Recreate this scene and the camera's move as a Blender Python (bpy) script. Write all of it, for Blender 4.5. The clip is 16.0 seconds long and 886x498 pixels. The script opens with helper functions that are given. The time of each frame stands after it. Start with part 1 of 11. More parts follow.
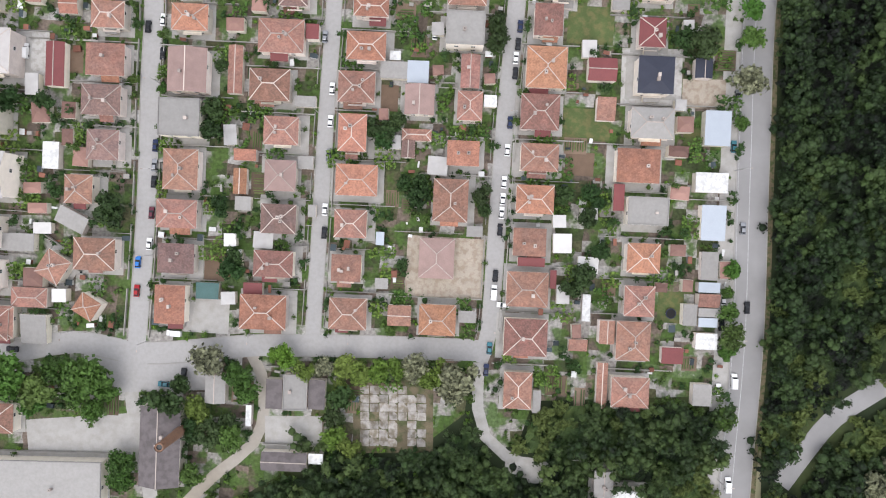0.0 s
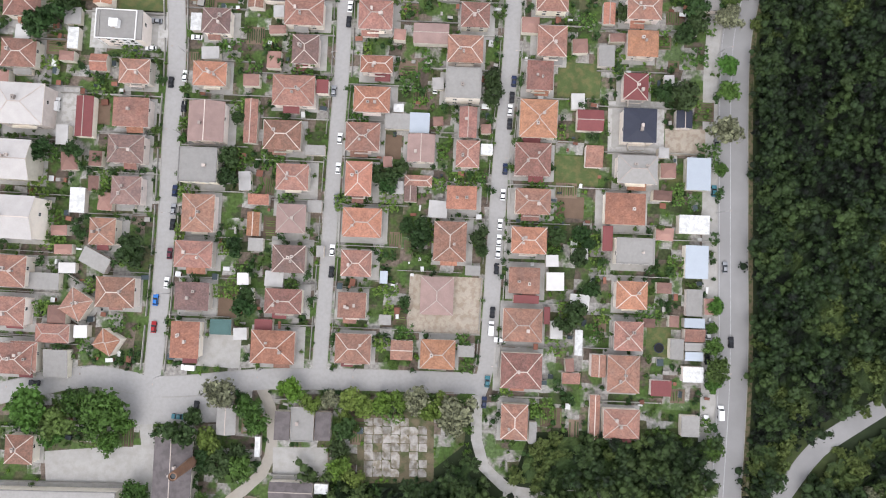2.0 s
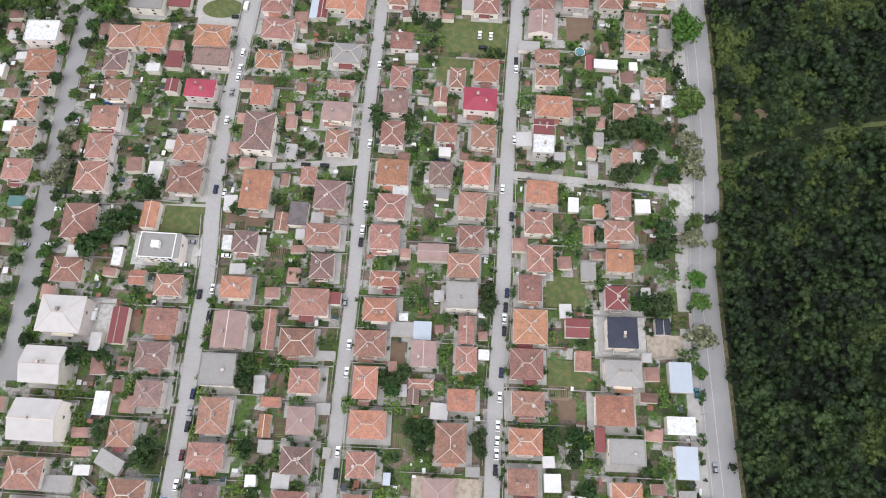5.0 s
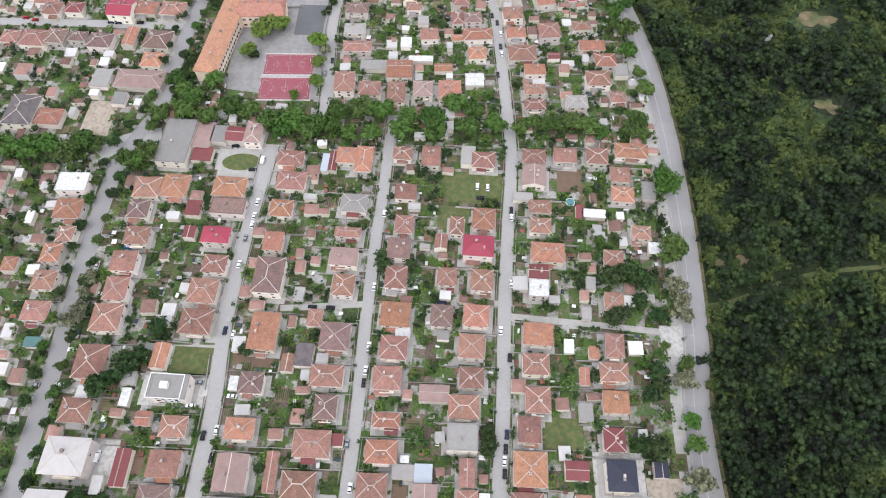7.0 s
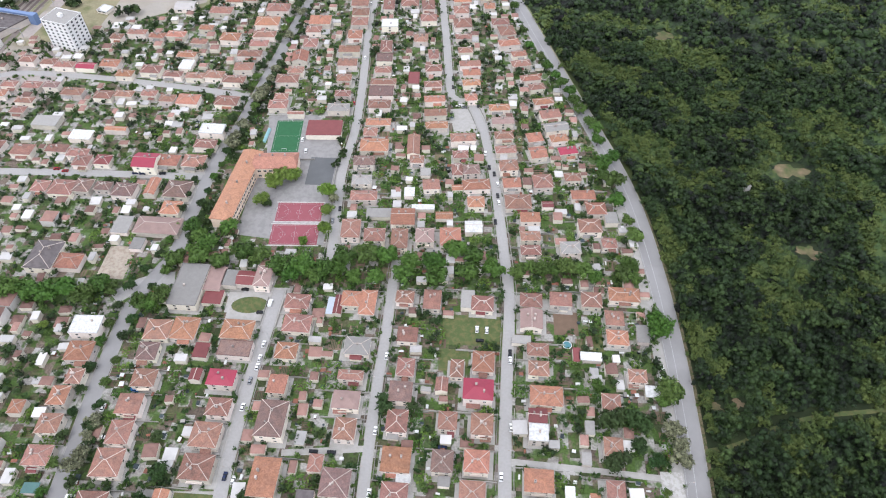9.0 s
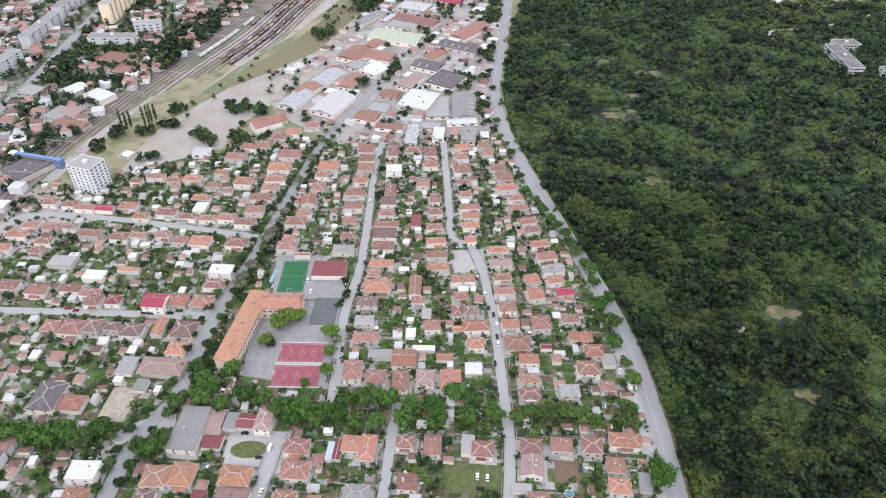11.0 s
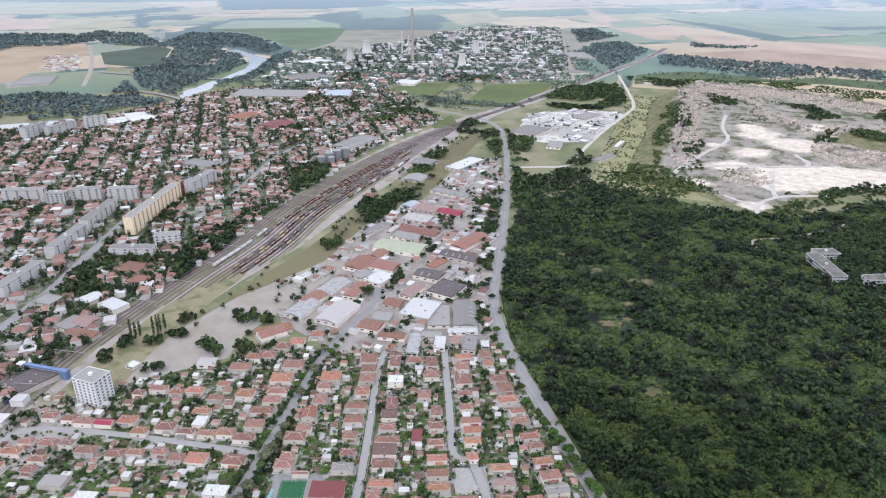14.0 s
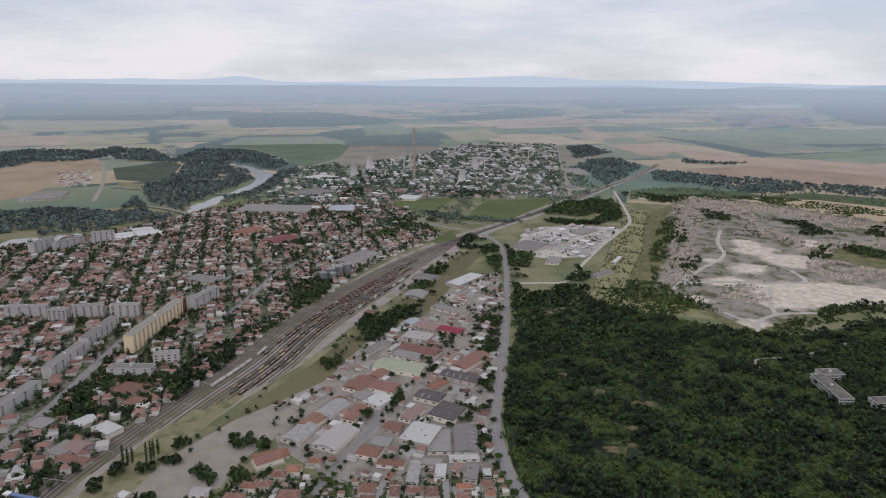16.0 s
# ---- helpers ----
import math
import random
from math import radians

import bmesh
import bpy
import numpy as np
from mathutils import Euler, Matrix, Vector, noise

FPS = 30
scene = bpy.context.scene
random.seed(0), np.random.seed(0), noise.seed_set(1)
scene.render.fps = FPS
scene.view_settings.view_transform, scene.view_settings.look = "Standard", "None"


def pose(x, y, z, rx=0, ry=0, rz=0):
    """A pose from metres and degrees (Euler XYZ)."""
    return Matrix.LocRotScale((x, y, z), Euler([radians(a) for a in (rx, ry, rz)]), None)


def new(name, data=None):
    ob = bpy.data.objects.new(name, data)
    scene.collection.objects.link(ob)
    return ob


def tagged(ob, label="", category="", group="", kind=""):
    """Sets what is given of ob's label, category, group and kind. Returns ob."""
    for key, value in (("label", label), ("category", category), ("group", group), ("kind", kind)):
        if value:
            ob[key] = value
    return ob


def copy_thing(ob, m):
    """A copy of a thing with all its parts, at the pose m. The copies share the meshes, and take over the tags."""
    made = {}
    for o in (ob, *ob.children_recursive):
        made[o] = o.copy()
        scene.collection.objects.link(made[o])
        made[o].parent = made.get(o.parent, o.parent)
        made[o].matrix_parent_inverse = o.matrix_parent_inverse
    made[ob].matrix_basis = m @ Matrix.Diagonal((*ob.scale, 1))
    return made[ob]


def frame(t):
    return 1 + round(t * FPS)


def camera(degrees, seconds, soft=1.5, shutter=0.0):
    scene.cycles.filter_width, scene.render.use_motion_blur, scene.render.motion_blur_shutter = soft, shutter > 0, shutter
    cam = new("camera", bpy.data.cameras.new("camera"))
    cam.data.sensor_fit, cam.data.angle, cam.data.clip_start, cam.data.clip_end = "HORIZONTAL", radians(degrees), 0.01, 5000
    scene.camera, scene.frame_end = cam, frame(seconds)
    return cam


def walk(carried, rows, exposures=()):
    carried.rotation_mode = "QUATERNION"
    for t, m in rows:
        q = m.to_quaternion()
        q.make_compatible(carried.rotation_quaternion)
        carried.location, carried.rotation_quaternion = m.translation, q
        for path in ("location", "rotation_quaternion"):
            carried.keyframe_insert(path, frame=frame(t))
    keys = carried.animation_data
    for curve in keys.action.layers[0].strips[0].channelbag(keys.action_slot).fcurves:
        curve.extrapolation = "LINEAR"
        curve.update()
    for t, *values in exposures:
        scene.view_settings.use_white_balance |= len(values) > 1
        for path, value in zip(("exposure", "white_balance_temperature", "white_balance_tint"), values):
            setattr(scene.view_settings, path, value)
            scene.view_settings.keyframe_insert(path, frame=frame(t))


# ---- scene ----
cam = camera(67.52, 16.0, soft=1.1)
# seconds, x, y, z, yaw, pitch, roll
ROWS = [
    (0.0, 0.00, 0.00, 230.00, -0.00, -91.51, -1.56),
    (0.5, 0.03, -0.16, 233.63, 0.00, -91.44, -1.55),
    (1.0, 0.01, -0.32, 237.38, -0.00, -91.38, -1.55),
    (1.5, 0.04, -0.50, 241.15, -0.00, -91.30, -1.56),
    (2.0, 0.32, -1.41, 244.72, -0.57, -87.80, -1.08),
    (2.5, 0.61, -1.03, 248.51, -0.66, -84.89, -0.98),
    (3.0, 0.72, -0.66, 252.23, -0.76, -82.23, -0.97),
    (3.5, 0.78, -0.34, 255.93, -0.93, -79.56, -0.79),
    (4.0, 0.65, -0.09, 259.73, -1.18, -76.87, -0.60),
    (6.5, -1.93, 1.31, 278.62, -2.42, -63.34, 0.75),
    (7.0, -2.34, 1.59, 282.26, -2.48, -60.60, 0.78),
    (7.5, -2.56, 1.65, 285.93, -2.45, -57.84, 0.78),
    (8.0, -2.62, 1.63, 289.64, -2.38, -55.08, 0.75),
    (8.5, -2.60, 1.72, 293.59, -2.28, -52.40, 0.69),
    (11.0, -2.62, 3.50, 314.31, -1.95, -39.37, 0.65),
    (11.5, -2.44, 4.04, 318.40, -1.89, -36.77, 0.64),
    (12.0, -2.21, 4.61, 322.32, -1.81, -34.16, 0.56),
    (12.5, -2.04, 5.09, 326.07, -1.74, -31.47, 0.46),
    (13.0, -1.97, 5.25, 329.80, -1.69, -28.77, 0.45),
    (13.5, -2.09, 5.20, 333.66, -1.65, -26.07, 0.39),
    (14.0, -2.36, 4.95, 337.59, -1.62, -23.32, 0.41),
    (14.5, -2.70, 4.70, 341.56, -1.60, -20.52, 0.35),
    (15.0, -2.98, 4.62, 345.59, -1.56, -17.76, 0.38),
    (15.5, -3.19, 4.76, 349.69, -1.55, -15.37, 0.40),
    (16.0, -3.35, 4.98, 353.77, -1.54, -14.08, 0.46),
]
# seconds, stops, kelvin, tint
EXPOSURES = [(0.0, 1.07, 6480, 12.0), (4.0, 1.04, 6420, 12.0), (8.5, 1.12, 6220, 12.0), (11.0, 1.10, 6080, 13.5), (12.0, 1.06, 6060, 13.5), (13.0, 0.97, 5980, 14.0), (14.0, 0.84, 5980, 14.5), (14.5, 0.70, 6020, 15.5), (15.0, 0.30, 6300, 15.0), (15.5, 0.0, 6450, 14.5), (16.0, -0.22, 6450, 14.0)]
walk(cam, [(t, pose(x, y, z, 90 + pitch, 0, yaw) @ pose(0, 0, 0, 0, 0, roll)) for t, x, y, z, yaw, pitch, roll in ROWS], EXPOSURES)

# ---- daylight under a bright broken overcast ----
SUN_UP, SUN_TURN = 60.0, 200.0
world = bpy.data.worlds.new("sky")
scene.world = world
world.use_nodes = True
wn, wl = world.node_tree.nodes, world.node_tree.links
wn.clear()
w_out = wn.new("ShaderNodeOutputWorld")
w_sky = wn.new("ShaderNodeTexSky")
w_sky.sky_type, w_sky.sun_disc = "NISHITA", False
w_sky.sun_elevation, w_sky.sun_rotation = radians(SUN_UP), radians(SUN_TURN)
w_skybg = wn.new("ShaderNodeBackground")
w_skybg.inputs["Strength"].default_value = 0.14
w_cloudbg = wn.new("ShaderNodeBackground")
w_cloudbg.inputs["Strength"].default_value = 1.0
w_mix = wn.new("ShaderNodeMixShader")
w_geo = wn.new("ShaderNodeTexCoord")
w_map = wn.new("ShaderNodeMapping")
w_map.inputs["Scale"].default_value = (1.0, 1.0, 5.0)
w_noise = wn.new("ShaderNodeTexNoise")
w_noise.inputs["Scale"].default_value, w_noise.inputs["Detail"].default_value = 2.6, 7.0
w_noise.inputs["Roughness"].default_value = 0.55
w_cover = wn.new("ShaderNodeMapRange")
for socket, value in (("From Min", 0.36), ("From Max", 0.56), ("To Min", 0.68), ("To Max", 0.97)):
    w_cover.inputs[socket].default_value = value
w_ramp = wn.new("ShaderNodeValToRGB")
w_ramp.color_ramp.elements[0].position, w_ramp.color_ramp.elements[0].color = 0.35, (0.68, 0.73, 0.83, 1)
w_ramp.color_ramp.elements[1].position, w_ramp.color_ramp.elements[1].color = 0.62, (0.95, 0.95, 0.98, 1)
wl.new(w_geo.outputs["Generated"], w_map.inputs["Vector"])
wl.new(w_map.outputs[0], w_noise.inputs["Vector"])
wl.new(w_noise.outputs[0], w_cover.inputs["Value"])
wl.new(w_noise.outputs[0], w_ramp.inputs[0])
wl.new(w_ramp.outputs[0], w_cloudbg.inputs["Color"])
wl.new(w_sky.outputs[0], w_skybg.inputs["Color"])
wl.new(w_cover.outputs[0], w_mix.inputs[0])
wl.new(w_skybg.outputs[0], w_mix.inputs[1])
wl.new(w_cloudbg.outputs[0], w_mix.inputs[2])
wl.new(w_mix.outputs[0], w_out.inputs["Surface"])

sun = new("sun", bpy.data.lights.new("sun", "SUN"))
sun.data.energy, sun.data.angle, sun.data.color = 1.0, radians(48), (1.0, 0.97, 0.93)
sun.rotation_euler = (radians(90 - SUN_UP), 0, radians(180 - SUN_TURN))

# ---- materials ----
DIM = 0.56   # weathered surfaces reflect about half of the swatch values below; clean white paint keeps most of its own


def worn(c):
    u = min(1.0, max(0.0, (max(c) - 0.56) / 0.26))
    return tuple(q * (DIM + 0.34 * u * u * (3 - 2 * u)) for q in c)


def mat(name, col, rough=0.85, var=0.15, scale=0.15, rand=0.0, hue=0.0, bump=0.0, bscale=3.0, metal=0.0, island=0.0, tone=0.0, second=None, cut=(0.45, 0.6), sscale=None, leafy=0.0):
    """Plain surface: colour with stains at two scales, random shifts by object, island or tone, an optional second colour in patches."""
    col = worn(col)
    second = worn(second) if second else None
    m = bpy.data.materials.new(name)
    m.use_nodes = True
    n, k = m.node_tree.nodes, m.node_tree.links
    b = n["Principled BSDF"]
    b.inputs["Roughness"].default_value, b.inputs["Metallic"].default_value = rough, metal
    b.inputs["Specular IOR Level"].default_value = 0.25
    g = n.new("ShaderNodeNewGeometry")
    big, fine = n.new("ShaderNodeTexNoise"), n.new("ShaderNodeTexNoise")
    big.inputs["Scale"].default_value, big.inputs["Detail"].default_value = scale, 4.0
    fine.inputs["Scale"].default_value, fine.inputs["Detail"].default_value = scale * 9, 5.0
    k.new(g.outputs["Position"], big.inputs["Vector"])
    k.new(g.outputs["Position"], fine.inputs["Vector"])

    def calc(op, a, c):
        q = n.new("ShaderNodeMath")
        q.operation = op
        for i, v in enumerate((a, c)):
            if isinstance(v, (int, float)):
                q.inputs[i].default_value = v
            else:
                k.new(v, q.inputs[i])
        return q.outputs[0]

    value = calc("ADD", 1.0, calc("MULTIPLY", calc("SUBTRACT", big.outputs[0], 0.5), var * 3.0))
    value = calc("ADD", value, calc("MULTIPLY", calc("SUBTRACT", fine.outputs[0], 0.5), var * 2.2))
    if leafy:
        leaf = n.new("ShaderNodeTexNoise")
        leaf.inputs["Scale"].default_value, leaf.inputs["Detail"].default_value, leaf.inputs["Roughness"].default_value = 2.3, 3.0, 0.7
        k.new(g.outputs["Position"], leaf.inputs["Vector"])
        value = calc("MULTIPLY", value, calc("ADD", 1.0, calc("MULTIPLY", calc("SUBTRACT", leaf.outputs[0], 0.5), leafy)))
        lump = n.new("ShaderNodeBump")
        lump.inputs["Strength"].default_value, lump.inputs["Distance"].default_value = 1.0, 0.45
        k.new(leaf.outputs[0], lump.inputs["Height"])
        k.new(lump.outputs[0], b.inputs["Normal"])
    hs = n.new("ShaderNodeHueSaturation")
    if rand or hue:
        info = n.new("ShaderNodeObjectInfo")
        value = calc("ADD", value, calc("MULTIPLY", calc("SUBTRACT", info.outputs["Random"], 0.5), 2 * rand))
        white = n.new("ShaderNodeTexWhiteNoise")
        white.noise_dimensions = "1D"
        k.new(info.outputs["Random"], white.inputs["W"])
        k.new(calc("ADD", 0.5, calc("MULTIPLY", calc("SUBTRACT", white.outputs["Value"], 0.5), 2 * hue)), hs.inputs["Hue"])
        k.new(calc("ADD", 1.0, calc("MULTIPLY", calc("SUBTRACT", white.outputs["Value"], 0.5), 6 * hue)), hs.inputs["Saturation"])
    if island:
        value = calc("ADD", value, calc("MULTIPLY", calc("SUBTRACT", g.outputs["Random Per Island"], 0.5), 2 * island))
    if tone:
        at = n.new("ShaderNodeAttribute")
        at.attribute_name = "tone"
        value = calc("ADD", value, calc("MULTIPLY", calc("SUBTRACT", at.outputs["Fac"], 0.5), 2 * tone))
        k.new(calc("ADD", 0.5, calc("MULTIPLY", calc("SUBTRACT", at.outputs["Fac"], 0.5), -0.048)), hs.inputs["Hue"])
    hs.inputs["Color"].default_value = (*col, 1)
    if second:
        mx = n.new("ShaderNodeMix")
        mx.data_type = "RGBA"
        patch = n.new("ShaderNodeTexNoise")
        patch.inputs["Scale"].default_value, patch.inputs["Detail"].default_value = sscale or scale * 2, 6.0
        k.new(g.outputs["Position"], patch.inputs["Vector"])
        r = n.new("ShaderNodeMapRange")
        r.inputs["From Min"].default_value, r.inputs["From Max"].default_value = cut
        k.new(patch.outputs[0], r.inputs["Value"])
        k.new(r.outputs[0], mx.inputs[0])
        mx.inputs[6].default_value, mx.inputs[7].default_value = (*col, 1), (*second, 1)
        k.new(mx.outputs[2], hs.inputs["Color"])
    k.new(value, hs.inputs["Value"])
    k.new(hs.outputs[0], b.inputs["Base Color"])
    if bump:
        bn, bt = n.new("ShaderNodeBump"), n.new("ShaderNodeTexNoise")
        bt.inputs["Scale"].default_value, bt.inputs["Detail"].default_value = bscale, 4.0
        bn.inputs["Strength"].default_value, bn.inputs["Distance"].default_value = bump, 0.1
        k.new(g.outputs["Position"], bt.inputs["Vector"])
        k.new(bt.outputs[0], bn.inputs["Height"])
        k.new(bn.outputs[0], b.inputs["Normal"])
    return m


def tile_mat(name, col, old, worn=(0.42, 0.62)):
    """Clay roof tiles: courses along the slope as fine relief, lichen and replaced patches, shade by house."""
    m = mat(name, col, 0.8, 0.2, 0.4, rand=0.2, hue=0.009, bump=0.5, bscale=4.0, second=old, cut=worn, sscale=0.3)
    n, k = m.node_tree.nodes, m.node_tree.links
    hs = next(q for q in n if q.type == "HUE_SAT")
    g = next(q for q in n if q.type == "NEW_GEOMETRY")
    # streaks and single darker tiles
    sp = n.new("ShaderNodeTexVoronoi")
    sp.inputs["Scale"].default_value = 2.2
    k.new(g.outputs["Position"], sp.inputs["Vector"])
    sep = n.new("ShaderNodeSeparateColor")
    k.new(sp.outputs["Color"], sep.inputs[0])
    mr = n.new("ShaderNodeMapRange")
    for socket, value in (("From Min", 0.0), ("From Max", 1.0), ("To Min", 0.78), ("To Max", 1.18)):
        mr.inputs[socket].default_value = value
    k.new(sep.outputs[0], mr.inputs["Value"])
    old_link = hs.inputs["Value"].links[0].from_socket
    mul = n.new("ShaderNodeMath")
    mul.operation = "MULTIPLY"
    k.new(old_link, mul.inputs[0])
    k.new(mr.outputs[0], mul.inputs[1])
    k.new(mul.outputs[0], hs.inputs["Value"])
    return m


def lots_mat(name, colours, sx, sy, turn, rough=0.9):
    """Garden ground: a patchwork of beds, lawn, soil and paving, each bed its own colour."""
    m = bpy.data.materials.new(name)
    m.use_nodes = True
    n, k = m.node_tree.nodes, m.node_tree.links
    b = n["Principled BSDF"]
    b.inputs["Roughness"].default_value, b.inputs["Specular IOR Level"].default_value = rough, 0.2
    g = n.new("ShaderNodeNewGeometry")
    mp = n.new("ShaderNodeMapping")
    mp.inputs["Rotation"].default_value, mp.inputs["Scale"].default_value = (0, 0, radians(turn)), (1 / sx, 1 / sy, 0)
    k.new(g.outputs["Position"], mp.inputs["Vector"])
    warp = n.new("ShaderNodeTexNoise")
    warp.inputs["Scale"].default_value = 0.12
    k.new(g.outputs["Position"], warp.inputs["Vector"])
    add = n.new("ShaderNodeVectorMath")
    add.operation = "MULTIPLY_ADD"
    add.inputs[1].default_value = (0.45, 0.45, 0)
    k.new(warp.outputs["Color"], add.inputs[0])
    k.new(mp.outputs[0], add.inputs[2])
    fl = n.new("ShaderNodeVectorMath")
    fl.operation = "FLOOR"
    k.new(add.outputs[0], fl.inputs[0])
    wh = n.new("ShaderNodeTexWhiteNoise")
    wh.noise_dimensions = "2D"
    k.new(fl.outputs[0], wh.inputs["Vector"])
    ramp = n.new("ShaderNodeValToRGB")
    ramp.color_ramp.interpolation = "CONSTANT"
    for i, (pos, c) in enumerate(colours):
        e = ramp.color_ramp.elements[i] if i < 2 else ramp.color_ramp.elements.new(pos)
        e.position, e.color = pos, (*[q * DIM for q in c], 1)
    k.new(wh.outputs["Value"], ramp.inputs[0])
    fine = n.new("ShaderNodeTexNoise")
    fine.inputs["Scale"].default_value, fine.inputs["Detail"].default_value = 0.9, 6.0
    k.new(g.outputs["Position"], fine.inputs["Vector"])
    grow = n.new("ShaderNodeTexNoise")
    grow.inputs["Scale"].default_value, grow.inputs["Detail"].default_value = 0.16, 5.0
    k.new(g.outputs["Position"], grow.inputs["Vector"])
    mr = n.new("ShaderNodeMapRange")
    mr.inputs["From Min"].default_value, mr.inputs["From Max"].default_value, mr.inputs["To Max"].default_value = 0.47, 0.56, 0.9
    k.new(grow.outputs[0], mr.inputs["Value"])
    mx = n.new("ShaderNodeMix")
    mx.data_type = "RGBA"
    mx.inputs[7].default_value = (0.052, 0.092, 0.021, 1)
    k.new(mr.outputs[0], mx.inputs[0])
    k.new(ramp.outputs[0], mx.inputs[6])
    hs = n.new("ShaderNodeHueSaturation")
    v = n.new("ShaderNodeMapRange")
    v.inputs["From Min"].default_value, v.inputs["From Max"].default_value, v.inputs["To Min"].default_value, v.inputs["To Max"].default_value = 0.25, 0.75, 0.55, 1.4
    k.new(fine.outputs[0], v.inputs["Value"])
    k.new(v.outputs[0], hs.inputs["Value"])
    k.new(mx.outputs[2], hs.inputs["Color"])
    k.new(hs.outputs[0], b.inputs["Base Color"])
    return m


ROOF = {
    "r": tile_mat("terracotta_tiles", (0.41, 0.205, 0.155), (0.31, 0.18, 0.145), (0.3, 0.72)),
    "o": tile_mat("orange_tiles", (0.50, 0.235, 0.15), (0.42, 0.21, 0.145), (0.3, 0.72)),
    "b": tile_mat("weathered_brown_tiles", (0.25, 0.17, 0.155), (0.31, 0.19, 0.16), (0.3, 0.72)),
    "p": mat("faded_pink_roof", (0.42, 0.29, 0.26), 0.85, 0.15, 0.3, rand=0.1, bump=0.2),
    "m": mat("maroon_sheet_roof", (0.25, 0.075, 0.075), 0.6, 0.12, 0.3, rand=0.15),
    "c": mat("crimson_sheet_roof", (0.42, 0.06, 0.10), 0.5, 0.1, 0.3, rand=0.1),
    "k": mat("slate_dark_roof", (0.045, 0.05, 0.075), 0.6, 0.15, 0.4, rand=0.2),
    "g": mat("grey_concrete_roof", (0.40, 0.385, 0.365), 0.9, 0.08, 0.5, rand=0.2, second=(0.345, 0.33, 0.31), cut=(0.35, 0.7), bump=0.2),
    "w": mat("white_sheet_roof", (0.69, 0.69, 0.68), 0.5, 0.1, 0.4, rand=0.1, second=(0.62, 0.615, 0.60)),
    "s": mat("pale_blue_metal_roof", (0.50, 0.55, 0.61), 0.4, 0.06, 0.3, rand=0.06),
    "v": mat("pale_pinkish_sheet_roof", (0.60, 0.565, 0.54), 0.7, 0.1, 0.3, rand=0.08),
    "d": mat("brown_grey_roof_felt", (0.20, 0.175, 0.175), 0.9, 0.12, 0.2, second=(0.15, 0.13, 0.13)),
    "t": mat("teal_sheet_roof", (0.10, 0.20, 0.19), 0.6, 0.15, 0.3, rand=0.2),
}
PLASTER = mat("house_plaster", (0.74, 0.665, 0.585), 0.9, 0.12, 0.5, rand=0.32, hue=0.03, bump=0.2)
CAP = mat("mortar_ridge_caps", (0.62, 0.53, 0.47), 0.9, 0.2, 0.8, rand=0.3)
CHIMNEY = mat("chimney_render", (0.55, 0.47, 0.42), 0.9, 0.15, 0.8, rand=0.3)
FRAME = mat("white_window_frame", (0.7, 0.7, 0.68), 0.5, 0.05)
GLASS = mat("dark_window_pane", (0.03, 0.035, 0.04), 0.12, 0.2, 0.6)
ASPHALT = mat("worn_pale_asphalt", (0.50, 0.485, 0.47), 0.92, 0.035, 0.25, second=(0.46, 0.445, 0.43), cut=(0.4, 0.65), bump=0.1, sscale=0.8)
ROADTOP = mat("grey_road_asphalt", (0.40, 0.39, 0.385), 0.92, 0.05, 0.06, second=(0.36, 0.35, 0.345), bump=0.1, sscale=0.05)
CONCRETE = mat("dusty_concrete", (0.545, 0.525, 0.495), 0.92, 0.08, 0.2, second=(0.45, 0.43, 0.395), cut=(0.4, 0.68), bump=0.1)
GRAVEL = mat("pale_gravel", (0.48, 0.44, 0.385), 0.95, 0.12, 0.08, second=(0.45, 0.40, 0.33), bump=0.2, sscale=0.03)
SAND = mat("bare_sandy_soil", (0.54, 0.47, 0.385), 0.95, 0.16, 0.25, second=(0.42, 0.34, 0.265), bump=0.3)
SOIL = mat("dug_brown_soil", (0.22, 0.15, 0.105), 0.95, 0.15, 0.4, bump=0.4)
LAWN = mat("mown_lawn", (0.115, 0.155, 0.055), 0.95, 0.2, 0.2, second=(0.17, 0.17, 0.07), bump=0.3)
PAINT = mat("white_road_paint", (0.55, 0.55, 0.54), 0.8, 0.3, 1.0)
KERB = mat("kerb_stone", (0.45, 0.43, 0.40), 0.9, 0.12, 0.5)
BARK = mat("tree_bark", (0.10, 0.075, 0.055), 0.95, 0.2, 1.0, bump=0.5)
LEAF = {
    "dark": mat("dark_leaves", (0.044, 0.088, 0.022), 0.6, 0.25, 0.2, rand=0.25, hue=0.02, island=0.2, leafy=2.4),
    "mid": mat("green_leaves", (0.090, 0.172, 0.030), 0.6, 0.25, 0.2, rand=0.25, hue=0.02, island=0.2, leafy=2.4),
    "light": mat("yellow_green_leaves", (0.165, 0.26, 0.040), 0.6, 0.2, 0.2, rand=0.2, hue=0.02, island=0.2, leafy=2.2),
    "pale": mat("flowering_pale_leaves", (0.24, 0.25, 0.145), 0.6, 0.25, 0.3, rand=0.1, island=0.6, leafy=2.2),
}
FOREST = mat("forest_leaves", (0.036, 0.069, 0.0178), 0.6, 0.25, 0.012, island=0.36, tone=0.8, leafy=2.4)
FLOOR_WOOD = mat("forest_floor", (0.03, 0.045, 0.018), 0.95, 0.3, 0.05, second=(0.085, 0.11, 0.035), cut=(0.5, 0.62), sscale=0.02)
MEADOW = mat("dry_meadow", (0.23, 0.25, 0.13), 0.95, 0.3, 0.02, second=(0.35, 0.325, 0.20), sscale=0.012)
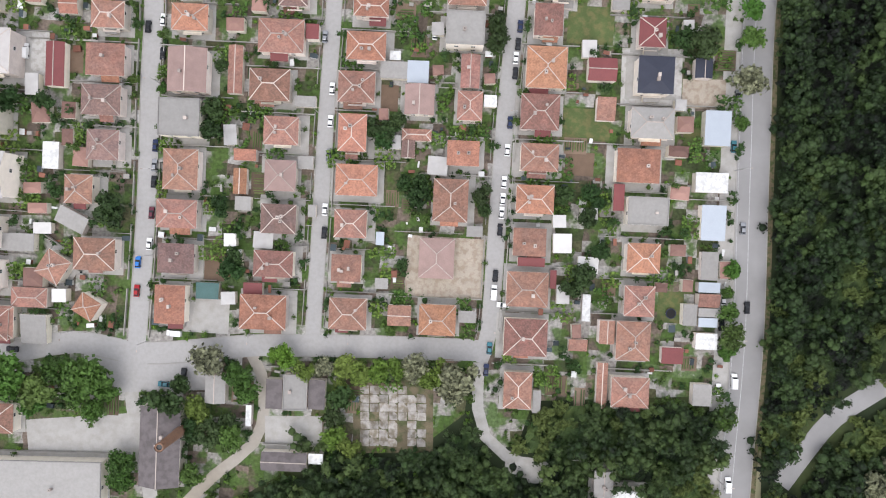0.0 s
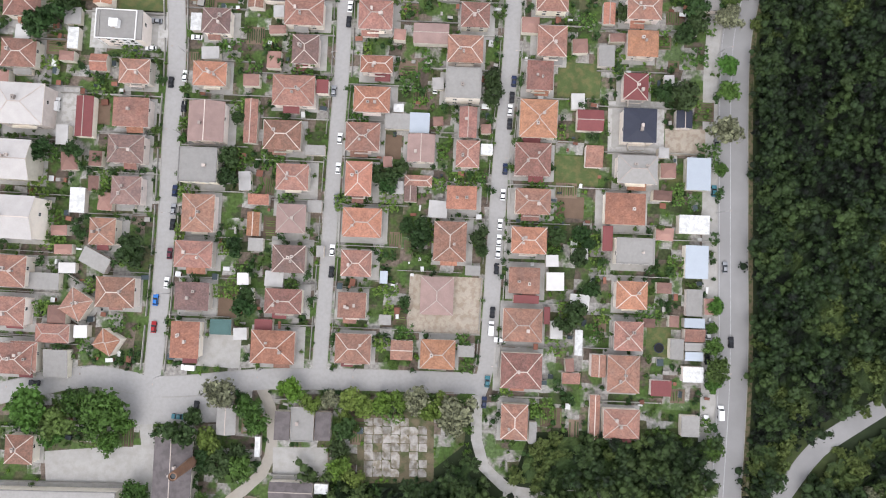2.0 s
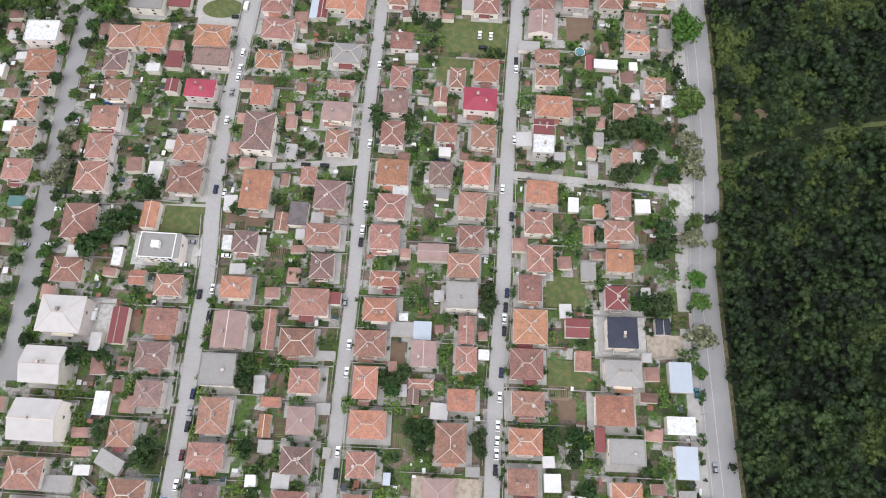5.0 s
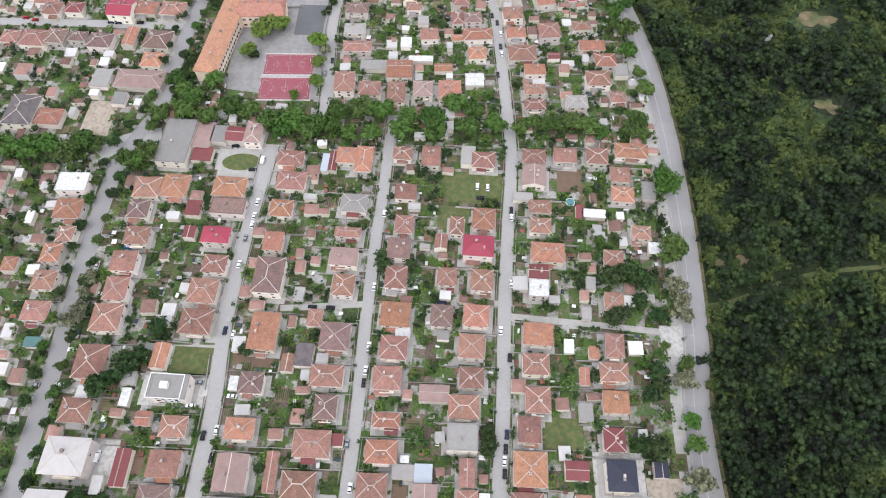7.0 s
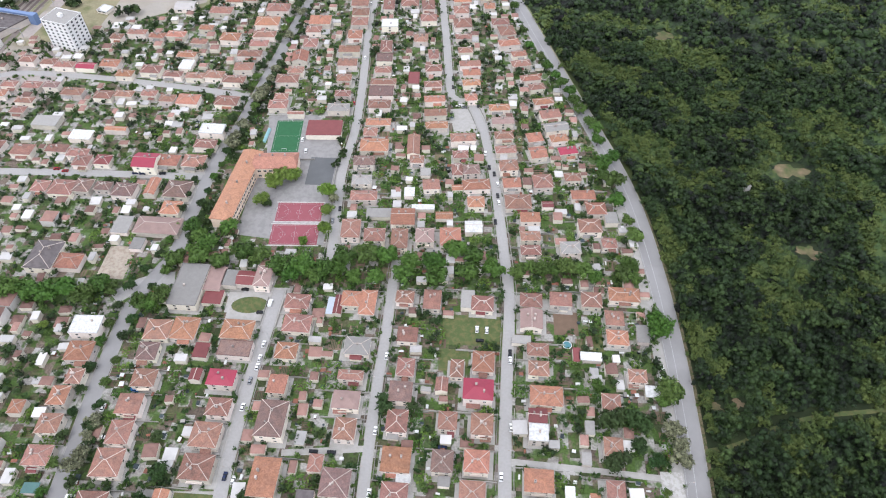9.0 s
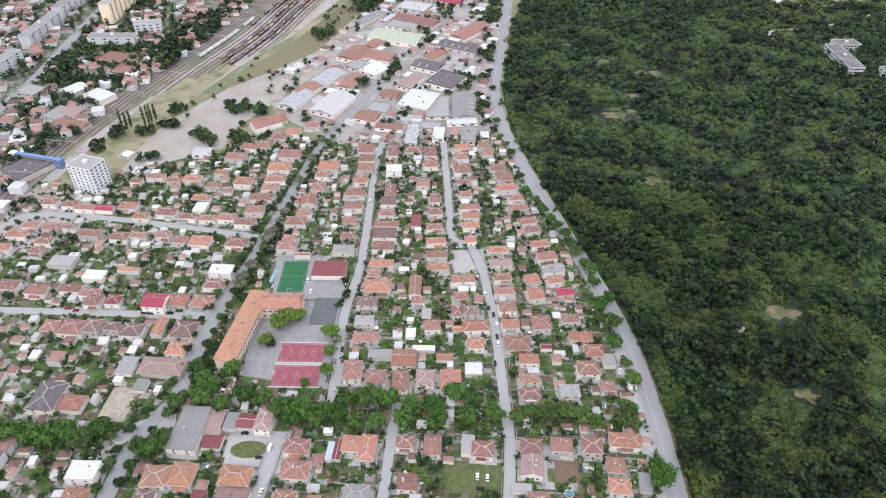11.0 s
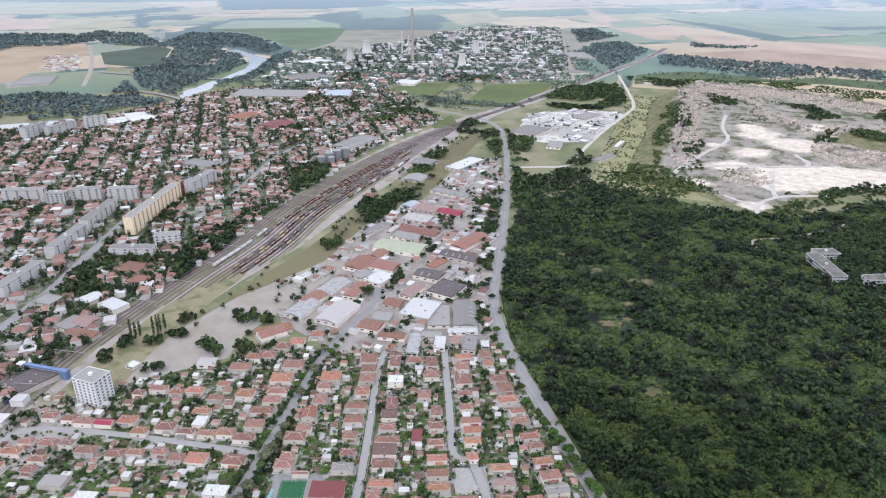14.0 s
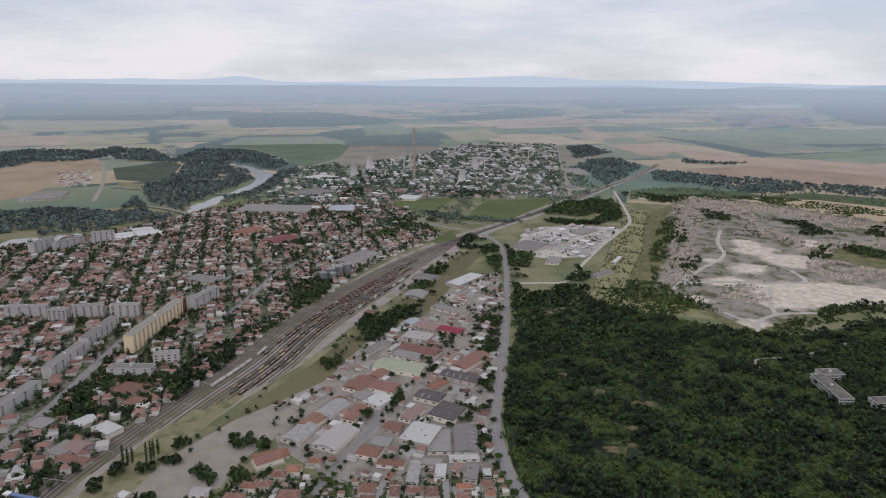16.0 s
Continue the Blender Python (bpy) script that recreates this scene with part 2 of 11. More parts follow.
LOTS = lots_mat("garden_plots", [(0.0, (0.40, 0.375, 0.345)), (0.24, (0.07, 0.09, 0.038)), (0.40, (0.23, 0.18, 0.145)), (0.58, (0.125, 0.125, 0.065)), (0.70, (0.50, 0.48, 0.45)), (0.86, (0.16, 0.125, 0.10))], 5.0, 4.2, 5.0)
TOWNLOTS = lots_mat("town_plots", [(0.0, (0.30, 0.275, 0.25)), (0.34, (0.07, 0.08, 0.045)), (0.54, (0.20, 0.165, 0.14)), (0.78, (0.42, 0.39, 0.36))], 11.0, 9.0, 20.0)


# ---- mesh tools ----
def mesh(name, verts, faces, mats, index=None, parent=None, label=""):
    """One mesh object, optionally a part under its thing."""
    me = bpy.data.meshes.new(name)
    me.from_pydata([tuple(v) for v in verts], [], faces)
    for m in mats if isinstance(mats, (list, tuple)) else [mats]:
        me.materials.append(m)
    if index is not None:
        me.polygons.foreach_set("material_index", index)
    ob = new(name, me)
    if parent:
        ob.parent = parent
    if label:
        tagged(ob, label)
    return ob


class Shell:
    """Collects boxes and faces of one mesh."""

    def __init__(self):
        self.v, self.f, self.i = [], [], []

    def face(self, pts, i=0):
        a = len(self.v)
        self.v += [tuple(p) for p in pts]
        self.f.append(tuple(range(a, a + len(pts))))
        self.i.append(i)

    def box(self, x0, y0, z0, x1, y1, z1, i=0, m=None):
        p = [(x, y, z) for z in (z0, z1) for x, y in ((x0, y0), (x1, y0), (x1, y1), (x0, y1))]
        if m:
            p = [tuple(m @ Vector(q)) for q in p]
        a = len(self.v)
        self.v += p
        self.f += [tuple(a + j for j in q) for q in ((3, 2, 1, 0), (4, 5, 6, 7), (0, 1, 5, 4), (1, 2, 6, 5), (2, 3, 7, 6), (3, 0, 4, 7))]
        self.i += [i] * 6

    def bar(self, p, q, wide, high, i=0):
        """A beam from p to q."""
        p, q = Vector(p), Vector(q)
        along = (q - p)
        side = along.cross(Vector((0, 0, 1)))
        side = (side.normalized() if side.length > 1e-6 else Vector((1, 0, 0))) * wide / 2
        up = side.cross(along).normalized() * high
        if up.z < 0:
            up = -up
        c = [p - side, q - side, q + side, p + side]
        a = len(self.v)
        self.v += [tuple(k) for k in c] + [tuple(k + up) for k in c]
        self.f += [tuple(a + j for j in r) for r in ((3, 2, 1, 0), (4, 5, 6, 7), (0, 1, 5, 4), (1, 2, 6, 5), (2, 3, 7, 6), (3, 0, 4, 7))]
        self.i += [i] * 6

    def tube(self, x, y, z0, z1, r0, r1, sides=12, i=0, top=True):
        a = len(self.v)
        for z, r in ((z0, r0), (z1, r1)):
            self.v += [(x + r * math.cos(6.28319 * j / sides), y + r * math.sin(6.28319 * j / sides), z) for j in range(sides)]
        for j in range(sides):
            self.f.append((a + j, a + (j + 1) % sides, a + sides + (j + 1) % sides, a + sides + j))
            self.i.append(i)
        if top:
            self.f.append(tuple(a + sides + j for j in range(sides)))
            self.i.append(i)

    def done(self, name, mats, parent=None, label=""):
        """The mesh, with corners that meet welded."""
        seen, order, verts = {}, [], []
        for v in self.v:
            key = (round(v[0], 3), round(v[1], 3), round(v[2], 3))
            if key not in seen:
                seen[key] = len(verts)
                verts.append(v)
            order.append(seen[key])
        return mesh(name, verts, [tuple(order[j] for j in f) for f in self.f], mats, self.i, parent, label)


def smooth_line(pts, step=6.0):
    """Points along a smooth line through pts, about step apart."""
    out = []
    p = [Vector(q) for q in pts]
    p = [2 * p[0] - p[1]] + p + [2 * p[-1] - p[-2]]
    for a, b, c, d in zip(p, p[1:], p[2:], p[3:]):
        n = max(1, int((c - b).length / step))
        for j in range(n):
            t = j / n
            out.append(0.5 * (2 * b + (c - a) * t + (2 * a - 5 * b + 4 * c - d) * t * t + (3 * b - a - 3 * c + d) * t ** 3))
    out.append(p[-2])
    return out


def ribbon_data(line, offset, width, z):
    v, f = [], []
    for j, q in enumerate(line):
        a, b = line[max(j - 1, 0)], line[min(j + 1, len(line) - 1)]
        side = Vector((b.y - a.y, a.x - b.x)).normalized()
        v += [(q.x + side.x * (offset - width / 2), q.y + side.y * (offset - width / 2), z), (q.x + side.x * (offset + width / 2), q.y + side.y * (offset + width / 2), z)]
        if j:
            f.append((2 * j - 2, 2 * j - 1, 2 * j + 1, 2 * j))
    return v, f


BUSY = []   # centre lines and half widths of the roads


def road(name, pts, width, m, z, label, kind="structure"):
    line = smooth_line(pts)
    v, f = ribbon_data(line, 0, width, z)
    BUSY.append((np.array([(q.x, q.y) for q in line]), width / 2))
    return tagged(mesh(name, v, f, m), label, "road", kind=kind)


def flat(name, pts, m, z, label, category="ground"):
    return tagged(mesh(name, [(x, y, z) for x, y in pts], [tuple(range(len(pts)))], m), label, category, kind="structure")


def inside(pts, x, y):
    """Which of the points x, y lie in the polygon."""
    r = np.zeros(len(x), bool)
    for (ax, ay), (bx, by) in zip(pts, pts[1:] + pts[:1]):
        r ^= ((ay > y) != (by > y)) & (x < (bx - ax) * (y - ay) / (by - ay + 1e-12) + ax)
    return r


def off_roads(x, y, gap=0.5):
    keep = np.ones(len(x), bool)
    for line, half in BUSY:
        for j in range(0, len(line) - 1):
            a, b = line[j], line[j + 1]
            d = b - a
            t = np.clip(((x - a[0]) * d[0] + (y - a[1]) * d[1]) / (d @ d + 1e-9), 0, 1)
            keep &= np.hypot(x - a[0] - t * d[0], y - a[1] - t * d[1]) > half + gap
    return keep


ICO_V = np.array([(0, 0, 1), (0.894, 0, 0.447), (0.276, 0.851, 0.447), (-0.724, 0.526, 0.447), (-0.724, -0.526, 0.447), (0.276, -0.851, 0.447), (0.724, 0.526, -0.447), (-0.276, 0.851, -0.447), (-0.894, 0, -0.447), (-0.276, -0.851, -0.447), (0.724, -0.526, -0.447), (0, 0, -1)])
ICO_F = np.array([(0, 1, 2), (0, 2, 3), (0, 3, 4), (0, 4, 5), (0, 5, 1), (1, 6, 2), (2, 7, 3), (3, 8, 4), (4, 9, 5), (5, 10, 1), (6, 7, 2), (7, 8, 3), (8, 9, 4), (9, 10, 5), (10, 6, 1)], dtype=np.int32)


def leaf_cloud(name, centre, radius, count, size, mats, tones=None, seed=1, low=-0.35, parent=None, core=0.62, ruffle=0.55):
    """Leaf clumps on the skins of many rounded crowns: centre and radius are arrays (n, 3)."""
    g = np.random.default_rng(seed)
    n = len(centre)
    d = g.normal(size=(n, count, 3))
    d /= np.linalg.norm(d, axis=2, keepdims=True)
    d[..., 2] = np.where(d[..., 2] < low, -d[..., 2], d[..., 2])
    rad = radius[:, None, :] * g.uniform(0.72, 1.06, (n, count, 1))
    pos = centre[:, None, :] + d * rad
    nor = d + g.normal(scale=ruffle, size=d.shape)
    nor /= np.linalg.norm(nor, axis=2, keepdims=True)
    ref = g.normal(size=d.shape)
    u = np.cross(nor, ref)
    u /= np.linalg.norm(u, axis=2, keepdims=True) + 1e-9
    w = np.cross(nor, u)
    s = (size if np.ndim(size) else np.full(n, size))[:, None, None] * g.uniform(0.6, 1.25, (n, count, 1))
    u, w = u * s, w * s * g.uniform(0.6, 1.0, (n, count, 1))
    droop = nor * s * 0.25
    quad = np.stack([pos - u, pos - w * 0.9 - droop, pos + u, pos + w], axis=2).reshape(-1, 3)
    m = n * count
    # a lumpy inner mass under the leaves of each clump
    lump = centre[:, None, :] + ICO_V[None] * radius[:, None, :] * core * g.uniform(0.75, 1.1, (n, 12, 1))
    inner = (ICO_F[None] + 12 * np.arange(n)[:, None, None] + 4 * m).astype(np.int32)
    me = bpy.data.meshes.new(name)
    me.vertices.add(4 * m + 12 * n)
    me.vertices.foreach_set("co", np.concatenate([quad, lump.reshape(-1, 3)]).astype(np.float32).ravel())
    me.loops.add(4 * m + 45 * n)
    me.loops.foreach_set("vertex_index", np.concatenate([np.arange(4 * m, dtype=np.int32), inner.ravel()]))
    me.polygons.add(m + 15 * n)
    me.polygons.foreach_set("loop_start", np.concatenate([np.arange(0, 4 * m, 4, dtype=np.int32), 4 * m + np.arange(0, 45 * n, 3, dtype=np.int32)]))
    for x in mats if isinstance(mats, (list, tuple)) else [mats]:
        me.materials.append(x)
    if tones is not None:
        at = me.attributes.new("tone", "FLOAT", "POINT")
        at.data.foreach_set("value", np.concatenate([np.repeat(tones, 4 * count), np.repeat(tones, 12)]).astype(np.float32))
    me.update()
    ob = new(name, me)
    if parent:
        ob.parent = parent
    return ob

# ---- ground, distance ----
EYE_UP = 352.0


def lifted(r):
    """Radius and height of the sheet where the plan says r metres: level to 4 km, then lifting into the hazy distance to meet the skyline."""
    rr = np.where(r <= 4000, r, 4000 + 780 * (1 - 4000 / np.maximum(r, 4000)))
    return rr, np.where(r <= 4000, 0.0, EYE_UP * (1 - rr / np.maximum(r, 1.0)))


CROPS = {"wheat": (0.36, 0.285, 0.185), "stubble": (0.34, 0.245, 0.17), "yellow": (0.27, 0.24, 0.135), "pale_green": (0.175, 0.20, 0.125), "green": (0.13, 0.165, 0.085), "blue": (0.11, 0.155, 0.115), "wood": (0.058, 0.085, 0.066), "village": (0.24, 0.20, 0.175), "chalk": (0.50, 0.48, 0.45)}
# outlines of the larger fields, woods and villages of the plain, in kilometres
PLAIN_FIELDS = [
    ("stubble", [(-3.0, 4.8), (-2.7, 4.7), (-2.5, 4.3), (-2.3, 3.8), (-2.6, 3.7)]),
    ("stubble", [(-3.4, 9.9), (-2.3, 10.1), (-2.1, 8.5), (-2.9, 8.4)]),
    ("wheat", [(-8.5, 22.4), (-7.6, 27.8), (-4.6, 20.5), (-6.1, 16.5)]),
    ("stubble", [(0.7, 6.6), (1.5, 7.5), (1.3, 6.2), (0.7, 5.7)]),
    ("stubble", [(1.3, 6.2), (1.3, 4.7), (1.4, 3.7), (1.2, 3.3), (1.1, 3.4), (1.1, 4.2)]),
    ("stubble", [(1.4, 3.8), (1.6, 3.4), (2.1, 3.1), (2.1, 2.6), (1.7, 2.4), (1.2, 2.5), (1.1, 2.8), (1.5, 3.0), (1.3, 3.3)]),
    ("wheat", [(-2.1, 10.1), (-1.1, 11.4), (0.1, 10.5), (-0.8, 8.7)]),
    ("yellow", [(-3.8, 6.1), (-2.6, 6.2), (-2.1, 5.9), (-2.2, 5.3), (-2.5, 5.1), (-3.0, 4.9)]),
    ("yellow", [(-2.1, 5.0), (-1.7, 5.8), (-1.3, 5.2), (-1.7, 4.8)]),
    ("yellow", [(-2.0, 3.5), (-1.7, 3.5), (-1.6, 3.3), (-1.8, 3.2)]),
    ("yellow", [(0.1, 5.0), (0.5, 5.4), (0.5, 4.5), (0.2, 4.1)]),
    ("yellow", [(5.0, 10.9), (6.5, 11.7), (5.3, 9.2), (3.8, 8.2)]),
]
PLAIN_GREENS = [
    ("yellow", [(4.7, 8.3), (6.6, 9.7), (4.8, 7.6)]),
    ("yellow", [(2.0, 9.7), (3.0, 11.6), (3.3, 11.1), (1.7, 7.3), (1.5, 7.5)]),
    ("blue", [(-2.2, 3.4), (-2.1, 3.6), (-1.7, 3.2), (-1.8, 2.9), (-1.7, 2.7), (-2.1, 2.7)]),
    ("blue", [(-6.5, 10.6), (-3.8, 10.3), (-2.8, 7.5), (-4.2, 6.8)]),
    ("blue", [(-8.8, 17.1), (-6.9, 17.8), (-4.9, 12.7), (-6.4, 12.3)]),
    ("blue", [(-3.9, 18.9), (-0.7, 16.9), (1.5, 14.2), (-0.6, 13.7), (-2.7, 14.1)]),
    ("pale_green", [(-1.2, 3.9), (-1.2, 4.4), (-0.7, 4.5), (-0.5, 4.2), (-0.4, 3.2), (-0.6, 3.1), (-0.7, 3.2), (-0.9, 3.5)]),
    ("pale_green", [(1.7, 5.1), (2.8, 5.5), (3.9, 5.6), (3.0, 4.3), (2.3, 3.6), (2.0, 3.8), (1.8, 4.3), (1.7, 4.8)]),
    ("pale_green", [(1.2, 4.5), (1.4, 4.6), (1.4, 4.1), (1.1, 4.0)]),
    ("pale_green", [(-0.6, 6.0), (-0.2, 5.7), (-0.1, 4.8), (-0.4, 4.6)]),
    ("village", [(0.2, 9.4), (1.2, 10.0), (1.0, 8.6), (0.2, 8.2)]),
]
PLAIN_WOODS = [
    ("wood", [(-2.1, 7.1), (-1.8, 7.9), (-1.3, 8.3), (-0.3, 6.7), (-0.3, 6.0), (-0.7, 5.6), (-1.5, 5.3)]),
    ("wood", [(-2.4, 4.8), (-2.0, 5.6), (-1.8, 5.2), (-2.2, 4.6)]),
    ("wood", [(-0.4, 4.4), (0.0, 4.8), (0.1, 4.1), (-0.0, 3.5), (-0.3, 3.8)]),
    ("wood", [(0.0, 7.1), (0.9, 8.3), (1.2, 7.2), (0.2, 6.4)]),
    ("wood", [(1.6, 4.8), (1.8, 4.2), (1.85, 3.5), (1.7, 3.3), (1.65, 3.8)]),
    ("wood", [(8.8, 15.0), (16.5, 24.1), (9.0, 8.0), (4.2, 6.0), (4.1, 6.4), (5.9, 10.3)]),
    ("wood", [(3.0, 14.6), (9.1, 27.5), (10.0, 21.9), (8.6, 15.9), (6.0, 13.2), (2.4, 9.7)]),
    ("wood", [(2.8, 9.8), (4.7, 11.3), (3.3, 8.9), (2.5, 8.5)]),
    ("wood", [(2.3, 4.1), (3.0, 4.2), (2.8, 4.0), (2.3, 3.9)]),
    ("wood", [(-0.8, 4.9), (-0.5, 5.3), (-0.5, 4.8), (-0.7, 4.5)]),
    ("village", [(3.2, 7.7), (4.2, 8.7), (4.4, 7.6), (3.5, 6.0), (2.6, 5.7)]),
    ("chalk", [(5.6, 12.1), (7.6, 13.5), (6.3, 11.3), (5.0, 10.6)]),
]


def scatter_hash(a, b):
    q = np.sin(a * 127.1 + b * 311.7) * 43758.5453
    return q - np.floor(q)


def crop_colours(x, y):
    """Colours of the plain at plan points in kilometres: strip fields in blocks, hedges, woods, villages and the named fields."""
    wob = np.array([noise.noise((a * 1.1, b * 1.1, 2.0)) for a, b in zip(x, y)])
    slow = np.array([noise.noise((a * 0.45, b * 0.33, 9.0)) + 0.5 * noise.noise((a * 1.6, b * 1.2, 5.0)) for a, b in zip(x, y)])
    fine = np.array([noise.noise((a * 7.0, b * 5.0, 6.0)) for a, b in zip(x, y)])
    u, v = x * 0.93 + y * 0.37 + 0.16 * wob, -x * 0.37 + y * 0.93 + 0.10 * wob
    bu, bv = np.floor(u / 1.3), np.floor(v / 0.85)
    strips = 1 + np.floor(4 * scatter_hash(bu, bv))
    upright = scatter_hash(bu + 7, bv + 3) > 0.45
    fu, fv = u / 1.3 - bu, v / 0.85 - bv
    cell = np.where(upright, np.floor(fu * strips), np.floor(fv * strips))
    pick = scatter_hash(bu * 5 + cell, bv * 3 - cell)
    out = np.zeros((len(x), 3))
    for lo, hi, name in ((0, 0.24, "wheat"), (0.24, 0.42, "stubble"), (0.42, 0.56, "yellow"), (0.56, 0.74, "pale_green"), (0.74, 0.88, "green"), (0.88, 1.01, "blue")):
        out[(pick >= lo) & (pick < hi)] = CROPS[name]
    edge = np.minimum(np.minimum(fu, 1 - fu) * 1.3, np.minimum(fv, 1 - fv) * 0.85)
    out[(edge < 0.03) & (fine > -0.1)] = CROPS["wood"]
    out[slow > 0.36 + 0.1 * fine] = CROPS["wood"]
    for name, pts in PLAIN_FIELDS + PLAIN_GREENS + PLAIN_WOODS:
        hit = inside(pts, x + 0.04 * wob, y + 0.07 * fine)
        out[hit] = CROPS[name]
        if name == "village":
            out[hit & (fine > 0.1)] = CROPS["wood"]
    return out * (1 + 0.22 * fine + 0.16 * wob)[:, None]


def ground_sheet():
    """One sheet to the skyline, with the crops of the plain on its far part."""
    turns = np.radians(np.concatenate([np.arange(0, 44, 4.0), np.arange(44, 134, 0.3), np.arange(134, 360, 4.0)]))
    reach = np.concatenate([[1.0, 400, 900, 1500, 2100], 1 / np.linspace(1 / 2400, 1 / 70000, 180)])
    rr, z = lifted(reach)
    n, m = len(turns), len(reach)
    c, q = np.cos(turns), np.sin(turns)
    v = np.stack([np.outer(rr, c), np.outer(rr, q), np.repeat(z[:, None], n, 1)], 2).reshape(-1, 3)
    plan = np.stack([np.outer(reach, c), np.outer(reach, q)], 2).reshape(-1, 2) / 1000
    a = np.arange(n)
    b = (a + 1) % n
    faces = np.concatenate([np.stack([k * n + a, (k + 1) * n + a, (k + 1) * n + b, k * n + b], 1) for k in range(m - 1)])
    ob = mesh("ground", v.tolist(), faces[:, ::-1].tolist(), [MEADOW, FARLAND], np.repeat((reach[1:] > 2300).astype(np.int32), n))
    at = ob.data.attributes.new("crop", "FLOAT_COLOR", "POINT")
    at.data.foreach_set("color", np.concatenate([crop_colours(plan[:, 0], plan[:, 1]), np.ones((n * m, 1))], 1).astype(np.float32).ravel())
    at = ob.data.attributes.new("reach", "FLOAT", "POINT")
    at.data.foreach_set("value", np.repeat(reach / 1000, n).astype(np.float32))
    return tagged(ob, "open country of meadow, strip fields, woods and hazy plain to the skyline", "ground", kind="structure")


def farland_mat():
    m = bpy.data.materials.new("hazy_farmland")
    m.use_nodes = True
    n, k = m.node_tree.nodes, m.node_tree.links
    b = n["Principled BSDF"]
    b.inputs["Roughness"].default_value, b.inputs["Specular IOR Level"].default_value = 1.0, 0.0
    crop, reach = n.new("ShaderNodeAttribute"), n.new("ShaderNodeAttribute")
    crop.attribute_name, reach.attribute_name = "crop", "reach"
    k.new(crop.outputs["Color"], b.inputs["Base Color"])
    # aerial haze of the backdrop, mixed in as blue emission, grows with the true distance
    def calc(op, p, q):
        t = n.new("ShaderNodeMath")
        t.operation = op
        for socket, value in zip(t.inputs, (p, q)):
            if isinstance(value, (int, float)):
                socket.default_value = value
            else:
                k.new(value, socket)
        return t.outputs[0]

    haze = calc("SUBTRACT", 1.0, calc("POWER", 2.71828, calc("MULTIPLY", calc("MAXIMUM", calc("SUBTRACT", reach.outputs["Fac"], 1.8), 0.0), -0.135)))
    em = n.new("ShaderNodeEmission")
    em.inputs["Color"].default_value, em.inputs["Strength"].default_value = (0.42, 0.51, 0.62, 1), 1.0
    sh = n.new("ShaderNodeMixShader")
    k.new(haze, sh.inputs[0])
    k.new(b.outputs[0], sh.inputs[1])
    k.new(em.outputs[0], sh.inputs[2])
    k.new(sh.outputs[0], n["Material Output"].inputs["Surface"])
    return m


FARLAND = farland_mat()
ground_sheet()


def far_hills(r, base, ridges, colour, label):
    """A range of low hills on the skyline, their haze blue put in as emission."""
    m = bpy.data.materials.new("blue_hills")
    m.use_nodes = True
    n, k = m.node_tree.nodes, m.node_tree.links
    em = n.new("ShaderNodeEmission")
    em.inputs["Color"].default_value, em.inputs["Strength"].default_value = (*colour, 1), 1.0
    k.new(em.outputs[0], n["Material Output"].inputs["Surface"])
    v, f = [], []
    for s in range(721):
        a = math.radians(s / 2)
        up = sum(h * math.exp(-((s / 2 - c) / w) ** 2) for c, w, h in ridges) + 4 * noise.noise((30 * math.cos(a), 30 * math.sin(a), 1.5)) + 2 * noise.noise((90 * math.cos(a), 90 * math.sin(a), 2.5))
        for q, z in ((r, base - 30), (r + 3, base + up), (r + 30, base - 30)):
            v.append((q * math.cos(a), q * math.sin(a), z))
        if s:
            for e in (0, 1):
                p = 3 * s - 3 + e
                f.append((p, p + 3, p + 4, p + 1))
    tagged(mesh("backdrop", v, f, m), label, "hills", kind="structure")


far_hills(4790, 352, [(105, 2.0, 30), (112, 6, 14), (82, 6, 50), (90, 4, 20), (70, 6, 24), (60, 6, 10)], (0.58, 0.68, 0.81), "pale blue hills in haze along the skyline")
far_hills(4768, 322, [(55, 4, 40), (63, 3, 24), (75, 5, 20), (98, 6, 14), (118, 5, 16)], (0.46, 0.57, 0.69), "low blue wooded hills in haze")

# ---- large areas of ground ----
GROVE_FLOOR = [(-52, -66), (-30, -76), (-8, -74), (6, -64), (8, -48), (14, -76), (24, -76), (30, -60), (98, -60), (96, -125), (-140, -125), (-90, -100), (-60, -84)]
RESIDENTIAL = [(-420, 60), (-420, 420), (-330, 480), (-285, 480), (-240, 510), (-190, 525), (-150, 560), (-85, 545), (70, 560), (90, 480), (104, 410), (120, 335), (128, 250), (122, 150), (112, 70), (104, -50), (98, -110), (-260, -110), (-260, 60)]
flat("yard_ground", RESIDENTIAL, LOTS, 0.02, "house plots of lawn, beds, bare soil and paving", "garden")
flat("grove_ground", GROVE_FLOOR, FLOOR_WOOD, 0.034, "shaded ground under the southern grove", "forest floor")
FOREST_EDGE = [(106, -200), (110, -60), (114, 20), (119, 77), (130, 155), (134, 232), (133, 290), (125, 340), (108, 420), (93, 495), (80, 565), (80, 650), (95, 740), (112, 852), (136, 918), (156, 968), (221, 1008), (287, 1052), (354, 993), (423, 940), (481, 915), (528, 891), (716, 963), (900, 1000), (900, -200)]
flat("forest_ground", FOREST_EDGE, FLOOR_WOOD, 0.025, "shaded leaf litter and undergrowth of the wood", "forest floor")
INDUSTRY = [(-150, 600), (-178, 684), (-134, 730), (-79, 897), (3, 1000), (60, 1189), (141, 1230), (110, 900), (84, 740), (66, 650), (66, 560), (0, 541), (-85, 542)]
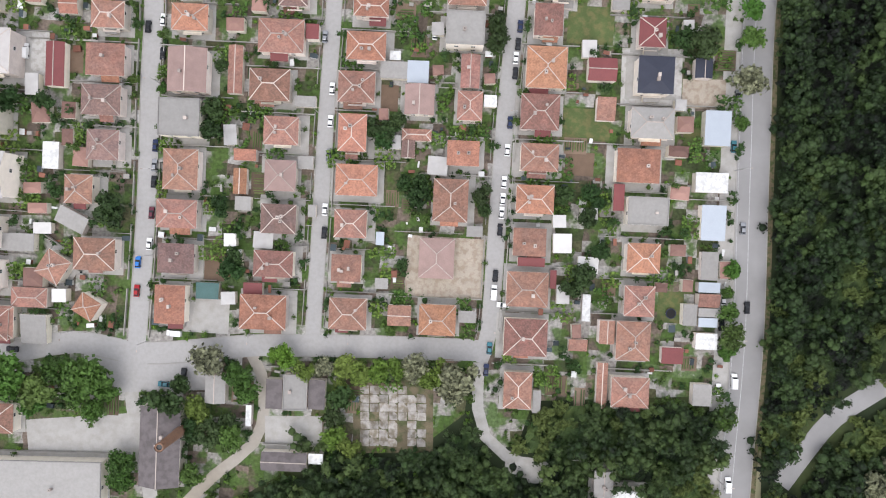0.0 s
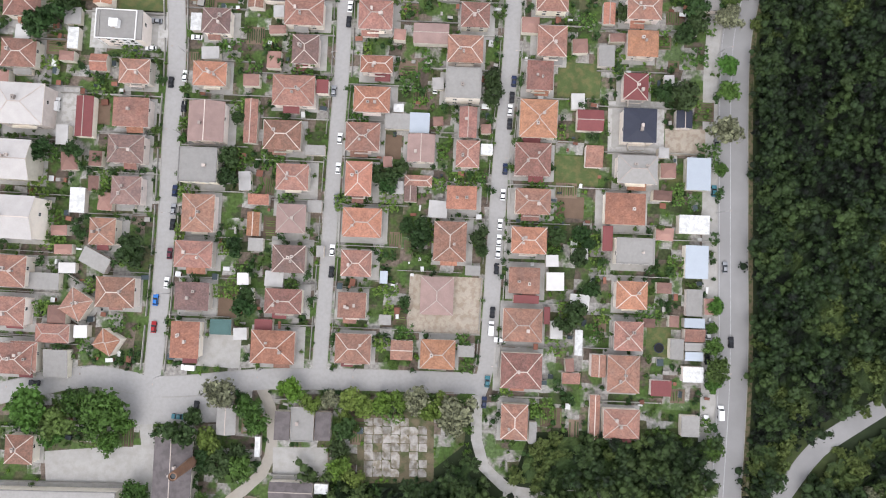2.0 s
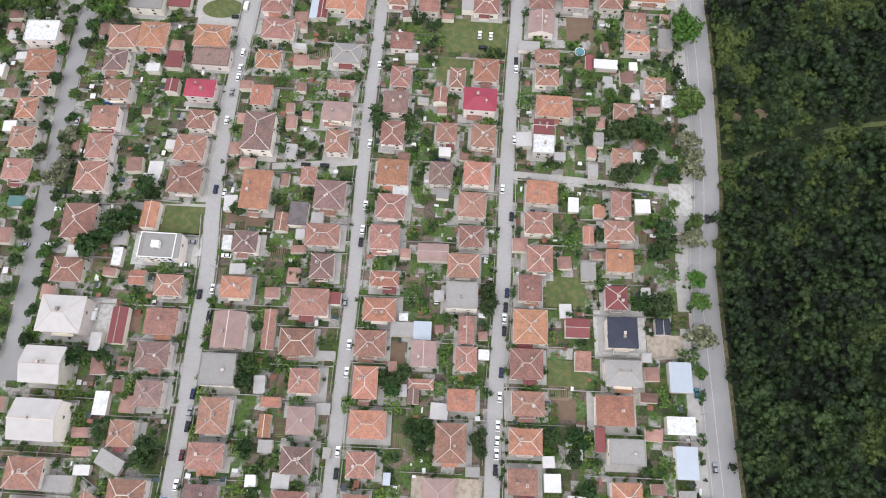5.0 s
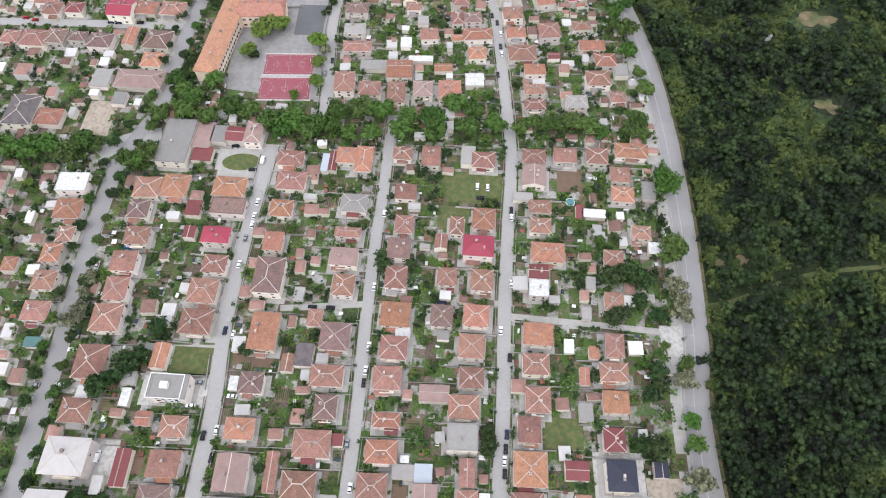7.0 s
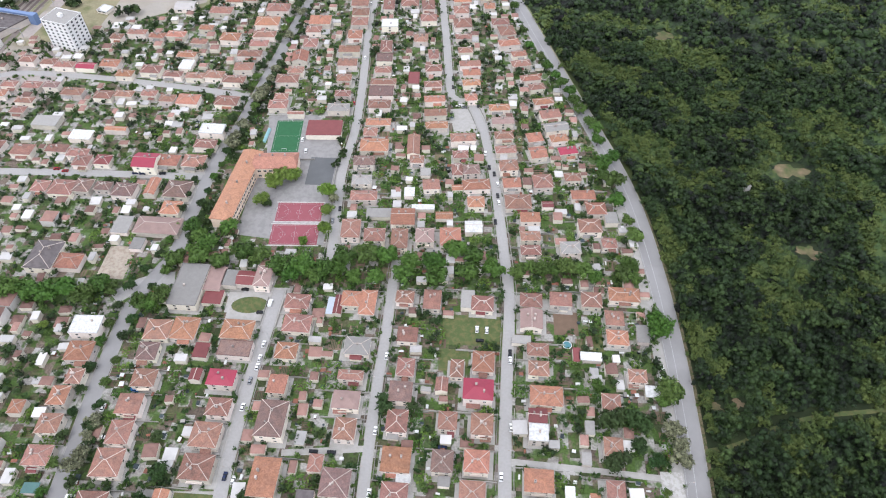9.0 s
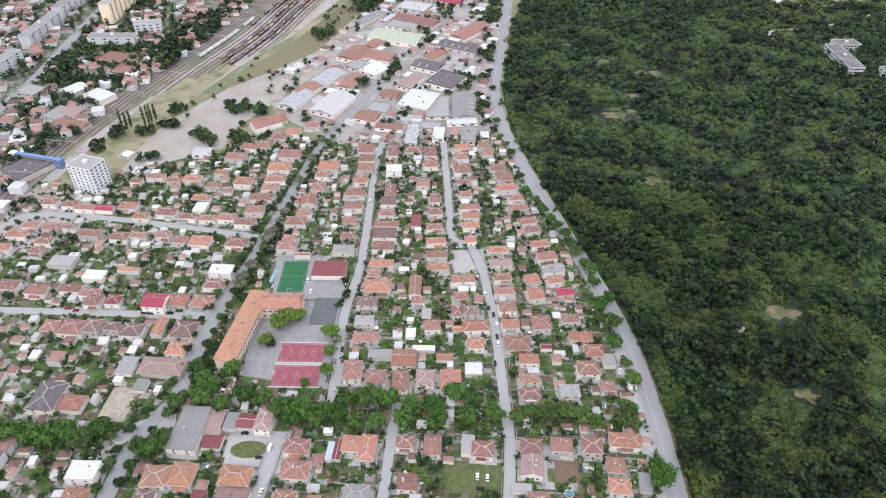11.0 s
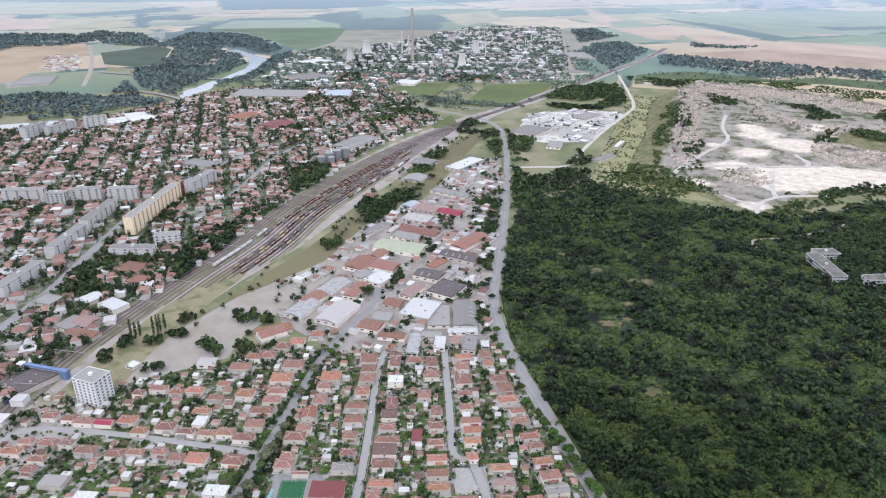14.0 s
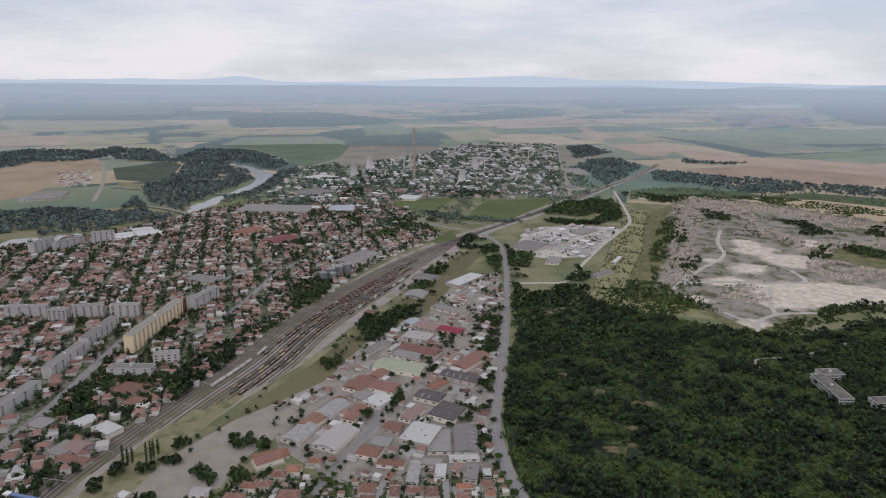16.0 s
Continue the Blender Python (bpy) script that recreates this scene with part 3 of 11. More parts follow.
flat("industrial_yard", INDUSTRY, mat("oily_brown_grey_yard", (0.47, 0.43, 0.39), 0.93, 0.16, 0.06, second=(0.34, 0.305, 0.26), cut=(0.45, 0.62), sscale=0.035, bump=0.1), 0.03, "dusty concrete and asphalt yards between workshops", "yard")
BARE = [(-281, 492), (-269, 545), (-244, 597), (-209, 657), (-178, 690), (-120, 760), (-95, 740), (-145, 643), (-182, 574), (-187, 534), (-232, 510), (-261, 495)]
flat("gravel_lot", BARE, GRAVEL, 0.04, "bare pale gravel lot beside the railway", "lot")
RAILBED = [(-345, 380), (-333, 445), (-320, 520), (-305, 600), (-283, 690), (-245, 800), (-214, 930), (-158, 1125), (-115, 1232), (-68, 1335), (-10, 1432), (60, 1545), (148, 1650), (283, 1840), (440, 2070), (648, 2365), (837, 2640), (1050, 3025), (1065, 3005), (855, 2615), (668, 2345), (462, 2040), (304, 1805), (176, 1612), (116, 1500), (74, 1422), (41, 1313), (-4, 1211), (-51, 1089), (-120, 921), (-165, 796), (-215, 698), (-245, 620), (-262, 536), (-268, 484), (-276, 400)]
BALLAST = mat("rail_ballast", (0.50, 0.445, 0.41), 0.95, 0.2, 0.05, second=(0.37, 0.335, 0.245), cut=(0.5, 0.62), sscale=0.03)
flat("rail_yard", RAILBED, BALLAST, 0.035, "brown ballast of the railway yard with dry grass", "railway")
TOWN = [(-345, 470), (-310, 640), (-262, 800), (-230, 930), (-180, 1080), (-128, 1225), (-82, 1340), (-22, 1445), (40, 1555), (-20, 1700), (-60, 1900), (-250, 2000), (-500, 1980), (-620, 1850), (-690, 1660), (-860, 1470), (-960, 1380), (-1150, 1000), (-900, 500), (-500, 400)]
flat("town_ground", TOWN, TOWNLOTS, 0.022, "streets and yards of the dense old town", "town ground")

# ---- roads ----
STREET_ONE = [(-108, -40), (-104, -5), (-101.3, 24), (-99.3, 54), (-96.8, 84), (-96.6, 122), (-93, 165), (-89.3, 193), (-85.1, 226)]
STREET_TWO = [(-46.5, -38), (-42.5, 3), (-38.9, 42), (-35, 80), (-32.5, 120), (-28.5, 165), (-25, 195), (-21.9, 230), (-20, 246)]
STREET_THREE = [(11.5, -46), (15.4, -34), (19, 1.5), (22.9, 40), (27.8, 79), (32, 126), (37.3, 172), (42.5, 215), (42.6, 254), (42, 312), (39.8, 345), (37, 368), (30, 392), (18, 400), (16.4, 470), (15, 545)]
STREET_TWO_NORTH = [(-59, 240), (-57.8, 262), (-56.8, 320), (-50.7, 362), (-48, 416), (-46, 506), (-41, 545)]
MAIN_ROAD = [(97, -125), (100, -90), (105.1, -40), (107.9, 18), (111.3, 77), (117.8, 108), (123.5, 158), (126, 190), (127.8, 232), (126.5, 287), (119.5, 335), (101.2, 421), (85.8, 495), (73.5, 566), (71.9, 650), (86, 738), (111, 895), (130, 1040), (148.5, 1188), (160, 1330), (163, 1462), (129, 1568), (63, 1633), (-21, 1703), (-120, 1790)]
CROSS_STREET = [(-190, -45), (-155, -38.7), (-129.6, -35), (-104, -39.5), (-66.7, -38), (-33, -39), (14, -42)]
AVENUE = [(-173, 40), (-169.5, 107), (-168, 172), (-164.8, 213), (-160, 230), (-149, 255), (-146, 289), (-140.5, 331), (-130.6, 370), (-117.3, 439), (-100.6, 526), (-85, 575), (-60, 640), (-50, 720)]
WEST_STREET = [(-400, 334), (-287, 327), (-215, 323), (-141, 318)]
WEST_STREET_TWO = [(-360, 400), (-330, 418), (-312, 434), (-248, 428), (-155, 409), (-126, 400)]
road("main_road", MAIN_ROAD, 11.0, ROADTOP, 0.06, "grey two-lane asphalt road along the forest edge")
road("street_one", STREET_ONE, 6.2, ASPHALT, 0.055, "narrow worn asphalt street between gardens")
road("street_two", STREET_TWO, 5.0, ASPHALT, 0.055, "narrow worn asphalt street between gardens")
road("street_three", STREET_THREE, 5.6, ASPHALT, 0.055, "narrow worn asphalt street between gardens")
road("street_two_north", STREET_TWO_NORTH, 5.4, ASPHALT, 0.055, "narrow asphalt street beside the school")
road("cross_street", CROSS_STREET, 7.4, ASPHALT, 0.05, "dusty grey cross street")
road("avenue", AVENUE, 8.0, ROADTOP, 0.058, "tree-lined asphalt avenue")
road("west_street", WEST_STREET, 6.0, ASPHALT, 0.05, "asphalt street of the western blocks")
road("west_street_two", WEST_STREET_TWO, 6.0, ASPHALT, 0.05, "asphalt street of the western blocks")
road("back_lane", [(11.5, -46), (10.6, -62), (13, -72), (20, -79), (30, -84)], 4.0, CONCRETE, 0.048, "pale dusty back lane into the trees")
road("track", [(-68, -40), (-64.5, -48), (-64, -60), (-68, -72), (-82, -83), (-95, -95)], 4.0, GRAVEL, 0.046, "gravel track curving past sheds")
road("service_lane", [(-108, -40), (-110, -52), (-108, -70), (-105, -88), (-104, -110)], 5.0, CONCRETE, 0.044, "pale service lane beside a hall")
road("lane_one", [(-131, 114), (-115, 112.5), (-97, 112)], 3.4, CONCRETE, 0.045, "narrow concrete lane")
road("lane_two", [(-72, 131), (-50, 131.5), (-31, 132)], 3.2, CONCRETE, 0.045, "narrow concrete lane")
road("lane_three", [(34, 124), (70, 119), (104, 114), (120, 112)], 3.0, CONCRETE, 0.045, "narrow concrete lane")
road("forest_track", [(116, -92), (126, -79), (135, -69), (146, -62), (160, -54)], 7.0, ROADTOP, 0.05, "grey asphalt drive curving into the wood")
road("forest_lane", [(124, 126), (138, 128), (150, 132), (170, 139), (191, 143), (219, 145), (255, 150)], 2.4, LAWN, 0.05, "grassy lane through the wood")
road("forest_path", [(427, 772), (434, 811), (473, 820), (528, 836), (596, 870)], 4.0, GRAVEL, 0.07, "pale path round the institute")
road("junction", [(-175, 222), (-163, 232), (-145, 236)], 9, ASPHALT, 0.052, "wide junction of the avenue")


def kerbs(name, pts, half):
    """Raised kerb stones along both sides, open where other roads join."""
    line = smooth_line(pts, 4.0)
    for side in (-1, 1):
        sh = Shell()
        v, f = ribbon_data(line, side * (half + 0.15), 0.3, 0)
        x = np.array([(v[2 * j][0] + v[2 * j + 1][0]) / 2 for j in range(len(line))])
        y = np.array([(v[2 * j][1] + v[2 * j + 1][1]) / 2 for j in range(len(line))])
        free = off_roads(x, y, 0.05)
        for j in range(len(line) - 1):
            if free[j] and free[j + 1]:
                sh.bar((x[j], y[j], 0.0), (x[j + 1], y[j + 1], 0.0), 0.3, 0.17)
        tagged(sh.done(name, KERB), "low grey kerb stones along the carriageway", "kerb", kind="structure")


for pts, half in ((MAIN_ROAD[:16], 5.5), (STREET_ONE, 3.1), (STREET_TWO, 2.5), (STREET_THREE, 2.8), (STREET_TWO_NORTH, 2.7), (AVENUE, 4.0), (CROSS_STREET, 3.7)):
    kerbs("kerb", pts, half)


def stripe(name, pts, offset, width, dash, gap, label):
    line = smooth_line(pts, 3.0)
    sh = Shell()
    for j in range(len(line) - 1):
        if gap and (j * 3.0) % (dash + gap) > dash:
            continue
        v, _ = ribbon_data(line[j:j + 2], offset, width, 0.075)
        sh.face([v[0], v[1], v[3], v[2]])
    tagged(sh.done(name, PAINT), label, "road marking", kind="structure")


stripe("road_line", MAIN_ROAD[:20], -0.8, 0.3, 9, 0, "worn white centre line on the asphalt")
stripe("edge_line", MAIN_ROAD[:20], -4.9, 0.22, 9, 0, "worn white edge line on the asphalt")

# ---- houses ----
FOOT = []   # x, y, half width, half depth, turn of every building, to keep plants off them


def window(parent, x, y, z, w, h, turn):
    """A framed window standing 4 cm proud of the wall."""
    sh = Shell()
    sh.box(-w / 2, -0.05, 0, w / 2, 0.02, h, 0)
    sh.box(-w / 2 + 0.09, -0.07, 0.09, -0.04, -0.045, h - 0.09, 1)
    sh.box(0.04, -0.07, 0.09, w / 2 - 0.09, -0.045, h - 0.09, 1)
    ob = sh.done("window", [FRAME, GLASS], parent)
    ob.matrix_basis = pose(x, y, z, 0, 0, turn)
    return ob


def chimney(parent, x, y, z, g):
    sh = Shell()
    a, b, h = g.uniform(0.3, 0.5), g.uniform(0.3, 0.55), g.uniform(0.9, 1.4)
    sh.box(x - a, y - b, z - 0.8, x + a, y + b, z + h)
    sh.box(x - a - 0.1, y - b - 0.1, z + h, x + a + 0.1, y + b + 0.1, z + h + 0.14)
    if g.random() < 0.4:
        # dark-coloured block on the cap in place of the flue's shaded mouth
        sh.box(x - a * 0.4, y - b * 0.4, z + h + 0.14, x + a * 0.4, y + b * 0.4, z + h + 0.22, 1)
    sh.done("chimney", [CHIMNEY, GLASS], parent)


def ring(root, w, d, z, thick, high, m, name="parapet"):
    """A parapet in one piece round a flat roof."""
    a, b, t = w / 2, d / 2, thick
    o = [(-a, -b), (a, -b), (a, b), (-a, b)]
    i = [(-a + t, -b + t), (a - t, -b + t), (a - t, b - t), (-a + t, b - t)]
    v = [(x, y, z) for x, y in o] + [(x, y, z + high) for x, y in o] + [(x, y, z + high) for x, y in i] + [(x, y, z) for x, y in i]
    f = []
    for k in range(3):
        for j in range(4):
            f.append((4 * k + j, 4 * k + (j + 1) % 4, 4 * k + 4 + (j + 1) % 4, 4 * k + 4 + j))
    mesh(name, v, f, m, parent=root)


WORDS = {"r": "terracotta-tiled", "o": "bright orange-tiled", "b": "weathered brown-tiled", "p": "faded pink", "m": "maroon sheet", "c": "crimson", "k": "dark slate-grey", "g": "grey", "w": "white", "s": "pale blue metal", "t": "dull teal", "v": "pale pinkish sheet", "d": "brown-grey felt"}


def building(x, y, w, d, turn, h, kind, g, windows=True):
    tint, form = kind
    big = w * d > 62 and h > 4
    name = "house" if big else ("garage" if h > 2.9 else "shed")
    root = new(name)
    root.matrix_basis = pose(x, y, 0, 0, 0, turn)
    FOOT.append((x, y, w / 2, d / 2, math.radians(turn)))
    a, b = w / 2, d / 2
    over = 0.45 if big and form in "HG" else 0.12
    base = 0.0
    # walls
    sh = Shell()
    sh.box(-a + over, -b + over, base, a - over, b - over, h)
    if big and form != "F":
        sh.box(-a + over - 0.06, -b + over - 0.06, 0, a - over + 0.06, b - over + 0.06, 0.6)
    rise = 0.0
    m = ROOF[tint]
    roof, cap = Shell(), Shell()
    if form == "H":
        along = w >= d
        p, q = (a, b) if along else (b, a)
        rise = q * g.uniform(0.36, 0.46)
        e = max(0.05, p - q * g.uniform(0.85, 1.0))
        turned = (lambda u, v, z: (u, v, z)) if along else (lambda u, v, z: (-v, u, z))
        low, z0 = h - 0.12, h + 0.14
        c = [turned(-p, -q, z0), turned(p, -q, z0), turned(p, q, z0), turned(-p, q, z0)]
        r0, r1 = turned(-e, 0, z0 + rise), turned(e, 0, z0 + rise)
        roof.face([c[0], c[1], r1, r0]), roof.face([c[2], c[3], r0, r1]), roof.face([c[1], c[2], r1]), roof.face([c[3], c[0], r0])
        for j in range(4):
            u, v = c[j], c[(j + 1) % 4]
            roof.face([(u[0], u[1], low), (v[0], v[1], low), v, u], 1)
        roof.face([(k[0], k[1], low) for k in reversed(c)], 1)
        if tint not in "kc" and g.random() < 0.85:
            cap.bar(r0, r1, 0.34, 0.12)
            for u, v in ((c[0], r0), (c[3], r0), (c[1], r1), (c[2], r1)):
                cap.bar(u, v, 0.28, 0.1)
    elif form == "G":
        along = w >= d
        p, q = (a, b) if along else (b, a)
        rise = q * 0.36
        turned = (lambda u, v, z: (u, v, z)) if along else (lambda u, v, z: (-v, u, z))
        for s in (-1, 1):
            top = [turned(-p, s * q, h + 0.1), turned(p, s * q, h + 0.1), turned(p, 0, h + 0.1 + rise), turned(-p, 0, h + 0.1 + rise)]
            bot = [(k[0], k[1], k[2] - 0.16) for k in top]
            roof.face(top if s < 0 else top[::-1]), roof.face(bot[::-1] if s < 0 else bot, 1)
            for j in range(4):
                k = (j + 1) % 4
                roof.face([bot[j], bot[k], top[k], top[j]], 1)
        for s in (-1, 1):
            i = s * (p - over)
            sh.face([turned(i, -q + over, h), turned(i, q - over, h), turned(i, 0, h + rise * (1 - over / q))])
        cap.bar(turned(-p, 0, h + 0.1 + rise), turned(p, 0, h + 0.1 + rise), 0.3, 0.1)
    elif form == "S":
        rise = min(1.2, d * 0.16)
        top = [(-a, -b, h), (a, -b, h), (a, b, h + rise), (-a, b, h + rise)]
        bot = [(k[0], k[1], k[2] - 0.1) for k in top]
        roof.face(top), roof.face(bot[::-1], 1)
        for j in range(4):
            k = (j + 1) % 4
            roof.face([bot[j], bot[k], top[k], top[j]], 1)
    else:
        roof.box(-a, -b, h, a, b, h + 0.18)
    sh.done("wall", PLASTER, root)
    if form == "F" and big:
        ring(root, w, d, h + 0.18, 0.25, 0.35, m)
    if big:
        pave = Shell()
        e1, e2, e3, e4 = [g.uniform(0.3, 2.6) for _ in range(4)]
        pave.box(-a - e1, -b - e2, 0.0, a + e3, b + e4, 0.06 + g.uniform(0, 0.05))
        pave.done("paving", CONCRETE, root)
    roof.done("roof", [m, FRAME if tint in "kw" else PLASTER], root)
    if big and form == "H" and g.random() < 0.45:
        # a low lean-to porch on the garden side
        porch, u, wide, deep = Shell(), g.uniform(-0.4, 0.4) * a, g.uniform(0.3, 0.5) * a, g.uniform(1.6, 2.8)
        lo, hi, y0, y1 = 2.3, 2.9, -b + over - deep, -b + over
        porch.box(u - wide, y0 + 0.25, 0, u + wide, y1, lo, 1)
        top = [(u - wide - 0.25, y0, lo), (u + wide + 0.25, y0, lo), (u + wide + 0.25, y1, hi), (u - wide - 0.25, y1, hi)]
        porch.face(top), porch.face([(q[0], q[1], q[2] - 0.12) for q in reversed(top)])
        for j in range(4):
            q, r = top[j], top[(j + 1) % 4]
            porch.face([(q[0], q[1], q[2] - 0.12), (r[0], r[1], r[2] - 0.12), r, q])
        porch.done("porch", [ROOF[g.choice("rrmgo")], PLASTER], root)
    if cap.f:
        cap.done("ridge_cap", CAP, root)
    if big:
        for _ in range(g.choice((1, 2, 2, 3)) if form in "HG" else 1):
            u, v = g.uniform(-0.45, 0.45) * a, g.uniform(-0.35, 0.35) * b
            level = h + 0.14 + (rise * (1 - max(abs(u) / a - 0.3, abs(v) / b) * 0.9) if form in "HG" else 0.1)
            chimney(root, u, v, level, g)
        if windows:
            floors = 2 if h >= 5 else 1
            for fl in range(floors):
                z = (0.9 if floors == 1 else 1.0) + fl * (h - 0.4) / floors
                for s in ((-1, 1) if y < 330 else (0,)):
                    window(root, s * a * 0.45, -b + over - 0.02, z, 1.5, 1.35, 0)
            if y < 240:
                window(root, a - over + 0.02, 0.2 * b, 1.0 + (h - 0.4) / 2 * (floors - 1), 1.3, 1.3, 90)
            if y < 60:
                window(root, -a + over - 0.02, -0.2 * b, 1.0 + (h - 0.4) / 2 * (floors - 1), 1.3, 1.3, -90)
            if floors == 2 and form == "H" and g.random() < 0.4:
                bal = Shell()
                bal.box(-a * 0.5, -b - 0.7, h * 0.5 - 0.15, a * 0.5, -b + over, h * 0.5)
                bal.box(-a * 0.5, -b - 0.7, h * 0.5, a * 0.5, -b - 0.62, h * 0.5 + 0.9)
                bal.done("balcony", PLASTER, root)
    word = {"H": "hipped", "G": "gabled", "S": "lean-to", "F": "flat"}[form]
    if big:
        label = f"plastered house under a {word} {WORDS[tint]} roof"
    else:
        label = f"low outbuilding with a {word} {WORDS[tint]} roof in a yard"
    return tagged(root, label, "house" if big else "outbuilding", "houses of the street grid" if big else "outbuildings in the gardens")


# x, y, width, depth, turn, eaves height, roof
PLOTS_NEAR_WEST = [
    (-110.3, 76.0, 11.2, 9.0, -4, 5.5, "rH"),
    (-124.5, 80.5, 6.4, 6.3, -4, 3.0, "oG"),
    (-111.8, 61.0, 13.1, 10.8, -4, 5.5, "rH"),
    (-113.8, 47.5, 13.3, 10.3, -4, 5.5, "bH"),
    (-113.8, 32.4, 10.9, 10.3, -4, 5.5, "bH"),
    (-122.6, 17.7, 9.5, 9.8, -4, 5.5, "rH"),
    (-118.2, -4.4, 14.1, 11.0, -4, 5.5, "rH"),
    (-132.7, -8.4, 9.0, 9.3, -35, 5.0, "rH"),
    (-121.8, -22.3, 7.7, 7.2, -35, 5.0, "oH"),
    (-141.8, -18.6, 12.3, 6.8, -4, 4.0, "rH"),
    (-129.8, 60.4, 6.4, 15.1, -4, 3.5, "mG"),
    (-126.6, 7.5, 10.8, 6.0, -30, 3.0, "gS"),
    (-145.6, 0.4, 11.5, 6.1, -4, 3.0, "gF"),
    (-141.1, -29.6, 8.9, 10.2, -4, 3.0, "gS"),
    (-132.9, 29.7, 5.5, 9.2, -4, 3.0, "wF"),
    (-151.9, -26.6, 10.1, 11.1, -4, 5.0, "rH"),
]
# x, y, width, depth, turn, eaves height, roof
PLOTS_STREET_ONE = [
    (-82.8, 74.3, 12.3, 9.0, -4, 5.5, "oH"),
    (-84.2, 56.6, 13.2, 14.9, -4, 6.0, "pG"),
    (-87.2, 40.8, 13.9, 12.6, -4, 7.0, "gF"),
    (-87.9, 23.4, 11.8, 13.8, -4, 5.5, "rH"),
    (-89.8, 8.5, 13.7, 9.7, -4, 5.5, "rH"),
    (-90.6, -6.6, 12.4, 10.1, -4, 5.5, "bH"),
    (-93.3, -22.2, 10.3, 13.2, -4, 5.5, "oH"),
    (-81.2, -18.1, 7.8, 5.6, -4, 3.0, "tF"),
    (-68.9, 57.0, 5.0, 16.4, -4, 3.0, "rG"),
    (-66.6, 28.0, 7.7, 3.9, -4, 3.0, "oS"),
    (-68.7, 19.1, 4.6, 8.8, -4, 3.0, "oG"),
    (-68.0, 11.5, 5.5, 4.8, -4, 2.8, "gF"),
]
# x, y, width, depth, turn, eaves height, roof
PLOTS_LOT_ROW_C = [
    (-52.4, 67.2, 15.4, 11.3, -4, 5.5, "rH"),
    (-56.8, 51.0, 13.6, 10.8, -4, 5.5, "rH"),
    (-53.5, 35.5, 11.8, 9.6, -4, 5.5, "rH"),
    (-54.3, 20.4, 10.6, 10.5, -4, 5.5, "pH"),
    (-55.4, 5.8, 11.9, 10.0, -4, 5.5, "bH"),
    (-57.7, -9.4, 13.4, 9.0, -4, 5.5, "rH"),
    (-61.8, -25.7, 15.8, 11.9, -4, 5.5, "oH"),
    (-42.1, 68.8, 4.4, 5.1, -4, 4.0, "mF"),
    (-45.6, 45.6, 7.4, 3.7, -4, 2.8, "gF"),
    (-46.2, 24.8, 5.3, 4.4, -4, 2.8, "gF"),
    (-65.6, -17.8, 6.5, 4.1, -4, 3.0, "mF"),
    (-44.5, 8.3, 2.8, 4.2, -4, 2.6, "gF"),
]
# x, y, width, depth, turn, eaves height, roof
PLOTS_LOT_ROW_D = [
    (-21.8, 76.0, 11.8, 6.3, -4, 5.5, "oH"),
    (-23.9, 63.1, 13.2, 9.5, -4, 5.5, "oH"),
    (-27.6, 49.5, 12.4, 10.5, -4, 5.5, "rH"),
    (-29.5, 34.2, 9.6, 12.7, -4, 5.5, "oH"),
    (-28.6, 18.2, 14.2, 10.6, -4, 5.5, "oH"),
    (-31.1, 3.5, 11.0, 9.5, -4, 5.5, "rH"),
    (-33.0, -11.5, 10.1, 9.2, -4, 5.5, "rH"),
    (-33.0, -27.1, 12.8, 10.7, -4, 5.5, "rH"),
    (-15.0, 55.3, 9.2, 5.8, -4, 3.5, "gF"),
    (-6.8, 54.4, 7.3, 7.5, -4, 3.5, "sF"),
    (-6.5, 44.7, 10.0, 10.3, -4, 5.0, "pG"),
    (-7.9, 33.1, 10.1, 4.0, -4, 3.5, "rH"),
    (-10.9, 28.4, 4.6, 5.9, -4, 3.5, "bG"),
]
# x, y, width, depth, turn, eaves height, roof
PLOTS_LOT_ROW_E = [
    (9.5, 67.2, 12.8, 11.0, -4, 9.0, "gF"),
    (10.9, 53.7, 6.4, 11.4, -4, 5.0, "rG"),
    (10.4, 42.1, 8.5, 9.9, -4, 5.5, "rH"),
    (7.7, 26.2, 10.9, 8.5, -4, 5.5, "oH"),
    (3.0, 10.4, 11.8, 14.5, -4, 6.0, "rH"),
    (-2.3, -9.1, 12.0, 13.8, -4, 4.0, "pH"),
    (-2.6, -30.0, 12.5, 10.5, -4, 5.5, "oH"),
    (-15.6, -28.4, 8.0, 7.1, -4, 3.5, "rG"),
    (11.0, -0.3, 5.5, 3.7, -4, 3.0, "gF"),
    (7.6, -29.5, 6.1, 4.1, -4, 3.0, "gF"),
    (-21.5, -1.8, 2.8, 4.6, -4, 2.6, "sF"),
    (-21.5, -17.3, 4.5, 3.7, -4, 2.6, "gF"),
    (17.5, 44.0, 4.4, 4.0, -4, 3.0, "wF"),
    (-14.4, 60.3, 3.7, 3.1, -4, 2.8, "wF"),
]
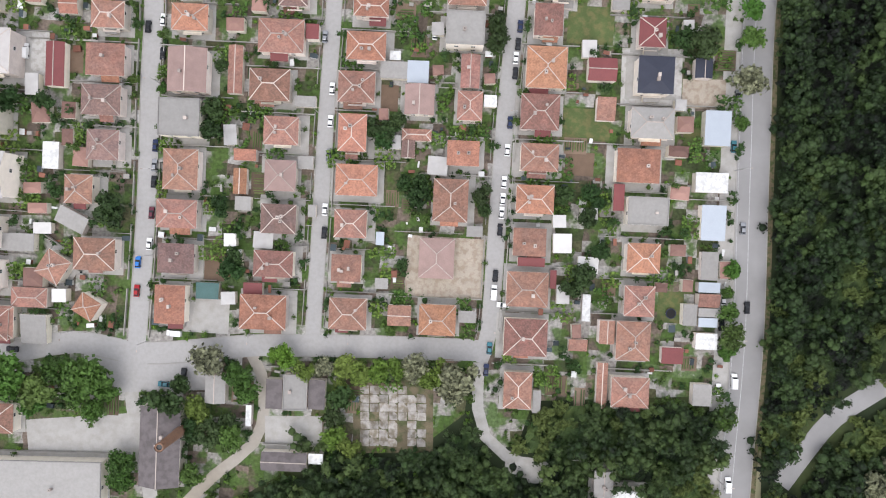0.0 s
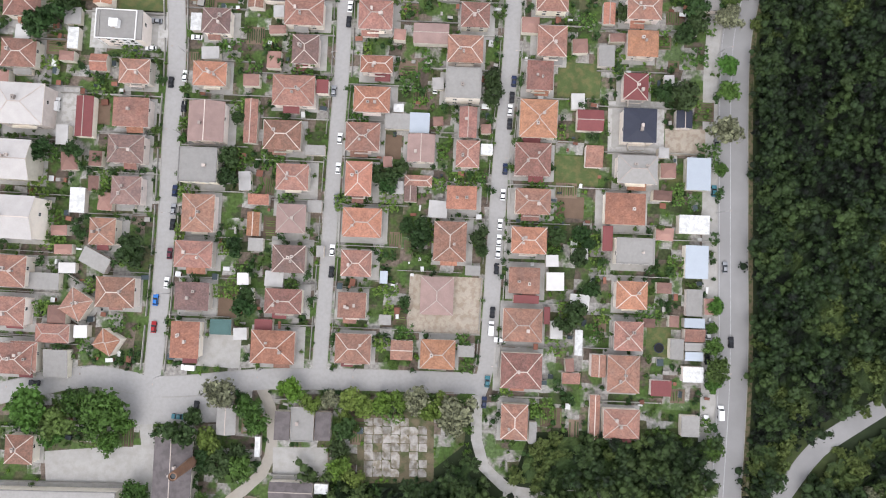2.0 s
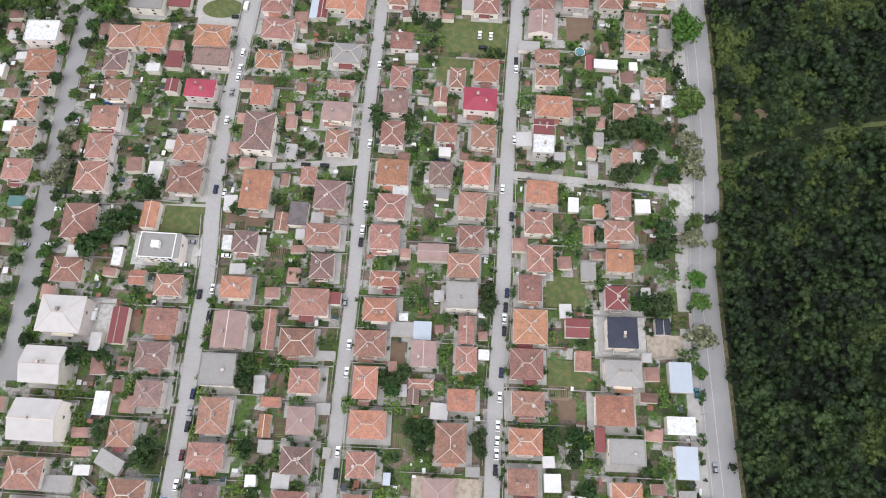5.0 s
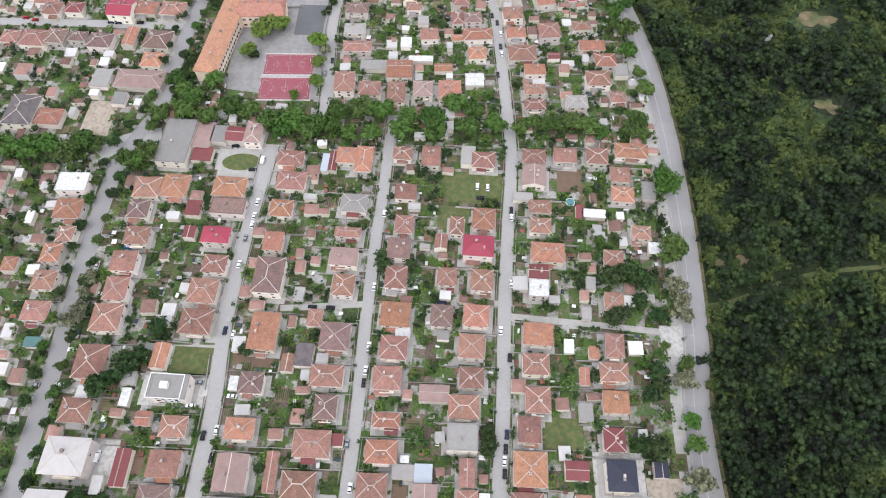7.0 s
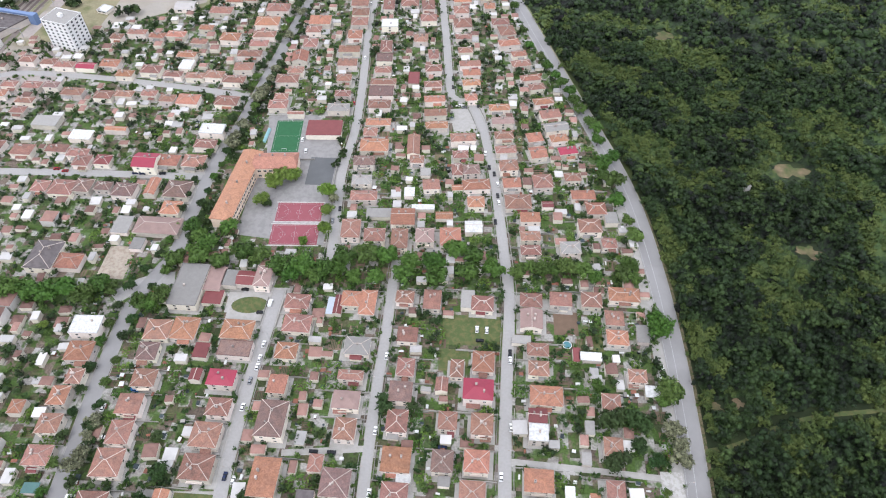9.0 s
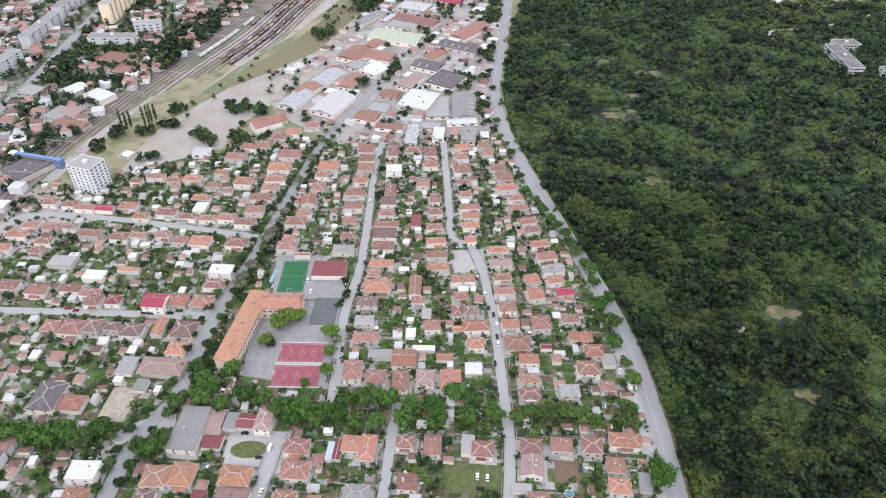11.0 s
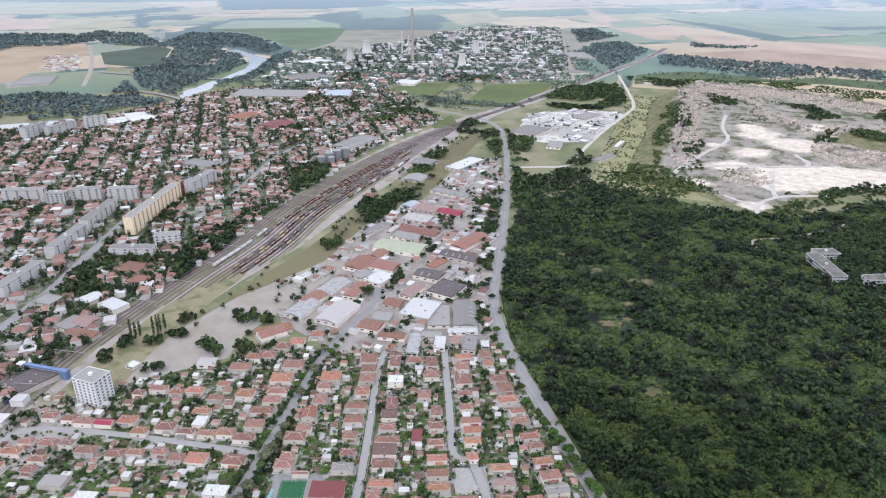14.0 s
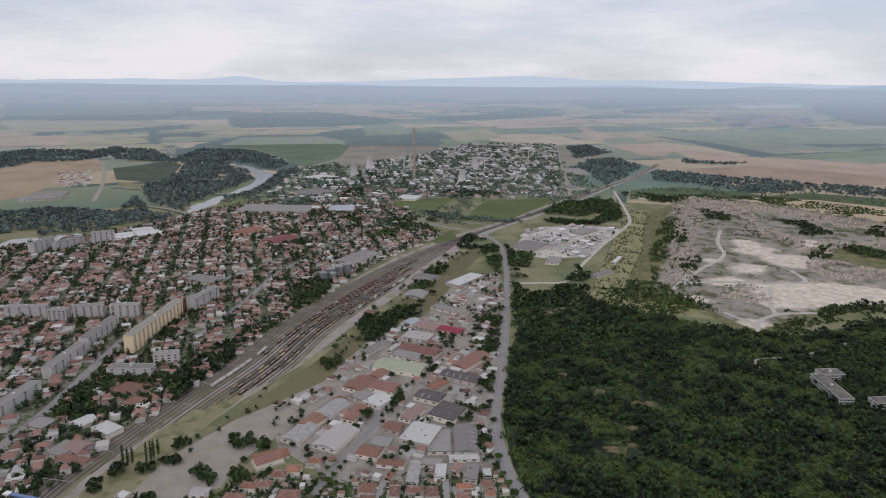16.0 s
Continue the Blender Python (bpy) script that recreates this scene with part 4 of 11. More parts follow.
# x, y, width, depth, turn, eaves height, roof
PLOTS_STREET_THREE = [
    (37.7, 70.2, 9.6, 10.8, -4, 5.5, "rH"),
    (36.5, 54.2, 13.6, 14.0, -4, 6.0, "oH"),
    (34.0, 39.4, 13.1, 12.1, -4, 5.5, "rH"),
    (33.5, 24.1, 12.8, 9.4, -4, 5.5, "rH"),
    (31.6, 10.0, 12.8, 9.7, -4, 5.5, "oH"),
    (29.4, -4.4, 11.2, 9.5, -4, 5.5, "rH"),
    (30.1, -11.3, 9.3, 3.0, -4, 3.0, "mS"),
    (28.2, -20.4, 14.1, 11.9, -4, 6.0, "rH"),
    (37.4, -17.4, 2.2, 6.3, -4, 3.5, "mF"),
    (27.2, -36.7, 14.7, 12.7, -4, 6.0, "rH"),
    (24.1, -54.8, 9.6, 12.6, -4, 5.5, "rH"),
    (30.8, -59.5, 2.8, 7.9, -4, 3.0, "gF"),
    (55.8, 53.5, 9.7, 7.8, -4, 3.5, "mG"),
    (56.9, 40.2, 6.4, 7.9, -4, 2.8, "rS"),
]
# x, y, width, depth, turn, eaves height, roof
PLOTS_ROAD_ROW = [
    (72.6, 65.1, 9.1, 9.9, -4, 5.0, "mH"),
    (72.9, 50.4, 12.1, 12.5, -4, 7.0, "kH"),
    (71.7, 34.5, 14.5, 10.3, -4, 6.0, "gH"),
    (66.8, 20.4, 14.6, 11.5, -4, 5.5, "oH"),
    (69.7, 5.0, 13.7, 9.5, -4, 6.0, "gF"),
    (67.9, -10.9, 11.3, 10.1, -4, 5.5, "oH"),
    (66.2, -25.5, 10.4, 10.5, -4, 5.5, "rH"),
    (55.2, -35.9, 5.2, 8.0, -4, 4.5, "rG"),
    (63.8, -39.0, 11.6, 13.3, -4, 5.5, "rH"),
    (62.4, -56.6, 12.9, 10.4, -4, 5.5, "rH"),
    (90.3, 52.9, 5.9, 6.7, -4, 3.5, "kG"),
    (60.6, 10.0, 3.7, 9.2, -4, 3.0, "mF"),
    (77.9, -44.9, 7.4, 5.6, -4, 3.0, "mF"),
]
# x, y, width, depth, turn, eaves height, roof
PLOTS_ROAD_SHEDS = [
    (94.5, 32.5, 8.8, 11.9, -4, 4.0, "sF"),
    (92.1, 14.1, 11.0, 6.8, -4, 4.0, "wF"),
    (92.4, 0.4, 8.3, 12.1, -4, 4.0, "sF"),
    (91.4, -14.4, 5.9, 9.8, -4, 2.6, "gF"),
    (90.8, -21.7, 7.4, 3.5, -4, 3.5, "sF"),
    (90.7, -26.2, 7.4, 4.6, -4, 3.5, "rS"),
    (90.6, -30.3, 7.4, 3.0, -4, 3.5, "gF"),
    (84.0, -30.9, 4.8, 7.4, -4, 3.5, "gF"),
    (90.1, -33.7, 6.5, 3.2, -4, 3.5, "sF"),
    (89.5, -40.2, 7.4, 5.6, -4, 3.5, "wF"),
    (87.7, -58.7, 6.5, 7.5, -4, 3.5, "gF"),
    (53.4, -54.5, 3.7, 15.9, -4, 3.0, "rG"),
    (45.5, -40.4, 6.5, 4.1, -4, 2.6, "rS"),
    (48.7, -27.6, 2.8, 9.3, -4, 2.6, "wF"),
]
# x, y, width, depth, turn, eaves height, roof
PLOTS_BOTTOM_YARDS = [
    (-79.4, -51.8, 7.0, 9.9, -4, 4.0, "gG"),
    (-59.3, -54.1, 5.6, 10.2, -4, 4.0, "dF"),
    (-51.9, -53.7, 8.3, 12.3, -4, 4.5, "gF"),
    (-44.7, -54.8, 5.7, 10.1, -4, 4.0, "dF"),
    (-153.4, -59.6, 10.1, 10.4, -4, 5.0, "rH"),
    (-142.5, -86.0, 46.0, 23.0, -3, 5.0, "gF"),
    (-98.3, -70.5, 13.8, 27.8, -4, 6.0, "dG"),
    (-56.8, -77.8, 15.8, 6.6, -4, 3.5, "dG"),
    (-46.0, -77.3, 5.0, 3.6, -4, 3.0, "wF"),
    (52.7, -89.8, 6.5, 12.7, -4, 5.0, "gG"),
    (60.8, -95.5, 11.1, 9.7, -4, 5.0, "wF"),
    (-68.6, -61.6, 1.9, 7.3, -4, 3.0, "wF"),
]
# x, y, width, depth, turn, eaves height, roof
PLOTS_NORTH_A = [
    (-177.8, 171.0, 8.2, 8.7, -3, 5.5, "rH"),
    (-182.1, 160.7, 9.2, 10.4, -3, 5.5, "oH"),
    (-181.7, 146.1, 11.0, 10.1, -3, 5.5, "rH"),
    (-181.4, 130.5, 12.4, 9.9, -3, 5.5, "rH"),
    (-143.3, 169.2, 12.1, 10.0, -3, 5.5, "rH"),
    (-146.8, 155.3, 12.0, 10.8, -3, 5.5, "rH"),
    (-147.4, 140.8, 10.9, 12.0, -3, 5.5, "rH"),
    (-148.7, 126.3, 13.5, 13.5, -3, 5.5, "rH"),
    (-151.0, 105.6, 13.9, 15.4, -3, 5.5, "rH"),
    (-152.6, 84.1, 13.0, 10.5, -4, 5.5, "rH"),
    (-105.1, 168.1, 13.9, 9.1, -6, 6.0, "cH"),
    (-118.9, 171.2, 5.9, 6.6, -6, 4.0, "mG"),
    (-103.7, 152.5, 11.5, 9.4, -6, 5.5, "rH"),
    (-107.2, 138.5, 13.6, 12.5, -6, 5.5, "rH"),
    (-108.0, 123.1, 14.6, 12.2, -6, 5.5, "rH"),
    (-180.4, 116.4, 7.4, 4.9, -3, 3.0, "tF"),
]
# x, y, width, depth, turn, eaves height, roof
PLOTS_NORTH_B = [
    (-122.2, 108.1, 7.1, 11.9, -6, 3.5, "oG"),
    (-113.9, 92.4, 15.8, 10.8, -4, 8.0, "gF"),
    (-77.2, 164.1, 9.3, 10.4, -6, 5.5, "oH"),
    (-77.3, 145.2, 13.6, 18.8, -6, 7.0, "bH"),
    (-77.1, 117.7, 12.7, 18.1, -6, 5.5, "oH"),
    (-80.1, 93.8, 10.3, 9.3, -4, 5.5, "bH"),
    (-65.8, 103.2, 5.6, 8.3, -6, 3.5, "rG"),
    (-58.6, 106.5, 8.0, 10.7, -6, 4.0, "dF"),
    (-88.4, 94.7, 4.0, 6.5, -4, 3.0, "wF"),
    (-55.0, 124.1, 6.8, 8.6, -6, 4.0, "rH"),
    (-45.2, 114.2, 13.4, 13.2, -6, 5.5, "bH"),
    (-47.9, 96.1, 14.3, 9.8, -4, 5.5, "rH"),
    (-47.7, 82.3, 9.8, 10.7, -4, 5.5, "bH"),
]
# x, y, width, depth, turn, eaves height, roof
PLOTS_NORTH_C = [
    (-41.5, 168.1, 12.8, 5.7, -6, 5.5, "rH"),
    (-42.9, 154.7, 13.3, 9.7, -6, 5.5, "pH"),
    (-42.5, 139.7, 10.2, 11.2, -6, 5.5, "rH"),
    (-16.6, 158.5, 11.5, 11.1, -6, 5.5, "bH"),
    (-18.1, 143.1, 10.3, 11.8, -6, 5.5, "rH"),
    (-18.3, 124.1, 13.5, 12.2, -6, 5.5, "oH"),
    (-19.0, 108.1, 12.2, 11.1, -6, 5.5, "rH"),
    (-21.7, 94.3, 12.5, 10.7, -4, 5.5, "rH"),
    (5.9, 142.5, 9.1, 9.5, -6, 5.5, "rH"),
    (3.7, 162.5, 6.3, 7.8, -6, 4.0, "rG"),
    (21.3, 157.3, 14.9, 11.5, -6, 8.0, "cH"),
    (22.1, 140.3, 10.7, 11.3, -6, 5.5, "rH"),
    (2.8, 122.8, 10.1, 10.9, -6, 5.5, "bH"),
    (18.4, 122.3, 11.7, 10.9, -6, 5.5, "oH"),
]
# x, y, width, depth, turn, eaves height, roof
PLOTS_NORTH_D = [
    (15.5, 107.7, 11.7, 11.4, -6, 5.5, "rH"),
    (14.8, 93.2, 10.5, 9.3, -4, 5.5, "rH"),
    (-1.6, 87.3, 13.1, 7.6, -4, 4.0, "pG"),
    (10.7, 80.7, 13.0, 10.2, -4, 5.5, "rH"),
    (54.5, 154.2, 16.1, 10.8, -6, 5.5, "oH"),
    (48.9, 143.7, 9.1, 7.6, -6, 6.0, "mG"),
    (48.3, 135.2, 9.1, 8.7, -6, 6.0, "wF"),
    (45.7, 112.6, 13.4, 10.8, -6, 5.5, "oH"),
    (43.3, 98.6, 11.7, 9.8, -4, 5.5, "rH"),
    (42.6, 82.7, 10.8, 11.4, -4, 5.5, "rH"),
    (3.2, 114.4, 5.6, 4.8, -6, 3.0, "gF"),
    (-15.0, 116.5, 6.8, 4.4, -6, 3.0, "wF"),
    (59.4, 107.5, 4.5, 6.7, -6, 2.6, "wF"),
    (-4.3, 160.9, 5.1, 2.6, -6, 2.6, "gF"),
]
# x, y, width, depth, turn, eaves height, roof
PLOTS_NORTH_E = [
    (85.5, 150.1, 9.2, 8.9, -6, 5.5, "rH"),
    (82.2, 127.5, 9.0, 9.4, -6, 5.5, "rH"),
    (79.2, 106.1, 8.4, 11.4, -6, 5.5, "rH"),
    (76.9, 94.0, 12.7, 8.6, -4, 5.5, "rH"),
    (75.7, 80.8, 11.3, 9.8, -4, 5.5, "oH"),
    (101.4, 163.8, 9.3, 7.8, -6, 5.5, "rH"),
    (64.5, 93.2, 4.4, 8.2, -4, 3.0, "oG"),
    (70.1, 104.1, 4.5, 6.0, -6, 3.0, "oF"),
    (108.2, 156.3, 8.1, 6.5, -6, 3.0, "wF"),
    (69.5, 123.3, 4.5, 6.2, -6, 2.6, "gF"),
    (73.6, 138.5, 4.6, 7.1, -6, 2.6, "gF"),
    (102.4, 95.3, 5.5, 4.2, -4, 3.0, "gF"),
    (62.9, 77.5, 5.9, 8.0, -4, 3.0, "gF"),
]
# x, y, width, depth, turn, eaves height, roof
PLOTS_MID_WEST = [
    (-244.1, 308.1, 10.7, 10.1, -6, 4.1, "rH"),
    (-229.9, 306.6, 16.0, 13.0, -6, 4.1, "rH"),
    (-217.4, 307.6, 11.4, 11.8, -6, 4.4, "bH"),
    (-204.8, 307.2, 10.7, 7.7, -6, 4.1, "bH"),
    (-190.7, 303.3, 14.2, 11.7, -6, 4.4, "bH"),
    (-212.3, 331.7, 11.0, 9.4, -6, 4.1, "mH"),
    (-225.7, 331.5, 11.0, 10.7, -6, 4.1, "rH"),
    (-182.8, 327.6, 15.3, 13.6, -6, 6.7, "cG"),
    (-169.6, 330.2, 14.0, 10.6, -6, 4.1, "oH"),
    (-153.0, 329.3, 14.8, 11.8, -6, 4.1, "rH"),
    (-174.2, 306.2, 7.2, 14.7, -6, 4.0, "oG"),
    (-157.6, 303.3, 16.1, 14.6, -6, 4.1, "bH"),
    (-157.9, 287.2, 12.2, 11.2, -6, 4.1, "oH"),
    (-162.5, 272.9, 27.5, 13.5, -6, 3.7, "pH"),
    (-206.5, 246.8, 14.9, 11.2, -6, 3.7, "oH"),
    (-221.0, 250.6, 16.5, 20.7, -6, 5.2, "dH"),
]
# x, y, width, depth, turn, eaves height, roof
PLOTS_MID_SCHOOL = [
    (-134.0, 227.2, 16.1, 28.5, -6, 5.2, "gF"),
    (-122.1, 232.1, 12.4, 16.9, -6, 4.0, "pF"),
    (-119.9, 219.8, 10.6, 9.3, -6, 3.0, "mF"),
    (-112.2, 232.2, 8.5, 11.1, -6, 4.0, "gF"),
    (-103.4, 231.7, 10.5, 9.8, -6, 4.0, "mG"),
    (-93.6, 231.2, 9.4, 14.4, -6, 5.9, "pH"),
    (-181.5, 201.4, 15.4, 11.1, -3, 5.9, "wF"),
    (-180.8, 186.4, 13.6, 11.6, -3, 4.4, "oH"),
    (-200.9, 155.8, 7.2, 7.5, -3, 4.4, "oH"),
    (-184.3, 275.0, 10.4, 13.7, -6, 3.0, "gF"),
    (-171.4, 259.6, 7.4, 8.9, -6, 3.0, "gF"),
]
# x, y, width, depth, turn, eaves height, roof
PLOTS_MID_A = [
    (-144.2, 198.5, 13.3, 12.4, -3, 4.1, "rH"),
    (-130.3, 199.0, 13.7, 13.8, -6, 4.1, "oH"),
    (-146.2, 185.5, 10.6, 10.7, -3, 4.1, "bH"),
    (-119.2, 185.7, 7.7, 8.9, -6, 3.5, "mF"),
    (-102.6, 197.6, 16.8, 11.9, -6, 4.1, "oH"),
    (-101.9, 185.8, 17.1, 9.3, -6, 4.4, "bF"),
    (-73.2, 214.9, 13.7, 9.8, -6, 4.1, "rH"),
    (-71.8, 200.6, 15.0, 11.2, -6, 4.1, "rH"),
    (-75.4, 183.9, 11.3, 9.8, -6, 4.1, "oH"),
    (-44.0, 215.8, 10.9, 10.3, -6, 4.4, "oH"),
    (-34.9, 213.0, 8.9, 16.5, -6, 4.4, "oH"),
    (-39.1, 185.9, 13.2, 10.7, -6, 4.1, "gH"),
    (-55.2, 212.4, 3.8, 11.4, -6, 3.0, "sF"),
    (-51.2, 213.0, 4.8, 12.5, -6, 3.0, "mG"),
]
# x, y, width, depth, turn, eaves height, roof
PLOTS_MID_B = [
    (-14.8, 216.5, 10.0, 8.5, -6, 4.1, "rH"),
    (0.0, 214.3, 9.6, 13.0, -6, 4.1, "rH"),
    (19.4, 214.3, 7.4, 11.9, -6, 4.0, "gF"),
    (27.2, 211.0, 12.2, 10.2, -6, 4.1, "rH"),
    (-13.4, 192.1, 10.9, 9.2, -6, 4.1, "rH"),
    (-14.2, 172.7, 9.0, 10.4, -6, 4.1, "rH"),
    (11.6, 171.3, 6.9, 10.4, -6, 4.1, "rH"),
    (25.2, 174.9, 11.2, 12.1, -6, 4.1, "oH"),
    (53.9, 212.5, 12.2, 9.4, -6, 4.1, "rH"),
    (52.6, 199.9, 12.0, 12.6, -6, 4.4, "pG"),
    (70.2, 212.8, 12.2, 9.4, -6, 4.1, "rH"),
    (86.9, 212.0, 11.3, 10.3, -6, 4.1, "rH"),
    (105.5, 214.9, 17.2, 9.5, -6, 4.1, "oH"),
    (97.1, 199.6, 10.1, 9.6, -6, 4.1, "rH"),
    (96.4, 187.4, 11.5, 9.3, -6, 4.1, "oH"),
]
# x, y, width, depth, turn, eaves height, roof
PLOTS_MID_C = [
    (53.8, 181.2, 11.4, 7.8, -6, 4.1, "rH"),
    (52.9, 170.2, 10.6, 8.8, -6, 4.1, "rH"),
    (110.5, 190.1, 6.3, 10.9, -6, 3.0, "gF"),
    (73.5, 178.3, 3.7, 8.4, -6, 3.0, "mF"),
    (80.5, 177.1, 11.7, 5.0, -6, 3.0, "wF"),
    (46.1, 188.2, 10.0, 5.1, -6, 3.0, "gF"),
    (-47.3, 266.6, 11.3, 14.8, -2, 5.2, "rH"),
    (-33.1, 261.2, 12.6, 10.5, -2, 5.2, "rH"),
    (-16.5, 276.5, 14.6, 13.6, -2, 4.1, "oG"),
    (-18.4, 258.0, 9.8, 15.5, -2, 5.2, "rH"),
    (-3.5, 260.1, 11.2, 11.5, -2, 5.2, "pH"),
    (11.5, 258.7, 12.6, 14.1, -1, 5.2, "oH"),
    (-41.0, 293.8, 16.7, 8.5, -2, 5.2, "rH"),
    (-42.8, 308.1, 12.6, 8.8, -2, 5.2, "gH"),
]
# x, y, width, depth, turn, eaves height, roof
PLOTS_MID_D = [
    (1.1, 303.8, 10.8, 9.4, 2, 4.1, "rH"),
    (-7.8, 327.6, 9.3, 7.5, -2, 4.1, "rH"),
    (18.2, 317.2, 7.4, 10.9, 2, 4.1, "rH"),
    (27.2, 316.0, 11.0, 9.1, 2, 5.2, "bH"),
    (29.6, 303.1, 17.4, 9.4, 2, 4.1, "oH"),
    (28.4, 287.8, 10.7, 9.6, -1, 4.1, "oH"),
    (8.5, 277.9, 10.6, 6.1, -1, 3.0, "oG"),
    (17.6, 301.7, 7.3, 5.3, 2, 3.0, "oG"),
    (51.6, 319.3, 12.2, 10.4, 2, 5.2, "rH"),
    (52.3, 304.2, 11.6, 8.9, 2, 4.1, "oH"),
    (54.5, 287.4, 16.4, 12.4, -1, 4.1, "rH"),
    (60.5, 274.2, 12.2, 8.2, -1, 4.1, "oH"),
    (58.7, 258.1, 11.9, 7.5, -1, 5.2, "rH"),
    (57.6, 247.2, 11.8, 7.5, -1, 5.2, "rH"),
    (81.0, 248.5, 11.8, 9.3, -1, 5.2, "gH"),
    (95.2, 265.4, 13.8, 11.3, -1, 5.2, "rH"),
]
# x, y, width, depth, turn, eaves height, roof
PLOTS_MID_E = [
    (101.8, 280.4, 12.4, 10.1, -1, 4.1, "oH"),
    (95.8, 292.3, 15.1, 8.1, -1, 4.1, "oH"),
    (72.0, 305.2, 12.7, 12.4, 2, 4.1, "rH"),
    (91.7, 308.5, 11.0, 7.5, 2, 4.1, "rH"),
    (104.5, 252.3, 8.9, 7.5, -1, 4.1, "rH"),
    (72.7, 285.7, 7.1, 5.2, -1, 3.0, "mG"),
    (-42.2, 325.9, 14.0, 9.2, -2, 5.2, "bH"),
    (-4.3, 285.2, 14.2, 4.4, -2, 3.0, "wF"),
    (-12.7, 298.6, 6.5, 8.0, -2, 3.0, "wF"),
    (-2.4, 316.7, 6.6, 7.2, -2, 3.0, "gF"),
    (-31.4, 281.0, 15.1, 7.7, -2, 3.0, "gF"),
    (25.7, 267.4, 10.4, 9.2, -1, 4.0, "wG"),
    (109.6, 272.8, 7.7, 9.3, -1, 4.0, "gF"),
]
# x, y, width, depth, turn, eaves height, roof
PLOTS_FAR_A = [
    (-54.8, 525.9, 14.4, 14.7, -2, 4.4, "rH"),
    (-53.7, 509.4, 14.1, 11.7, -2, 4.4, "rH"),
    (-53.8, 495.0, 13.8, 12.4, -2, 4.4, "rH"),
    (-30.4, 520.2, 9.4, 15.7, -2, 4.4, "rH"),
    (-29.0, 490.4, 13.2, 11.2, -2, 5.2, "wF"),
    (-31.1, 458.7, 9.1, 16.3, -2, 4.4, "rH"),
    (-32.1, 443.3, 12.4, 10.8, -2, 4.4, "bF"),
    (-32.7, 427.4, 12.6, 8.3, -2, 4.4, "rH"),
    (-32.1, 412.6, 19.0, 7.5, -2, 4.4, "rH"),
    (-33.3, 400.0, 17.6, 12.1, -2, 5.2, "bF"),
    (-34.2, 386.0, 15.9, 9.7, -2, 4.4, "rH"),
    (-34.3, 366.0, 17.6, 7.6, -2, 4.4, "oH"),
    (-39.4, 355.6, 9.5, 8.8, -2, 4.4, "rH"),
    (-36.2, 342.0, 19.0, 12.7, -2, 4.4, "oH"),
]
# x, y, width, depth, turn, eaves height, roof
PLOTS_FAR_B = [
    (-56.4, 475.9, 11.4, 12.8, -2, 4.4, "oH"),
    (-59.8, 455.3, 16.6, 9.0, -2, 4.4, "rH"),
    (-60.1, 437.4, 14.7, 9.5, -2, 4.4, "rH"),
    (-61.4, 417.8, 11.0, 8.9, -2, 4.4, "rH"),
    (-61.1, 398.9, 11.6, 7.6, -2, 4.4, "rH"),
    (-63.1, 382.8, 15.8, 8.8, -2, 4.4, "gH"),
    (-86.0, 497.7, 17.6, 13.6, -2, 4.4, "oH"),
    (-90.0, 483.8, 12.5, 9.8, -2, 4.4, "rH"),
    (-90.6, 464.5, 11.2, 12.4, -2, 4.4, "rH"),
    (-96.8, 445.8, 12.4, 13.7, -2, 4.4, "oG"),
    (-98.1, 428.4, 12.1, 8.3, -2, 4.4, "rH"),
    (-103.2, 417.7, 16.6, 10.8, -2, 4.4, "rH"),
    (-106.0, 387.1, 13.6, 9.8, -2, 4.4, "rH"),
    (-104.9, 396.2, 10.1, 7.5, -2, 4.4, "rH"),
    (-92.6, 377.9, 11.6, 4.0, -2, 4.0, "rG"),
]
# x, y, width, depth, turn, eaves height, roof
PLOTS_FAR_C = [
    (-128.7, 496.4, 19.6, 13.6, -2, 4.4, "oH"),
    (-128.4, 477.3, 18.1, 9.6, -2, 4.4, "rH"),
    (-130.9, 464.6, 14.7, 9.3, -2, 4.4, "rH"),
    (-136.0, 450.7, 18.9, 8.9, -2, 4.4, "rH"),
    (-137.7, 433.5, 14.5, 10.4, -2, 4.4, "rH"),
    (-142.2, 417.6, 16.6, 9.0, -6, 4.4, "rH"),
    (-142.9, 392.0, 16.8, 10.9, -6, 4.4, "rH"),
    (-154.9, 474.2, 15.4, 11.8, -6, 4.4, "oH"),
    (-160.8, 531.1, 15.0, 10.0, -6, 4.4, "oH"),
    (-169.3, 514.2, 18.9, 10.8, -6, 4.4, "rH"),
    (-137.8, 548.8, 14.2, 11.8, -2, 4.4, "rH"),
    (-126.0, 557.1, 14.3, 12.0, -2, 4.4, "oH"),
    (-108.5, 570.5, 12.8, 11.0, -2, 4.4, "oH"),
    (-148.0, 533.5, 13.9, 11.3, -6, 4.4, "rH"),
    (-122.6, 517.5, 19.1, 13.2, -2, 4.4, "rH"),
    (-154.1, 574.9, 27.4, 16.4, 33, 4.4, "rG"),
]
